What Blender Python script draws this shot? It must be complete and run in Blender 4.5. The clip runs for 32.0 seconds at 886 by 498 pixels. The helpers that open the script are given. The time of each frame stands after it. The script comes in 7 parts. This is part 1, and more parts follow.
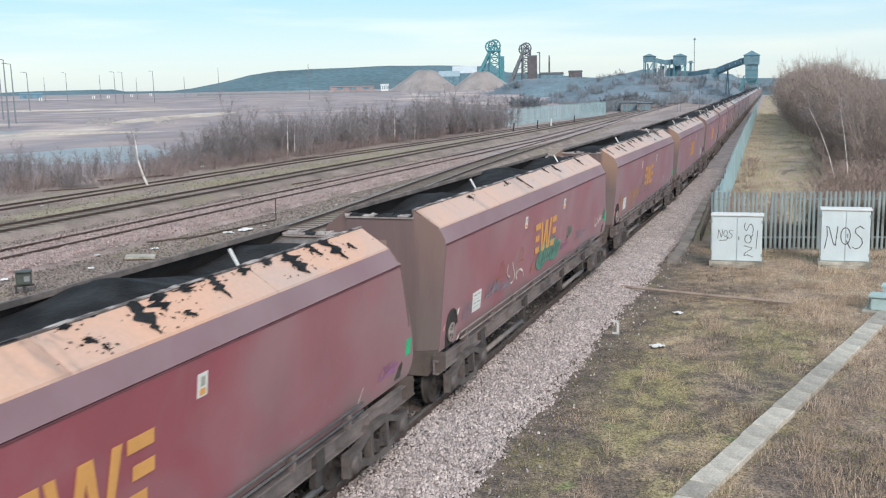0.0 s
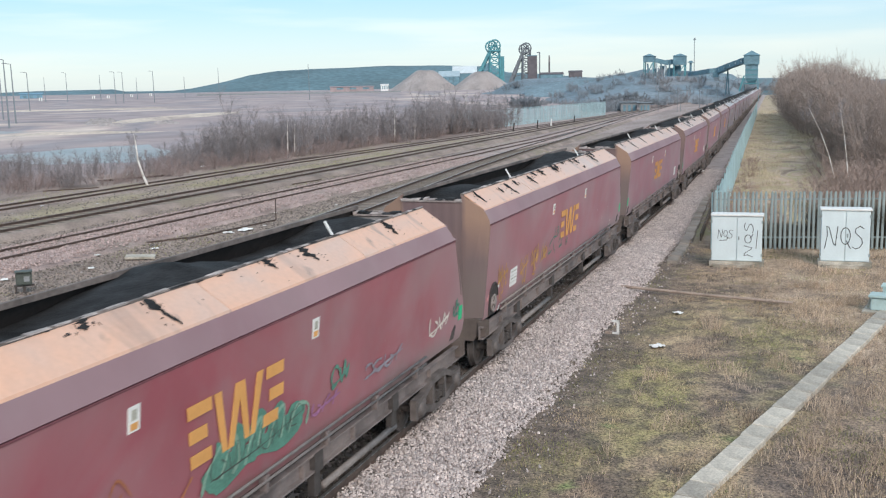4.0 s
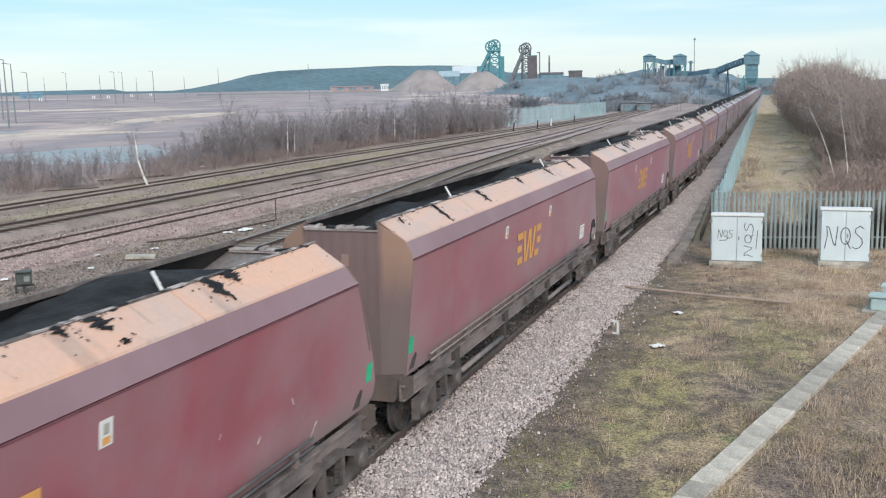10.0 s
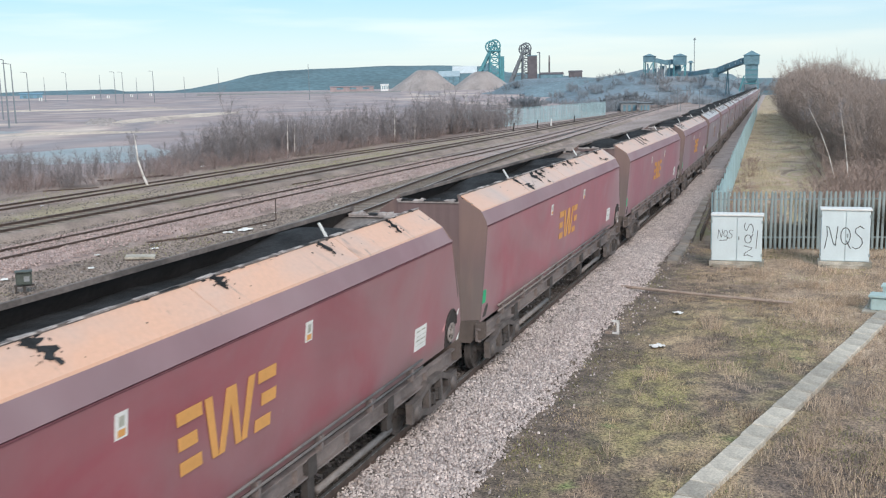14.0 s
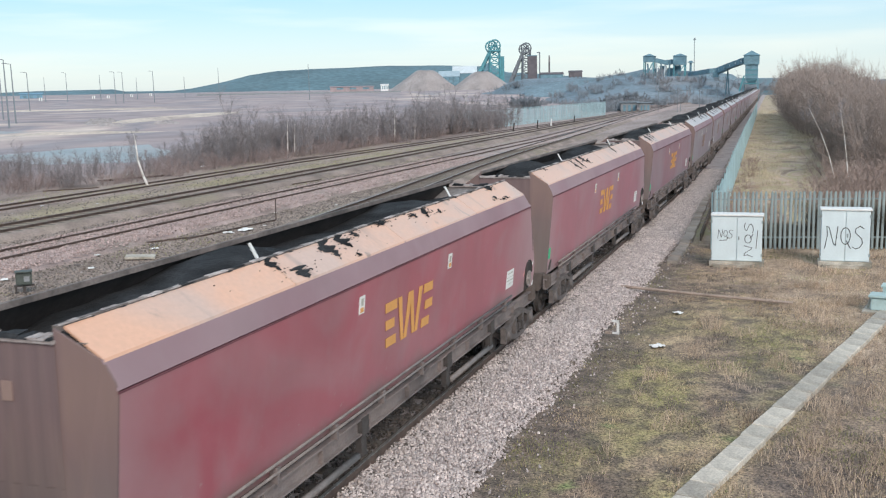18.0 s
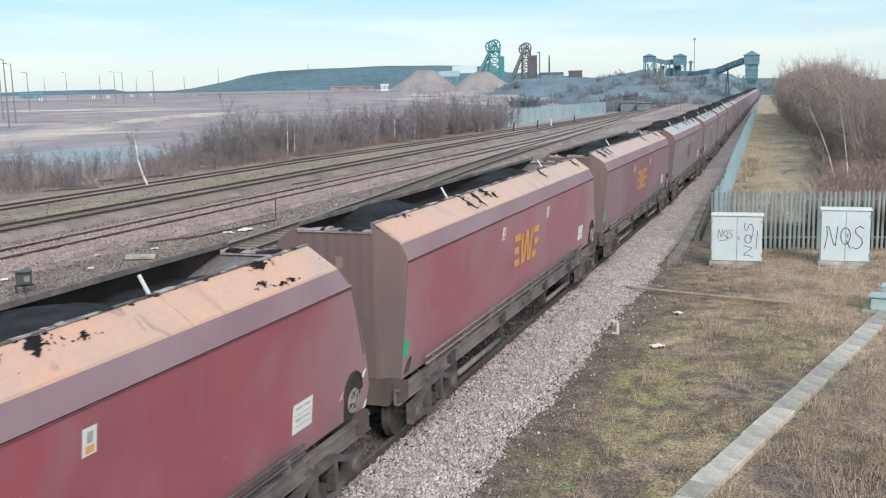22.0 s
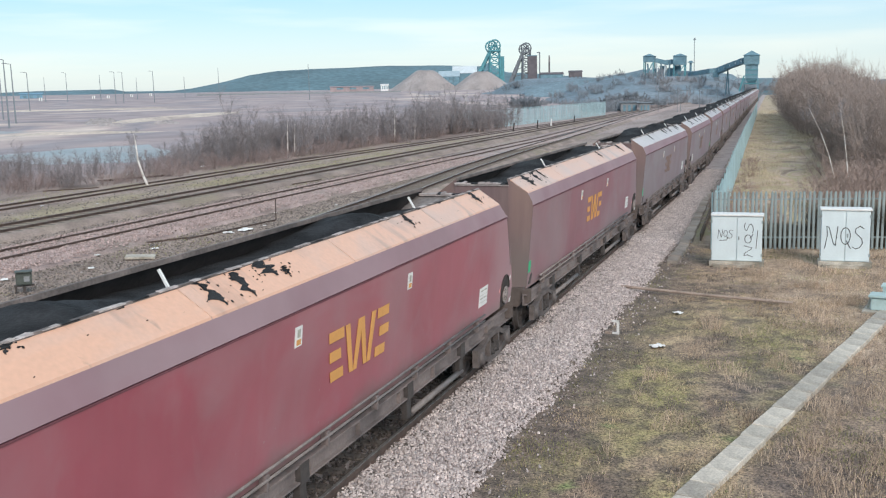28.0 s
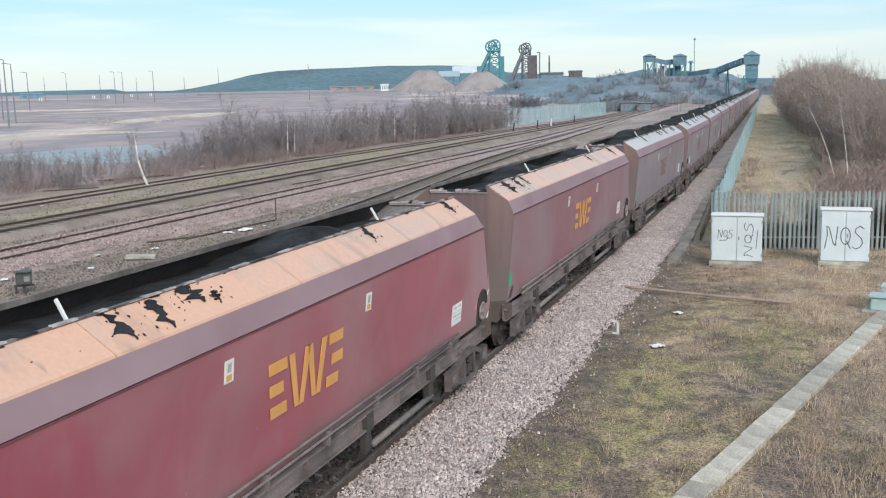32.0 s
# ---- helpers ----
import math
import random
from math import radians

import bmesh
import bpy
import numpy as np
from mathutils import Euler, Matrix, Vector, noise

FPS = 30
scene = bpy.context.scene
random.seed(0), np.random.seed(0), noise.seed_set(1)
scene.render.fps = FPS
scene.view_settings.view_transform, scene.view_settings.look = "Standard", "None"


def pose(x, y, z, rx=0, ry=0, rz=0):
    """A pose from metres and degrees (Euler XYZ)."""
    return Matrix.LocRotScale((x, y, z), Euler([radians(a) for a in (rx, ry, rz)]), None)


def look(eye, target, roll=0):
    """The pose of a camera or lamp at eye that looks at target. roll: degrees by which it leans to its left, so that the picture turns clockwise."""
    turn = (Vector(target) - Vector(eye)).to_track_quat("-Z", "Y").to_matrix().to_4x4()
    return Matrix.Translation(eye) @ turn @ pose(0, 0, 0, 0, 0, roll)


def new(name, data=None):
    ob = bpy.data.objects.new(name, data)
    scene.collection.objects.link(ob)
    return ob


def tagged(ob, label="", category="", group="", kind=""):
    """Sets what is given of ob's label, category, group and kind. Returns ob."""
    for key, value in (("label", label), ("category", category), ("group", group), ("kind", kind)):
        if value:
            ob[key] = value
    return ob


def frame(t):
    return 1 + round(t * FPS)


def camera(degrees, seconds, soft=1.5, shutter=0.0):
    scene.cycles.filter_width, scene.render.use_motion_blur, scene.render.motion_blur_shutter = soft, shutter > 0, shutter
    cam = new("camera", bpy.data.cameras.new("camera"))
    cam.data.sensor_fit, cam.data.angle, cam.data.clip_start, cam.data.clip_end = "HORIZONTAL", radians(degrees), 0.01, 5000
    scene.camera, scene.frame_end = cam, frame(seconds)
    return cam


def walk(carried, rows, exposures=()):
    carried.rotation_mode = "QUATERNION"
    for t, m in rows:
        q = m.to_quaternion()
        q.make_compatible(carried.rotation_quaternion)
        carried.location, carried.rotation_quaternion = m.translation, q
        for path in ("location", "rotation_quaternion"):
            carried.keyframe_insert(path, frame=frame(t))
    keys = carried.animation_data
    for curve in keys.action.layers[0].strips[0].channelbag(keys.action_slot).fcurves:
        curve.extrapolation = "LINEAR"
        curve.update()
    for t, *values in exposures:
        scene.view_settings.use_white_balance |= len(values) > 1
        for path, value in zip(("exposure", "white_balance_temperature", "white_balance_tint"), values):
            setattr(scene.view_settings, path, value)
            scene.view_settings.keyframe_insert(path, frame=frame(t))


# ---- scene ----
# ---------------------------------------------------------------- camera
EYE = Vector((0.0, 0.0, 5.865))
YAW, PITCH, ROLL = radians(19.369), radians(8.795), -1.082
AIM = EYE + Vector((-math.sin(YAW) * math.cos(PITCH), math.cos(YAW) * math.cos(PITCH), -math.sin(PITCH)))
cam = camera(45.93, 32.0, soft=1.2, shutter=0.4)
walk(cam, [(0.0, look(EYE, AIM, ROLL)), (32.0, look(EYE, AIM, ROLL))], [(0.0, 0.0), (32.0, 0.0)])

# ---------------------------------------------------------------- light
world = bpy.data.worlds.new("world")
scene.world = world
world.use_nodes = True
wn = world.node_tree.nodes
sky = wn.new("ShaderNodeTexSky")
sky.sky_type = "NISHITA"
sky.sun_disc = False
sky.sun_elevation, sky.sun_rotation = radians(34), radians(142)
sky.air_density, sky.dust_density, sky.ozone_density = 1.0, 0.7, 2.5
# a thin even veil of cloud over a clear sky
dim = wn.new("ShaderNodeMixRGB")
dim.blend_type, dim.inputs["Fac"].default_value, dim.inputs["Color2"].default_value = "MULTIPLY", 1.0, (0.16, 0.16, 0.16, 1)
veil = wn.new("ShaderNodeMixRGB")
veil.inputs["Fac"].default_value = 0.62
way = wn.new("ShaderNodeTexCoord")
high = wn.new("ShaderNodeSeparateXYZ")
world.node_tree.links.new(way.outputs["Generated"], high.inputs[0])
lift = wn.new("ShaderNodeValToRGB")
lift.color_ramp.elements[0].position, lift.color_ramp.elements[0].color = 0.005, (0.82, 0.945, 1.0, 1)
lift.color_ramp.elements[1].position, lift.color_ramp.elements[1].color = 0.085, (0.36, 0.70, 0.95, 1)
over = lift.color_ramp.elements.new(0.35)
over.color = (0.66, 0.88, 1.02, 1)
world.node_tree.links.new(high.outputs["Z"], lift.inputs["Fac"])
flat = wn.new("ShaderNodeMapping")
flat.inputs["Scale"].default_value = (1.6, 1.6, 16.0)
world.node_tree.links.new(way.outputs["Generated"], flat.inputs["Vector"])
wisps = wn.new("ShaderNodeTexNoise")
wisps.inputs["Scale"].default_value, wisps.inputs["Detail"].default_value = 2.4, 6
world.node_tree.links.new(flat.outputs["Vector"], wisps.inputs["Vector"])
wisp = wn.new("ShaderNodeMapRange")
wisp.inputs["From Min"].default_value, wisp.inputs["From Max"].default_value, wisp.inputs["To Max"].default_value = 0.46, 0.70, 0.75
world.node_tree.links.new(wisps.outputs["Fac"], wisp.inputs["Value"])
cloud = wn.new("ShaderNodeMixRGB")
cloud.inputs["Color2"].default_value = (0.90, 0.97, 1.0, 1)
world.node_tree.links.new(wisp.outputs["Result"], cloud.inputs["Fac"])
world.node_tree.links.new(lift.outputs["Color"], cloud.inputs["Color1"])
world.node_tree.links.new(cloud.outputs["Color"], veil.inputs["Color2"])
world.node_tree.links.new(sky.outputs["Color"], dim.inputs["Color1"])
world.node_tree.links.new(dim.outputs["Color"], veil.inputs["Color1"])
world.node_tree.links.new(veil.outputs["Color"], wn["Background"].inputs["Color"])
wn["Background"].inputs["Strength"].default_value = 1.0
sun = new("sun", bpy.data.lights.new("sun", "SUN"))
sun.data.energy, sun.data.angle, sun.data.color = 2.6, radians(28), (0.985, 0.885, 0.805)
sun.matrix_world = look((0, 0, 60), (-0.52 * 60, 0.66 * 60, 60 - 0.56 * 60))

# ---------------------------------------------------------------- materials
MATS = {}


def mat(name, base, rough=0.8, dark=0.7, light=1.25, scale=6.0, fine=60.0, bump=0.2, metal=0.0, tint=None, island=0.0, stretch=(1, 1, 1), amount=0.5, grain=0.55):
    """A base colour with two scales of variation, an optional second colour in patches, and fine relief."""
    if name in MATS:
        return MATS[name]
    m = bpy.data.materials.new(name)
    m.use_nodes = True
    nt = m.node_tree
    n, l = nt.nodes, nt.links
    b = n["Principled BSDF"]
    b.inputs["Roughness"].default_value, b.inputs["Metallic"].default_value = rough, metal
    co = n.new("ShaderNodeTexCoord")
    mp = n.new("ShaderNodeMapping")
    mp.inputs["Scale"].default_value = stretch
    l.new(co.outputs["Object"], mp.inputs["Vector"])
    big, small = n.new("ShaderNodeTexNoise"), n.new("ShaderNodeTexNoise")
    for t, s, d in ((big, scale, 6), (small, fine, 3)):
        t.inputs["Scale"].default_value, t.inputs["Detail"].default_value = s, d
        l.new(mp.outputs["Vector"], t.inputs["Vector"])
    ramp = n.new("ShaderNodeValToRGB")
    ramp.color_ramp.elements[0].position, ramp.color_ramp.elements[1].position = 0.32, 0.68
    ramp.color_ramp.elements[0].color = (*[c * dark for c in base], 1)
    ramp.color_ramp.elements[1].color = (*[min(c * light, 0.95) for c in base], 1)
    l.new(big.outputs["Fac"], ramp.inputs["Fac"])
    col = ramp.outputs["Color"]
    if tint:
        p = n.new("ShaderNodeTexNoise")
        p.inputs["Scale"].default_value, p.inputs["Detail"].default_value = scale * 0.37, 5
        l.new(mp.outputs["Vector"], p.inputs["Vector"])
        r2 = n.new("ShaderNodeMapRange")
        r2.inputs["From Min"].default_value, r2.inputs["From Max"].default_value = 0.56 - 0.12 * amount, 0.78 - 0.2 * amount
        l.new(p.outputs["Fac"], r2.inputs["Value"])
        mx = n.new("ShaderNodeMixRGB")
        mx.inputs["Color2"].default_value = (*tint, 1)
        l.new(r2.outputs["Result"], mx.inputs["Fac"])
        l.new(col, mx.inputs["Color1"])
        col = mx.outputs["Color"]
    g = n.new("ShaderNodeMixRGB")
    g.blend_type, g.inputs["Fac"].default_value = "MULTIPLY", grain
    gr = n.new("ShaderNodeMapRange")
    gr.inputs["From Min"].default_value, gr.inputs["From Max"].default_value = 0.3, 0.7
    gr.inputs["To Min"].default_value, gr.inputs["To Max"].default_value = 0.6, 1.3
    l.new(small.outputs["Fac"], gr.inputs["Value"])
    l.new(col, g.inputs["Color1"])
    l.new(gr.outputs["Result"], g.inputs["Color2"])
    col = g.outputs["Color"]
    if island:
        geo = n.new("ShaderNodeNewGeometry")
        info = n.new("ShaderNodeObjectInfo")
        ad = n.new("ShaderNodeMath")
        ad.operation = "ADD"
        l.new(geo.outputs["Random Per Island"], ad.inputs[0])
        l.new(info.outputs["Random"], ad.inputs[1])
        fr = n.new("ShaderNodeMath")
        fr.operation = "FRACT"
        l.new(ad.outputs[0], fr.inputs[0])
        ir = n.new("ShaderNodeMapRange")
        ir.inputs["To Min"].default_value, ir.inputs["To Max"].default_value = 1 - island, 1 + island
        l.new(fr.outputs[0], ir.inputs["Value"])
        im = n.new("ShaderNodeMixRGB")
        im.blend_type, im.inputs["Fac"].default_value = "MULTIPLY", 1.0
        l.new(col, im.inputs["Color1"])
        l.new(ir.outputs["Result"], im.inputs["Color2"])
        col = im.outputs["Color"]
    l.new(col, b.inputs["Base Color"])
    if bump:
        bp = n.new("ShaderNodeBump")
        bp.inputs["Strength"].default_value, bp.inputs["Distance"].default_value = bump, 0.02
        l.new(small.outputs["Fac"], bp.inputs["Height"])
        l.new(bp.outputs["Normal"], b.inputs["Normal"])
    MATS[name] = m
    return m


class Shade:
    """A node material under construction, on the object's own coordinates."""

    def __init__(self, name, rough=0.95, spread=0.0):
        self.m = bpy.data.materials.new(name)
        self.m.use_nodes = True
        self.n, self.l = self.m.node_tree.nodes, self.m.node_tree.links
        self.out = self.n["Principled BSDF"]
        self.out.inputs["Roughness"].default_value = rough
        co = self.n.new("ShaderNodeTexCoord")
        self.at = co.outputs["Object"]
        xyz = self.n.new("ShaderNodeSeparateXYZ")
        self.l.new(self.at, xyz.inputs[0])
        self.x, self.y, self.z = xyz.outputs["X"], xyz.outputs["Y"], xyz.outputs["Z"]
        if spread:
            info = self.n.new("ShaderNodeObjectInfo")
            self.random = info.outputs["Random"]
            move = self.n.new("ShaderNodeVectorMath")
            self.l.new(self.at, move.inputs[0])
            self.l.new(self.calc("MULTIPLY", self.random, spread), move.inputs[1])
            self.at = move.outputs[0]

    def put(self, value, socket):
        if isinstance(value, tuple):
            socket.default_value = (*value, 1)
        elif isinstance(value, (int, float)):
            socket.default_value = value
        else:
            self.l.new(value, socket)

    def tex(self, scale, detail=5, stretch=(1, 1, 1), distortion=0.0):
        mp = self.n.new("ShaderNodeMapping")
        mp.inputs["Scale"].default_value = stretch
        self.l.new(self.at, mp.inputs["Vector"])
        t = self.n.new("ShaderNodeTexNoise")
        t.inputs["Scale"].default_value, t.inputs["Detail"].default_value, t.inputs["Distortion"].default_value = scale, detail, distortion
        self.l.new(mp.outputs["Vector"], t.inputs["Vector"])
        return t.outputs["Fac"]

    def ramp(self, v, stops):
        r = self.n.new("ShaderNodeValToRGB")
        e = r.color_ramp.elements
        while len(e) < len(stops):
            e.new(0.5)
        for k, (p, c) in enumerate(stops):
            e[k].position, e[k].color = p, (*c, 1)
        self.l.new(v, r.inputs["Fac"])
        return r.outputs["Color"]

    def step(self, v, a, b, top=1.0):
        r = self.n.new("ShaderNodeMapRange")
        r.inputs["From Min"].default_value, r.inputs["From Max"].default_value, r.inputs["To Max"].default_value = a, b, top
        self.l.new(v, r.inputs["Value"])
        return r.outputs["Result"]

    def calc(self, op, a, b=0.0):
        k = self.n.new("ShaderNodeMath")
        k.operation = op
        self.put(a, k.inputs[0])
        self.put(b, k.inputs[1])
        return k.outputs[0]

    def mix(self, f, a, c, kind="MIX"):
        x = self.n.new("ShaderNodeMixRGB")
        x.blend_type = kind
        self.put(f, x.inputs["Fac"])
        self.put(a, x.inputs["Color1"])
        self.put(c, x.inputs["Color2"])
        return x.outputs["Color"]

    def done(self, colour, height=None, strength=0.2, distance=0.02, dust=0.0, film=(0.50, 0.50, 0.54)):
        self.put(colour, self.out.inputs["Base Color"])
        if height is not None:
            bp = self.n.new("ShaderNodeBump")
            bp.inputs["Strength"].default_value, bp.inputs["Distance"].default_value = strength, distance
            self.l.new(height, bp.inputs["Height"])
            self.l.new(bp.outputs["Normal"], self.out.inputs["Normal"])
        # sheen for dust, its pale tint also set for far haze
        if dust:
            self.out.inputs["Sheen Weight"].default_value, self.out.inputs["Sheen Roughness"].default_value = dust, 0.34
            self.out.inputs["Sheen Tint"].default_value = (*film, 1)
        return self.m


def side_paint(name, base, dusty, share, rough=0.46, film=0.42):
    """Old paint under uneven dust: broad clouds, faint runs, thrown-up grime along the foot and round the ends."""
    s = Shade(name, rough, 40.0)
    col = s.mix(s.step(s.tex(0.42, 4, (1, 0.7, 1.0), 0.9), 0.40, 0.66, share), base, dusty)
    col = s.mix(s.step(s.tex(1.1, 6, (1, 1, 0.8), 0.4), 0.52, 0.74, 0.45), col, dusty)
    col = s.mix(s.step(s.tex(3.4, 4, (1, 1, 0.10)), 0.54, 0.76, 0.10), col, dusty)
    col = s.mix(0.8, col, s.ramp(s.tex(0.8, 5), [(0.3, (0.88, 0.86, 0.86)), (0.7, (1.10, 1.08, 1.08))]), "MULTIPLY")
    ends = s.calc("ADD", s.calc("ABSOLUTE", s.y), s.calc("MULTIPLY", s.tex(0.9, 4), 2.2))
    col = s.mix(s.step(ends, 7.5, 9.2, 0.8), col, dusty)
    foot = s.calc("SUBTRACT", s.z, s.calc("MULTIPLY", s.tex(0.9, 6, (1, 1, 0.5)), 0.85))
    col = s.mix(s.step(foot, 0.96, 0.60, 0.8), col, (0.195, 0.152, 0.143))
    fleck = s.calc("MULTIPLY", s.step(s.tex(9.0, 3), 0.70, 0.74), s.step(s.z, 2.3, 1.5, 0.5))
    col = s.mix(fleck, col, (0.36, 0.27, 0.25))
    return s.done(col, s.tex(6.0, 3), 0.05, dust=film)


def end_paint(name, rust):
    """Grimy brown end plating, greyer towards the wheels, with rust spreading over the shoulders."""
    s = Shade(name, 0.8, 40.0)
    col = s.mix(s.step(s.tex(0.9, 5, (1, 1, 0.3)), 0.38, 0.66), (0.160, 0.108, 0.112), (0.190, 0.130, 0.124))
    low = s.calc("ADD", s.z, s.calc("MULTIPLY", s.tex(0.8, 4), 1.2))
    col = s.mix(s.step(low, 3.3, 2.3, 0.9), col, (0.158, 0.127, 0.119))
    col = s.mix(s.step(s.tex(7.0, 3, (1, 1, 0.06)), 0.50, 0.72, 0.45), col, (0.150, 0.104, 0.100))
    col = s.mix(s.step(s.tex(5.0, 3, (1, 1, 0.10)), 0.56, 0.74, 0.35), col, (0.25, 0.18, 0.155))
    wide = s.calc("ADD", s.calc("ABSOLUTE", s.x), s.calc("MULTIPLY", s.tex(1.3, 4, (1, 1, 0.5)), 0.25))
    tall = s.calc("ADD", s.z, s.calc("MULTIPLY", s.tex(0.8, 5), 1.1))
    col = s.mix(s.calc("MULTIPLY", s.step(wide, 0.76, 0.86), s.step(tall, 2.8, 3.8, rust)), col, (0.315, 0.200, 0.145))
    return s.done(col, s.tex(9.0, 3, (1, 1, 0.3)), 0.15)


def rust_paint(name, base, pale, soot):
    """Bare rusty plate with pale dust, faint scrapes and smears of coal dust down the slope."""
    s = Shade(name, 0.52, 40.0)
    col = s.mix(s.step(s.tex(0.7, 5, (1, 0.7, 1), 0.6), 0.42, 0.70, 0.75), base, pale)
    col = s.mix(s.step(s.tex(1.5, 5, (0.25, 1.0, 0.25), 0.5), 0.58, 0.80, soot), col, (0.165, 0.140, 0.135))
    col = s.mix(s.step(s.tex(3.6, 5, (0.5, 1.0, 0.5), 0.8), 0.64, 0.74, soot * 0.8), col, (0.13, 0.112, 0.108))
    col = s.mix(s.step(s.tex(0.8, 3, (3.0, 0.3, 3.0)), 0.60, 0.76, 0.35), col, (0.60, 0.46, 0.40))
    col = s.mix(0.7, col, s.ramp(s.tex(16.0, 4), [(0.3, (0.92, 0.91, 0.90)), (0.7, (1.06, 1.05, 1.04))]), "MULTIPLY")
    return s.done(col, s.tex(14.0, 3), 0.12, dust=0.85, film=(0.94, 0.96, 1.0))


MAROON = side_paint("maroon paint", (0.350, 0.088, 0.115), (0.352, 0.203, 0.220), 0.6)
MAUVEMAROON = side_paint("faded mauve maroon paint", (0.325, 0.088, 0.112), (0.315, 0.188, 0.202), 0.75)
# far wagons: distance haze mixed into the paint, besides the dust
HAZYSIDE = side_paint("dust greyed maroon paint", (0.250, 0.075, 0.092), (0.262, 0.160, 0.170), 0.85, 0.55)
HAZYGREYSIDE = side_paint("grey brown dusty wagon paint", (0.205, 0.125, 0.132), (0.235, 0.185, 0.188), 1.0, 0.65)
MAUVE = side_paint("dusty maroon shoulder paint", (0.275, 0.170, 0.190), (0.315, 0.225, 0.240), 0.7, 0.65, 0.15)
RUST = rust_paint("pale rust", (0.74, 0.435, 0.300), (0.56, 0.430, 0.375), 0.75)
# far top plates whitened for haze
HAZYRUST = rust_paint("dusty pale rust", (0.62, 0.57, 0.55), (0.52, 0.485, 0.48), 0.6)
ENDPAINT = end_paint("grimy end paint", 0.25)
RUSTEND = end_paint("grimy end paint with rusty shoulders", 0.95)
COAL = mat("coal", (0.024, 0.025, 0.027), 0.9, 0.5, 1.7, 2.2, 26, 1.0)
COAL.node_tree.nodes["Principled BSDF"].inputs["Specular IOR Level"].default_value = 0.22
FRAME = mat("grimy steel", (0.185, 0.155, 0.148), 0.75, 0.6, 1.3, 2, 25, 0.15, tint=(0.25, 0.205, 0.190), amount=0.5, grain=0.35)
DARKSTEEL = mat("dark running gear", (0.060, 0.052, 0.049), 0.7, 0.65, 1.4, 4, 30, 0.2, grain=0.3)
YELLOW = mat("orange yellow paint", (0.72, 0.365, 0.115), 0.6, 0.92, 1.08, 2, 20, 0.02, grain=0.1)
WHITE = mat("white paint", (0.78, 0.78, 0.76), 0.6, 0.92, 1.05, 3, 30, 0.02, grain=0.12)
GREEN = mat("green tag", (0.02, 0.48, 0.22), 0.5, 0.9, 1.1, 3, 30, 0.0)
BALLAST = mat("ballast stone", (0.40, 0.35, 0.34), 0.95, 0.75, 1.25, 1.2, 30, 0.6)
OLDBALLAST = mat("old ballast", (0.29, 0.228, 0.195), 0.95, 0.65, 1.3, 0.5, 10, 0.6, tint=(0.26, 0.22, 0.155), amount=0.4)
BOGIE = mat("grimy bogie steel", (0.125, 0.106, 0.099), 0.7, 0.6, 1.4, 3, 30, 0.2, tint=(0.065, 0.055, 0.052), amount=0.5, grain=0.4)
RAIL = mat("rusty rail", (0.095, 0.066, 0.055), 0.7, 0.75, 1.3, 4, 40, 0.2)
RAILTOP = mat("worn rail head", (0.42, 0.38, 0.35), 0.35, 0.85, 1.1, 4, 40, 0.05, metal=0.7)
# concrete taken darker for the shadow under the train
SHADESLEEPER = mat("concrete sleeper", (0.14, 0.12, 0.105), 0.9, 0.75, 1.2, 3, 40, 0.3)
CONCRETE = mat("concrete", (0.52, 0.475, 0.405), 0.9, 0.7, 1.2, 2.6, 24, 0.3, island=0.25, tint=(0.27, 0.25, 0.20), amount=0.5)
GALV = mat("galvanised steel", (0.262, 0.315, 0.315), 0.6, 0.9, 1.08, 2, 20, 0.03, island=0.10, grain=0.12)
BLUEGALV = mat("pale blue fence steel", (0.36, 0.51, 0.54), 0.6, 0.85, 1.1, 0.5, 20, 0.0, island=0.15, grain=0.1)
CABINET = mat("pale grey cabinet paint", (0.64, 0.73, 0.75), 0.5, 0.94, 1.05, 1.5, 25, 0.02, grain=0.08)
# blue of the distance haze is mixed into this green
HAZEGREEN = mat("hill turf", (0.112, 0.190, 0.222), 0.95, 0.85, 1.2, 0.012, 0.2, 0.0, tint=(0.17, 0.21, 0.22), amount=0.3)
SPOIL = mat("grey spoil", (0.37, 0.335, 0.325), 0.95, 0.75, 1.15, 0.12, 2.0, 0.5, tint=(0.31, 0.275, 0.265), amount=0.5)
# haze over the far steel and cladding is mixed into both colours
HAZETEAL = mat("teal headgear steel", (0.085, 0.27, 0.31), 0.7, 0.8, 1.2, 0.5, 4, 0.05)
HAZESHEET = mat("dark sheet cladding", (0.140, 0.255, 0.310), 0.7, 0.72, 1.2, 0.5, 4, 0.05)
TWIG = mat("bare twigs", (0.275, 0.252, 0.258), 0.9, 0.75, 1.25, 0.3, 6, 0.0, tint=(0.315, 0.256, 0.250), amount=0.5)
BARK = mat("birch bark", (0.74, 0.69, 0.64), 0.85, 0.75, 1.08, 3, 20, 0.2)


PINKBALLAST = mat("pink ballast", (0.40, 0.31, 0.285), 0.95, 0.75, 1.25, 0.8, 16, 0.6, tint=(0.27, 0.23, 0.20), amount=0.5)
STONE = mat("ballast stones", (0.545, 0.475, 0.45), 0.9, 0.85, 1.15, 3, 30, 0.2, island=0.4)
# stones between the rails: the train's shadow is in their colour
SHADESTONE = mat("stained ballast stones", (0.095, 0.08, 0.072), 0.9, 0.85, 1.15, 3, 30, 0.2, island=0.35)
CINDER = mat("dark cinders", (0.225, 0.187, 0.160), 0.9, 0.85, 1.15, 3, 30, 0.2, island=0.6)
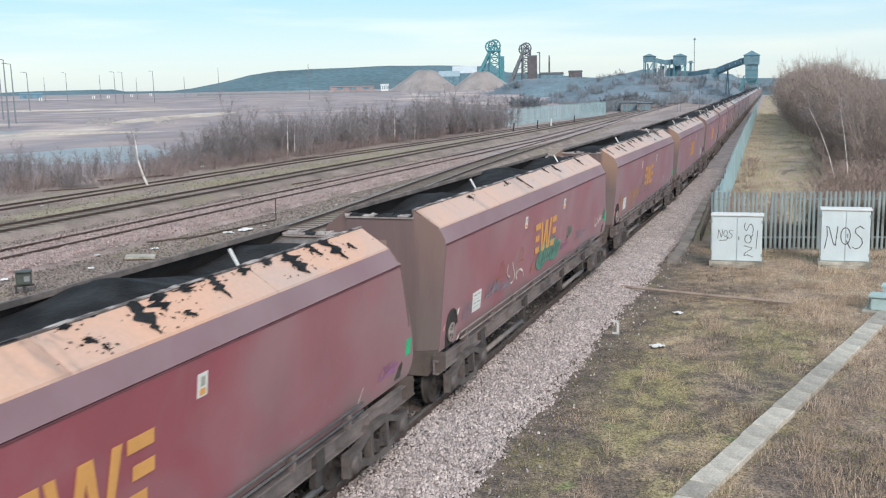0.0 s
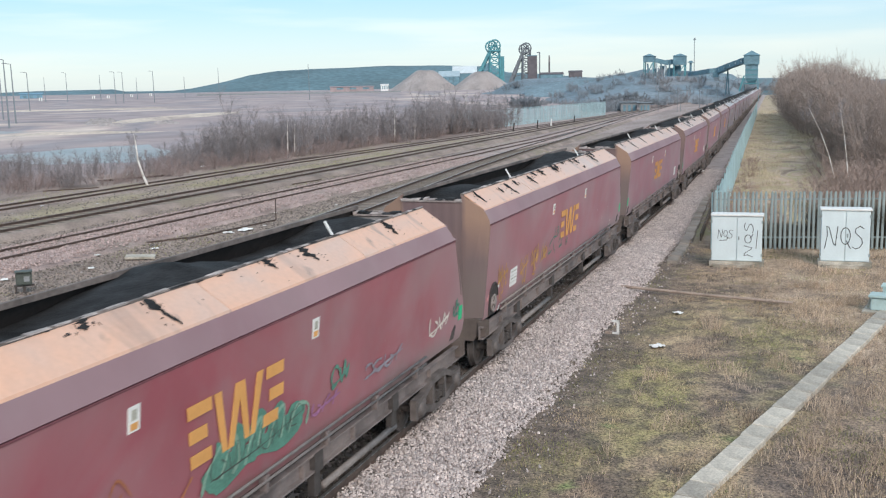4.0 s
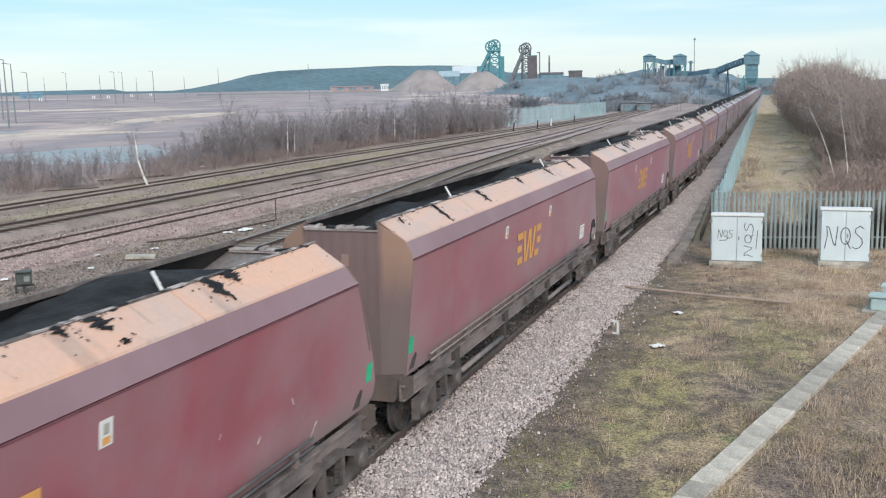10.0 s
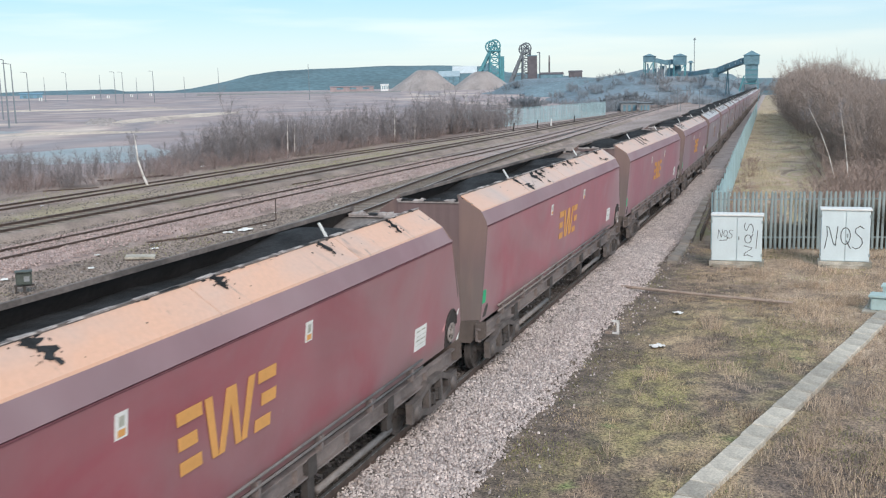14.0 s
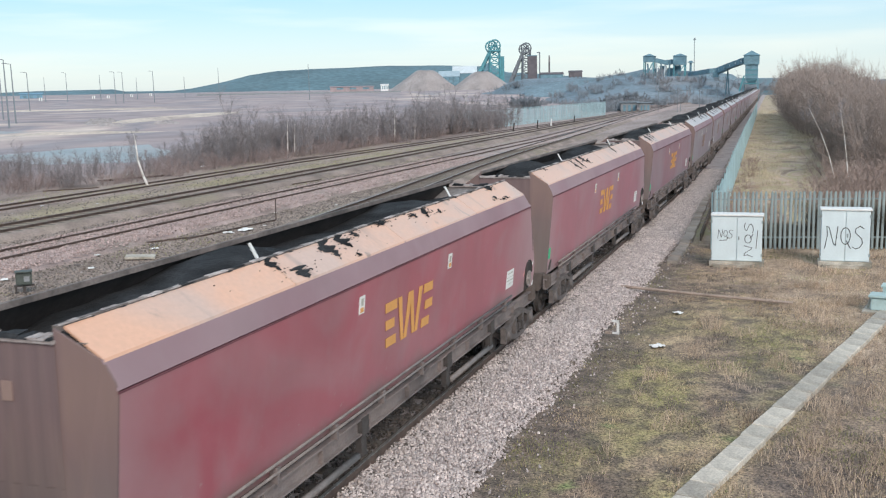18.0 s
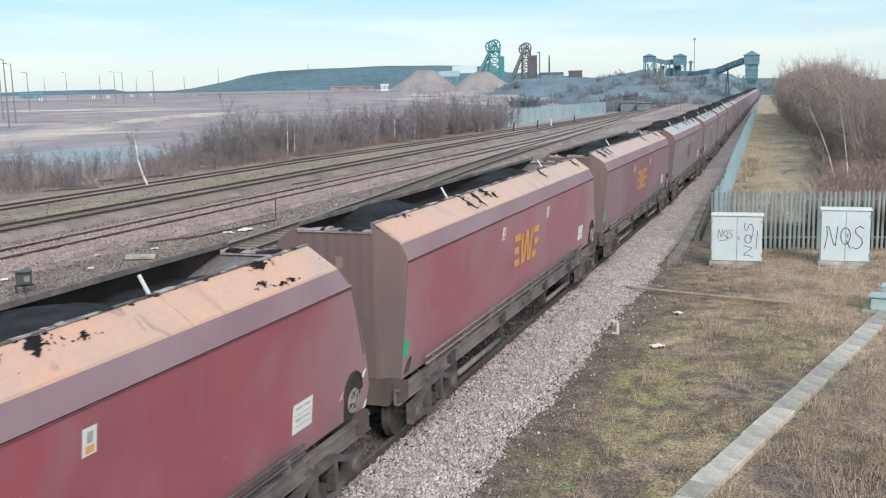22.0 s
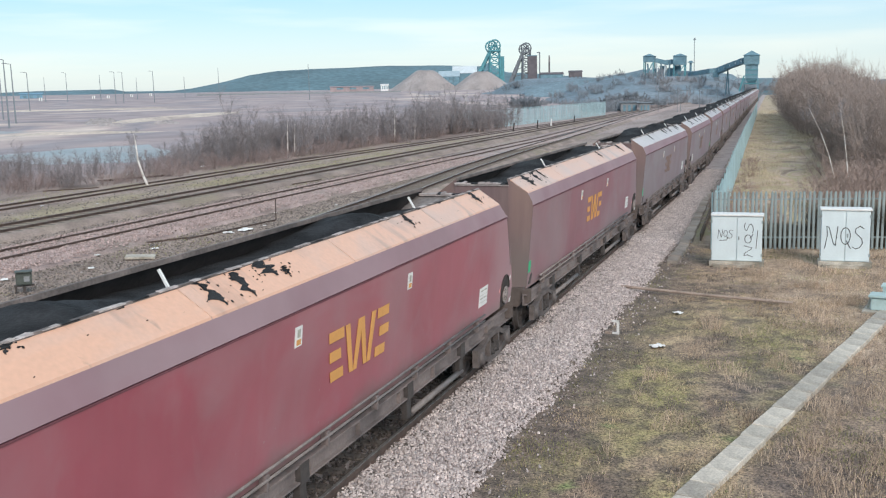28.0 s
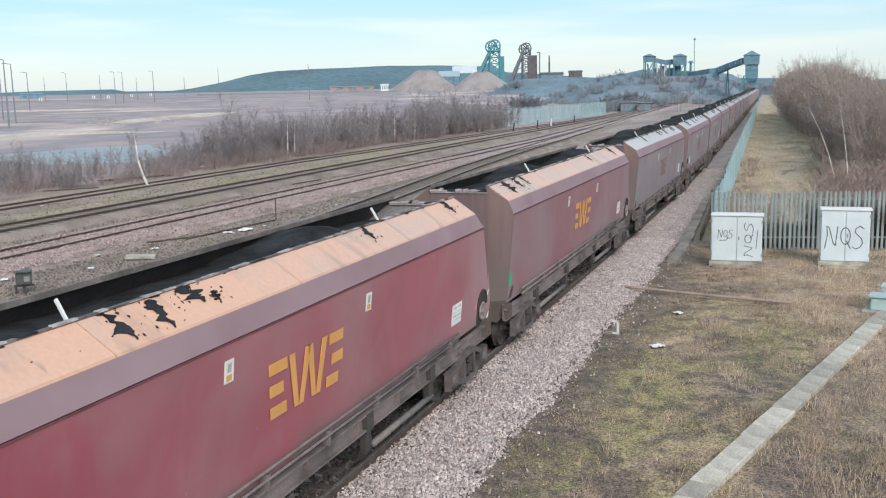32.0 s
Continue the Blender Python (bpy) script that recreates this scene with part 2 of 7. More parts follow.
PINKSTONE = mat("pink ballast stones", (0.42, 0.32, 0.295), 0.9, 0.85, 1.15, 3, 30, 0.2, island=0.35)
TROUGHLID = mat("dirty trough lid concrete", (0.37, 0.325, 0.28), 0.95, 0.7, 1.2, 1.5, 24, 0.3, island=0.3)
OLDSLEEPER = mat("weathered sleeper", (0.15, 0.125, 0.10), 0.95, 0.7, 1.25, 3, 30, 0.3)
PIPE = mat("dull grey pipe", (0.20, 0.176, 0.165), 0.6, 0.8, 1.2, 3, 30, 0.1)
CRUST = mat("pale dusty crust", (0.46, 0.405, 0.385), 0.9, 0.6, 1.2, 5, 30, 0.3, tint=(0.22, 0.18, 0.17), amount=0.3)
TRIM = mat("dark maroon strip", (0.16, 0.055, 0.068), 0.6, 0.8, 1.2, 2, 20, 0.05)
RIM = mat("dusty scuffed rim", (0.190, 0.158, 0.145), 0.8, 0.6, 1.25, 2.5, 20, 0.2, tint=(0.09, 0.078, 0.074), amount=0.4)
SLOPE = mat("dusty grey slope sheet", (0.21, 0.195, 0.19), 0.8, 0.7, 1.2, 1.5, 15, 0.1, tint=(0.10, 0.09, 0.088), amount=0.5)
# coal stain taken darker for the shade inside wagons and recesses
INNERSHADE = mat("dark coal stained inner wall", (0.045, 0.038, 0.036), 0.85, 0.7, 1.3, 1.5, 15, 0.1)
DARKEND = mat("grimy headstock", (0.140, 0.112, 0.100), 0.8, 0.8, 1.15, 1.5, 14, 0.05, grain=0.2)
WHEELGREY = mat("pale grey handwheel", (0.29, 0.255, 0.24), 0.6, 0.8, 1.1, 4, 30, 0.1)
DARKTEXT = mat("grey printed bars", (0.42, 0.42, 0.36), 0.7, 0.9, 1.1, 4, 30, 0.0)
PINKPAINT = mat("pink paint", (0.7, 0.35, 0.35), 0.6, 0.9, 1.1, 4, 30, 0.0)
WHITEPAINT = mat("white spray paint", (0.72, 0.66, 0.60), 0.7, 0.8, 1.1, 4, 30, 0.0)
TEALPAINT = mat("teal spray paint", (0.10, 0.26, 0.20), 0.7, 0.8, 1.15, 3, 30, 0.0)
PALETEAL = mat("pale teal spray paint", (0.24, 0.40, 0.31), 0.7, 0.8, 1.15, 3, 30, 0.0)
ORANGEPAINT = mat("orange spray paint", (0.45, 0.17, 0.08), 0.7, 0.8, 1.15, 3, 30, 0.0)
BLUEPAINT = mat("blue grey spray paint", (0.28, 0.26, 0.30), 0.7, 0.8, 1.15, 3, 30, 0.0)
PURPLEPAINT = mat("purple spray paint", (0.36, 0.16, 0.30), 0.7, 0.8, 1.15, 3, 30, 0.0)
MUSTARD = mat("mustard spray paint", (0.60, 0.34, 0.10), 0.7, 0.8, 1.15, 3, 30, 0.0)

DRYGRASS = mat("dry grass", (0.47, 0.365, 0.235), 0.9, 0.7, 1.3, 0.6, 20, 0.0, island=0.6)
MOSS = mat("mossy grass", (0.295, 0.290, 0.125), 0.9, 0.7, 1.3, 0.6, 20, 0.0, island=0.35)
STALK = mat("dead stalks", (0.52, 0.405, 0.305), 0.9, 0.75, 1.2, 0.6, 20, 0.0, island=0.5)
WEED = mat("withered weeds", (0.125, 0.098, 0.088), 0.9, 0.7, 1.3, 0.6, 20, 0.0, island=0.5)
STRAW = mat("straw grass", (0.56, 0.475, 0.345), 0.9, 0.75, 1.2, 0.3, 12, 0.0, island=0.3, tint=(0.42, 0.32, 0.24), amount=0.5)
FENCEWEED = mat("grey brown fence weeds", (0.178, 0.156, 0.126), 0.9, 0.7, 1.3, 0.6, 20, 0.0, island=0.4)
REDTWIG = mat("reddish bramble twigs", (0.31, 0.243, 0.232), 0.9, 0.75, 1.25, 0.5, 6, 0.0)
BROWNTWIG = mat("brown twigs", (0.360, 0.292, 0.258), 0.9, 0.75, 1.2, 0.5, 6, 0.0, tint=(0.315, 0.258, 0.238), amount=0.5)
BRAMBLE = mat("brown bramble", (0.40, 0.305, 0.262), 0.9, 0.75, 1.15, 0.5, 6, 0.0, tint=(0.38, 0.305, 0.262), amount=0.5)
# twigs lightened and blued: haze in the base colour
HAZETWIG = mat("distant grey twigs", (0.275, 0.305, 0.335), 0.9, 0.75, 1.2, 0.1, 3, 0.0, tint=(0.33, 0.31, 0.315), amount=0.4)
# far marks dulled into the haze; also the faded end label
HAZYFADEDMARK = mat("faded orange paint", (0.30, 0.205, 0.175), 0.6, 0.92, 1.08, 2, 20, 0.02, grain=0.1)
DARKBARK = mat("grey brown stems", (0.29, 0.235, 0.22), 0.9, 0.7, 1.3, 0.8, 6, 0.0)
INK = mat("black spray paint", (0.03, 0.03, 0.035), 0.6, 0.9, 1.1, 4, 30, 0.0)
RUSTPIPE = mat("rusty pale pipe", (0.38, 0.30, 0.25), 0.85, 0.75, 1.2, 2, 20, 0.1)
BOXGREEN = mat("pale grey green paint", (0.44, 0.57, 0.56), 0.55, 0.9, 1.1, 3, 30, 0.03, grain=0.1)
BOXDARK = mat("dark green case", (0.07, 0.085, 0.075), 0.6, 0.8, 1.2, 5, 30, 0.05)
WATER = mat("pond water", (0.30, 0.33, 0.335), 0.42, 0.8, 1.1, 0.2, 2, 0.05, tint=(0.38, 0.35, 0.335), amount=0.5)
SAND = mat("pale sandy ground", (0.64, 0.54, 0.455), 0.95, 0.8, 1.1, 0.09, 0.8, 0.0, tint=(0.44, 0.36, 0.32), amount=0.6)
# slope and mound carry the far haze in their base colours
HAZYSLOPE = mat("dark scrub slope", (0.178, 0.236, 0.278), 0.95, 0.75, 1.25, 0.10, 0.9, 0.0, tint=(0.25, 0.262, 0.28), amount=0.3)
HAZEMOUND = mat("hazy dark spoil", (0.158, 0.225, 0.262), 0.95, 0.75, 1.3, 0.08, 0.9, 0.0)
# the second headframe's steel, also tinted for haze
HAZEGREY = mat("dull mauve grey headgear steel", (0.15, 0.17, 0.19), 0.7, 0.8, 1.2, 0.5, 4, 0.05)
GREYHUT = mat("pale grey hut walls", (0.25, 0.265, 0.275), 0.8, 0.85, 1.1, 1, 8, 0.1)
GALVDARK = mat("dull grey steel", (0.20, 0.23, 0.25), 0.6, 0.85, 1.1, 1, 10, 0.0)
PALEROOF = mat("pale sheet roof", (0.62, 0.68, 0.70), 0.5, 0.9, 1.08, 0.3, 4, 0.0)
PALEBLUE = mat("pale blue sheet roof", (0.36, 0.46, 0.51), 0.6, 0.9, 1.08, 0.3, 4, 0.0)
PALEBRICK = mat("pale red brick", (0.36, 0.29, 0.295), 0.9, 0.8, 1.15, 0.4, 4, 0.1)
BRICKRED = mat("weathered brick", (0.135, 0.125, 0.138), 0.9, 0.75, 1.2, 0.4, 4, 0.1)
BLUEROOF = mat("blue sheet cladding", (0.16, 0.30, 0.40), 0.6, 0.9, 1.1, 0.3, 3, 0.0)

def ground_material():
    """Dry grass and moss beside the line, grey cinder between the tracks, bare land hazed mauve with pale sandy bands
    beyond.
    """
    s = Shade("winter ground")
    tex, ramp, step, mix = s.tex, s.ramp, s.step, s.mix
    lawn = ramp(tex(0.6, 8, (1, 0.55, 1), 1.2), [(0.30, (0.10, 0.082, 0.072)), (0.41, (0.20, 0.152, 0.118)), (0.48, (0.33, 0.25, 0.178)), (0.54, (0.22, 0.168, 0.128)), (0.62, (0.39, 0.295, 0.205)), (0.74, (0.46, 0.36, 0.245))])
    beyond = s.calc("ADD", s.calc("MULTIPLY", s.y, -0.2522), s.x)
    moss = mix(step(tex(0.24, 5, (1, 0.6, 1), 0.6), 0.42, 0.56), lawn, mix(0.62, lawn, ramp(tex(3.0, 6), [(0.35, (0.20, 0.183, 0.088)), (0.6, (0.315, 0.300, 0.125)), (0.75, (0.25, 0.245, 0.125))])))
    moss = mix(step(tex(0.9, 3), 0.64, 0.72), moss, (0.19, 0.225, 0.10))
    moss = mix(step(s.y, 25.0, 31.0), moss, lawn)
    lawn = mix(step(beyond, -5.5, -4.6), moss, mix(0.35, lawn, (0.24, 0.18, 0.15)))
    lawn = mix(step(tex(1.9, 7), 0.47, 0.60), lawn, mix(0.7, lawn, (0.10, 0.082, 0.075)))
    # worn dark earth along the ballast, pinkish straw towards the cabinets, a bare dark patch by the lids
    edge = s.calc("ADD", s.x, s.calc("MULTIPLY", tex(0.7, 5), 1.6))
    lawn = mix(step(edge, -2.6, -3.4, 0.9), lawn, mix(step(tex(2.6, 6), 0.40, 0.66), (0.105, 0.088, 0.080), (0.215, 0.175, 0.150)))
    dry = s.calc("ADD", s.calc("ADD", s.x, s.calc("MULTIPLY", s.y, 0.34)), s.calc("MULTIPLY", tex(0.55, 5), 5.5))
    lawn = mix(step(dry, 11.4, 13.4, 0.75), lawn, ramp(tex(1.4, 7, (1, 0.8, 1), 0.6), [(0.34, (0.20, 0.15, 0.12)), (0.5, (0.40, 0.305, 0.232)), (0.66, (0.52, 0.41, 0.315))]))
    far = s.calc("ADD", s.calc("POWER", s.calc("MULTIPLY", s.calc("ADD", s.x, 0.2), 0.55), 2.0), s.calc("POWER", s.calc("MULTIPLY", s.calc("SUBTRACT", s.y, 21.6), 0.62), 2.0))
    bare = s.calc("ADD", far, s.calc("MULTIPLY", tex(1.0, 5), 2.6))
    lawn = mix(step(bare, 2.3, 1.4, 0.85), lawn, mix(step(tex(3.0, 6), 0.42, 0.64), (0.095, 0.078, 0.074), (0.23, 0.18, 0.152)))
    lawn = mix(0.8, lawn, ramp(tex(24.0, 5), [(0.34, (0.28, 0.28, 0.28)), (0.66, (2.05, 1.98, 1.85))]), "MULTIPLY")
    straw = ramp(tex(0.42, 6, (1, 0.55, 1), 0.9), [(0.34, (0.27, 0.205, 0.16)), (0.44, (0.52, 0.415, 0.315)), (0.52, (0.42, 0.37, 0.215)), (0.59, (0.50, 0.375, 0.285)), (0.70, (0.60, 0.485, 0.375))])
    lawn = mix(step(s.y, 40.5, 43.5), lawn, straw)
    yard = ramp(tex(0.4, 7, (1, 0.35, 1), 0.5), [(0.32, (0.19, 0.148, 0.128)), (0.46, (0.30, 0.236, 0.203)), (0.56, (0.36, 0.285, 0.245)), (0.64, (0.31, 0.262, 0.19)), (0.72, (0.28, 0.222, 0.195)), (0.82, (0.44, 0.36, 0.32))])
    mossy = mix(step(s.x, -40.2, -39.2), yard, mix(step(tex(0.5, 6, (1, 0.3, 1)), 0.36, 0.56), yard, mix(0.6, yard, (0.36, 0.315, 0.17))))
    yard = mix(step(s.x, -37.0, -36.2), mossy, yard)
    yard = mix(step(s.y, 95.0, 150.0, 0.85), yard, ramp(tex(0.15, 6, (1, 0.3, 1)), [(0.35, (0.27, 0.222, 0.21)), (0.55, (0.37, 0.305, 0.29)), (0.7, (0.43, 0.36, 0.335))]))
    yard = mix(0.75, yard, ramp(tex(9.0, 5), [(0.3, (0.45, 0.45, 0.45)), (0.7, (1.55, 1.5, 1.47))]), "MULTIPLY")
    yard = mix(step(tex(5.0, 3), 0.66, 0.70), yard, (0.48, 0.43, 0.40))
    # the field's blue and lavender partly stand for haze
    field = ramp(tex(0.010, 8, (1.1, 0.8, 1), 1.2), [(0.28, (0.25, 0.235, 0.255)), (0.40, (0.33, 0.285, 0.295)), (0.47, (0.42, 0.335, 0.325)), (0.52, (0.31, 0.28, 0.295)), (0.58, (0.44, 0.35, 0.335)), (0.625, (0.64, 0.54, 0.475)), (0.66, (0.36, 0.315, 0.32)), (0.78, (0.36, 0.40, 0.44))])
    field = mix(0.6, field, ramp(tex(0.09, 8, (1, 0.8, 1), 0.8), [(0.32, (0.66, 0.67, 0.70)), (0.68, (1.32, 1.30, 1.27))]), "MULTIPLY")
    field = mix(step(tex(0.5, 4), 0.70, 0.74), field, (0.62, 0.58, 0.57))
    along = s.calc("ADD", s.x, s.calc("MULTIPLY", s.calc("MAXIMUM", s.calc("SUBTRACT", s.y, 80.0), 0.0), 0.033))
    col = mix(step(along, -10.0, -5.0), yard, lawn)
    col = mix(step(s.x, -46.0, -56.0), col, field)
    return s.done(col, tex(22.0, 4), 0.7, 0.04)


GROUNDMAT = ground_material()


# ---------------------------------------------------------------- mesh helpers
def part(name, bm, material, parent=None, label="", smooth=False):
    """Links a bmesh as one mesh object under a thing or part."""
    me = bpy.data.meshes.new(name)
    bm.to_mesh(me)
    bm.free()
    for m in material if isinstance(material, (list, tuple)) else [material]:
        me.materials.append(m)
    if smooth:
        me.polygons.foreach_set("use_smooth", [True] * len(me.polygons))
    ob = new(name, me)
    ob.parent = parent
    if label:
        tagged(ob, label)
    return ob


def thing(name, label, category, m=None, group="", kind=""):
    ob = new(name)
    ob.empty_display_size = 0.2
    if m is not None:
        ob.matrix_basis = m
    return tagged(ob, label, category, group, kind)


def box(bm, x0, x1, y0, y1, z0, z1, mi=0):
    v = [bm.verts.new((x, y, z)) for z in (z0, z1) for x, y in ((x0, y0), (x1, y0), (x1, y1), (x0, y1))]
    for q in ((3, 2, 1, 0), (4, 5, 6, 7), (0, 1, 5, 4), (1, 2, 6, 5), (2, 3, 7, 6), (3, 0, 4, 7)):
        bm.faces.new([v[i] for i in q]).material_index = mi
    return v


def boxes(*specs):
    bm = bmesh.new()
    for s in specs:
        box(bm, *s)
    return bm


def bar(bm, a, b, r0, r1=None, n=6, mi=0):
    """A tapered round bar from a to b."""
    r1 = r0 if r1 is None else r1
    a, b = Vector(a), Vector(b)
    d = (b - a).normalized()
    u = d.orthogonal().normalized()
    w = d.cross(u)
    rings = []
    for p, r in ((a, r0), (b, r1)):
        rings.append([bm.verts.new(p + r * (u * math.cos(2 * math.pi * i / n) + w * math.sin(2 * math.pi * i / n))) for i in range(n)])
    for i in range(n):
        j = (i + 1) % n
        bm.faces.new((rings[0][i], rings[0][j], rings[1][j], rings[1][i])).material_index = mi
    bm.faces.new(rings[0][::-1]).material_index = mi
    bm.faces.new(rings[1]).material_index = mi


def bars(*specs, n=6):
    bm = bmesh.new()
    for s in specs:
        bar(bm, *s, n=n)
    return bm


def beam(bm, a, b, w, h):
    """A square-section member from a to b."""
    a, b = Vector(a), Vector(b)
    d = (b - a).normalized()
    u = d.cross(Vector((0, 0, 1)))
    u = (u.normalized() if u.length > 1e-3 else Vector((1, 0, 0))) * w / 2
    s = d.cross(u).normalized() * h / 2
    v = [bm.verts.new(p + i * u + j * s) for p in (a, b) for i, j in ((-1, -1), (1, -1), (1, 1), (-1, 1))]
    for q in ((3, 2, 1, 0), (4, 5, 6, 7), (0, 1, 5, 4), (1, 2, 6, 5), (2, 3, 7, 6), (3, 0, 4, 7)):
        bm.faces.new([v[i] for i in q])


def sweep(bm, rings, close_ends=True, mi=0):
    """Joins closed rings of points into a tube."""
    rv = [[bm.verts.new(p) for p in r] for r in rings]
    n = len(rv[0])
    for a, b in zip(rv, rv[1:]):
        for i in range(n):
            j = (i + 1) % n
            bm.faces.new((a[i], a[j], b[j], b[i])).material_index = mi
    if close_ends:
        bm.faces.new(rv[0][::-1]).material_index = mi
        bm.faces.new(rv[-1]).material_index = mi


# ---------------------------------------------------------------- plan
PITCH_M = 17.8          # wagon to wagon
CENTRE = -7.30          # train track centre beside the camera


def track_shift(y):
    """The lines bend gently to the left, then run straight on."""
    if y < 45:
        return 0.0
    if y < 80:
        return -0.5 * 0.033 / 35 * (y - 45) ** 2
    return -0.5775 - 0.033 * (y - 80)


def track_heading(y):
    return math.degrees(0.0 if y < 45 else 0.033 * min(1.0, (y - 45) / 35))


def strip(bm, ys, xs, z0, z1=None, mi=0):
    """A ribbon along the track: xs(y) gives left and right edge."""
    rows = [[bm.verts.new((x, y, z)) for x, z in zip(xs(y), z0)] for y in ys]
    for a, b in zip(rows, rows[1:]):
        for i in range(len(a) - 1):
            bm.faces.new((a[i], a[i + 1], b[i + 1], b[i])).material_index = mi
    return rows
GROUND = -0.30


def lerp_table(table, y):
    for (a, p), (b, q) in zip(table, table[1:]):
        if y <= b:
            return p + (q - p) * max(0.0, (y - a) / (b - a))
    return table[-1][1]


def smooth01(a, b, v):
    t = min(1.0, max(0.0, (v - a) / (b - a)))
    return t * t * (3 - 2 * t)


# ---------------------------------------------------------------- ground and lines
YS = [-60, -30, -10, 0, 10, 20, 30, 40, 45, 50, 55, 60, 65, 70, 75, 80, 90, 100, 115, 130, 160, 200, 250, 300, 400, 550, 800]


def ground_z(x, y):
    r = math.hypot(x, y)
    z = GROUND - 0.05
    z += smooth01(-50, -120, x) * min(5.6, max(0.0, (r - 170) * 0.0092))
    z += 0.10 * smooth01(-46, -60, x) * noise.noise((x * 0.05, y * 0.05, 3.0))
    if -4.6 < x < 14 and 5 < y < 60:
        z += 0.02 * noise.noise((x * 0.9, y * 0.6, 1.0)) * smooth01(-4.6, -4.0, x)
    return z


def ground():
    bm = bmesh.new()
    xs = [-3000, -1800, -1100, -700, -450, -360, -300, -260] + list(range(-236, -56, 9)) + [-52, -46, -30, -20, -10, -4.6, -4, -3.4, -2.8, -2.2, -1.6, -1, -0.4, 0.2, 0.8, 1.4, 2, 2.6, 3.2, 3.8, 4.4, 5, 6, 8, 11, 16, 30, 70, 160, 400, 1000, 3000]
    ys = [-200, -60, 0, 6] + [8 + 0.8 * i for i in range(48)] + [50, 58] + list(range(66, 340, 9)) + [360, 400, 450, 620, 850, 1300, 2200, 4000]
    v = [[bm.verts.new((x, y, ground_z(x, y))) for x in xs] for y in ys]
    for i in range(len(ys) - 1):
        for j in range(len(xs) - 1):
            bm.faces.new((v[i][j], v[i][j + 1], v[i + 1][j + 1], v[i + 1][j]))
    return tagged(part("ground", bm, GROUNDMAT, smooth=True), "rough winter ground of dry grass, moss and bare colliery land", "ground", kind="structure")


ground()


def bed(name, left, right, top, material, label, ys=YS, slope=0.5, segs=6):
    """A ballast bed with a slightly uneven top and sloping shoulders."""
    bm = bmesh.new()
    rows = []
    for y in ys:
        a, b = left(y), right(y)
        row = [bm.verts.new((a - slope, y, GROUND - 0.12))]
        for i in range(segs + 1):
            x = a + (b - a) * i / segs
            row.append(bm.verts.new((x, y, top + 0.02 * noise.noise((x * 1.3, y * 0.7, 5.0)))))
        row.append(bm.verts.new((b + slope, y, GROUND - 0.12)))
        rows.append(row)
    for a, b in zip(rows, rows[1:]):
        for i in range(len(a) - 1):
            bm.faces.new((a[i], a[i + 1], b[i + 1], b[i]))
    return tagged(part(name, bm, material, smooth=True), label, "track bed", kind="structure")


def train_line(y):
    return CENTRE + track_shift(y)


def line_a(y):
    return -34.35 + 0.22 * track_shift(y)


def line_b(y):
    return -28.55 + lerp_table([(0, 0.0), (115, 0.0), (190, -3.0), (300, -8.0), (800, -24.0)], y)


def line_c(y):
    return -42.3 + lerp_table([(0, 0.0), (80, 0.1), (130, 2.2), (200, 4.5), (800, -8.0)], y)


def line_d(y):
    return lerp_table([(-60, -19.4), (0, -19.9), (25, -20.15), (35, -20.45), (44, -21.05), (52, -21.75), (60, -22.6), (73, -23.9), (93, -25.35), (115, -26.5), (150, -28.3), (190, -31.3), (300, -36.3), (800, -52.3)], y)


RAIL_PROFILE = [(-0.07, -0.16), (0.07, -0.16), (0.07, -0.145), (0.012, -0.125), (0.012, -0.045), (0.036, -0.035), (0.036, -0.003), (-0.036, -0.003), (-0.036, -0.035), (-0.012, -0.045), (-0.012, -0.125), (-0.07, -0.145)]


def rails(name, centre, label, ys=YS, z=0.0, worn=RAILTOP):
    t = thing(name, label, "railway track", kind="structure")
    for s in (-1, 1):
        bm = bmesh.new()
        sweep(bm, [[(centre(y) + s * 0.7535 + px, y, z + pz) for px, pz in RAIL_PROFILE] for y in ys])
        r = part("rail", bm, RAIL, t)
        bm = bmesh.new()
        sweep(bm, [[(centre(y) + s * 0.7535 + px, y, z + pz) for px, pz in ((-0.030, -0.004), (0.030, -0.004), (0.027, 0.001), (-0.027, 0.001))] for y in ys])
        part("running_surface", bm, worn, r)
    return t


def sleepers(track, centre, y0, y1, material, z, step=0.7):
    bm = bmesh.new()
    box(bm, -1.25, 1.25, -0.13, 0.13, -0.16, 0.0)
    bmesh.ops.bevel(bm, geom=bm.edges[:], offset=0.012, segments=1, affect="EDGES")
    first = part("sleeper", bm, material, track)
    for i in range(int((y1 - y0) / step)):
        y = y0 + i * step
        s = first if i == 0 else new("sleeper", first.data)
        s.parent = track
        s.matrix_basis = pose(centre(y) + random.uniform(-0.03, 0.03), y, z, 0, 0, random.uniform(-1, 1))


bed("track_bed_1", lambda y: train_line(y) - 1.75, lambda y: train_line(y) + 1.95, -0.15, BALLAST, "pinkish grey ballast bed under the train line")
t1 = rails("track_1", train_line, "running line with worn rails under the train")
sleepers(t1, train_line, 6, 76, SHADESLEEPER, -0.115)
bed("track_bed_2", lambda y: line_b(y) - 1.5, lambda y: line_b(y) + 2.3, -0.10, PINKBALLAST, "pinkish ballast bed of a siding")
t2 = rails("track_2", line_b, "rusty siding track on pinkish ballast", worn=RAIL)
bed("track_bed_3", lambda y: line_a(y) - 1.5, lambda y: line_a(y) + 1.7, -0.12, OLDBALLAST, "old dark ballast bed of a siding")
t3 = rails("track_3", line_a, "rusty siding track on old dark ballast", worn=RAIL)
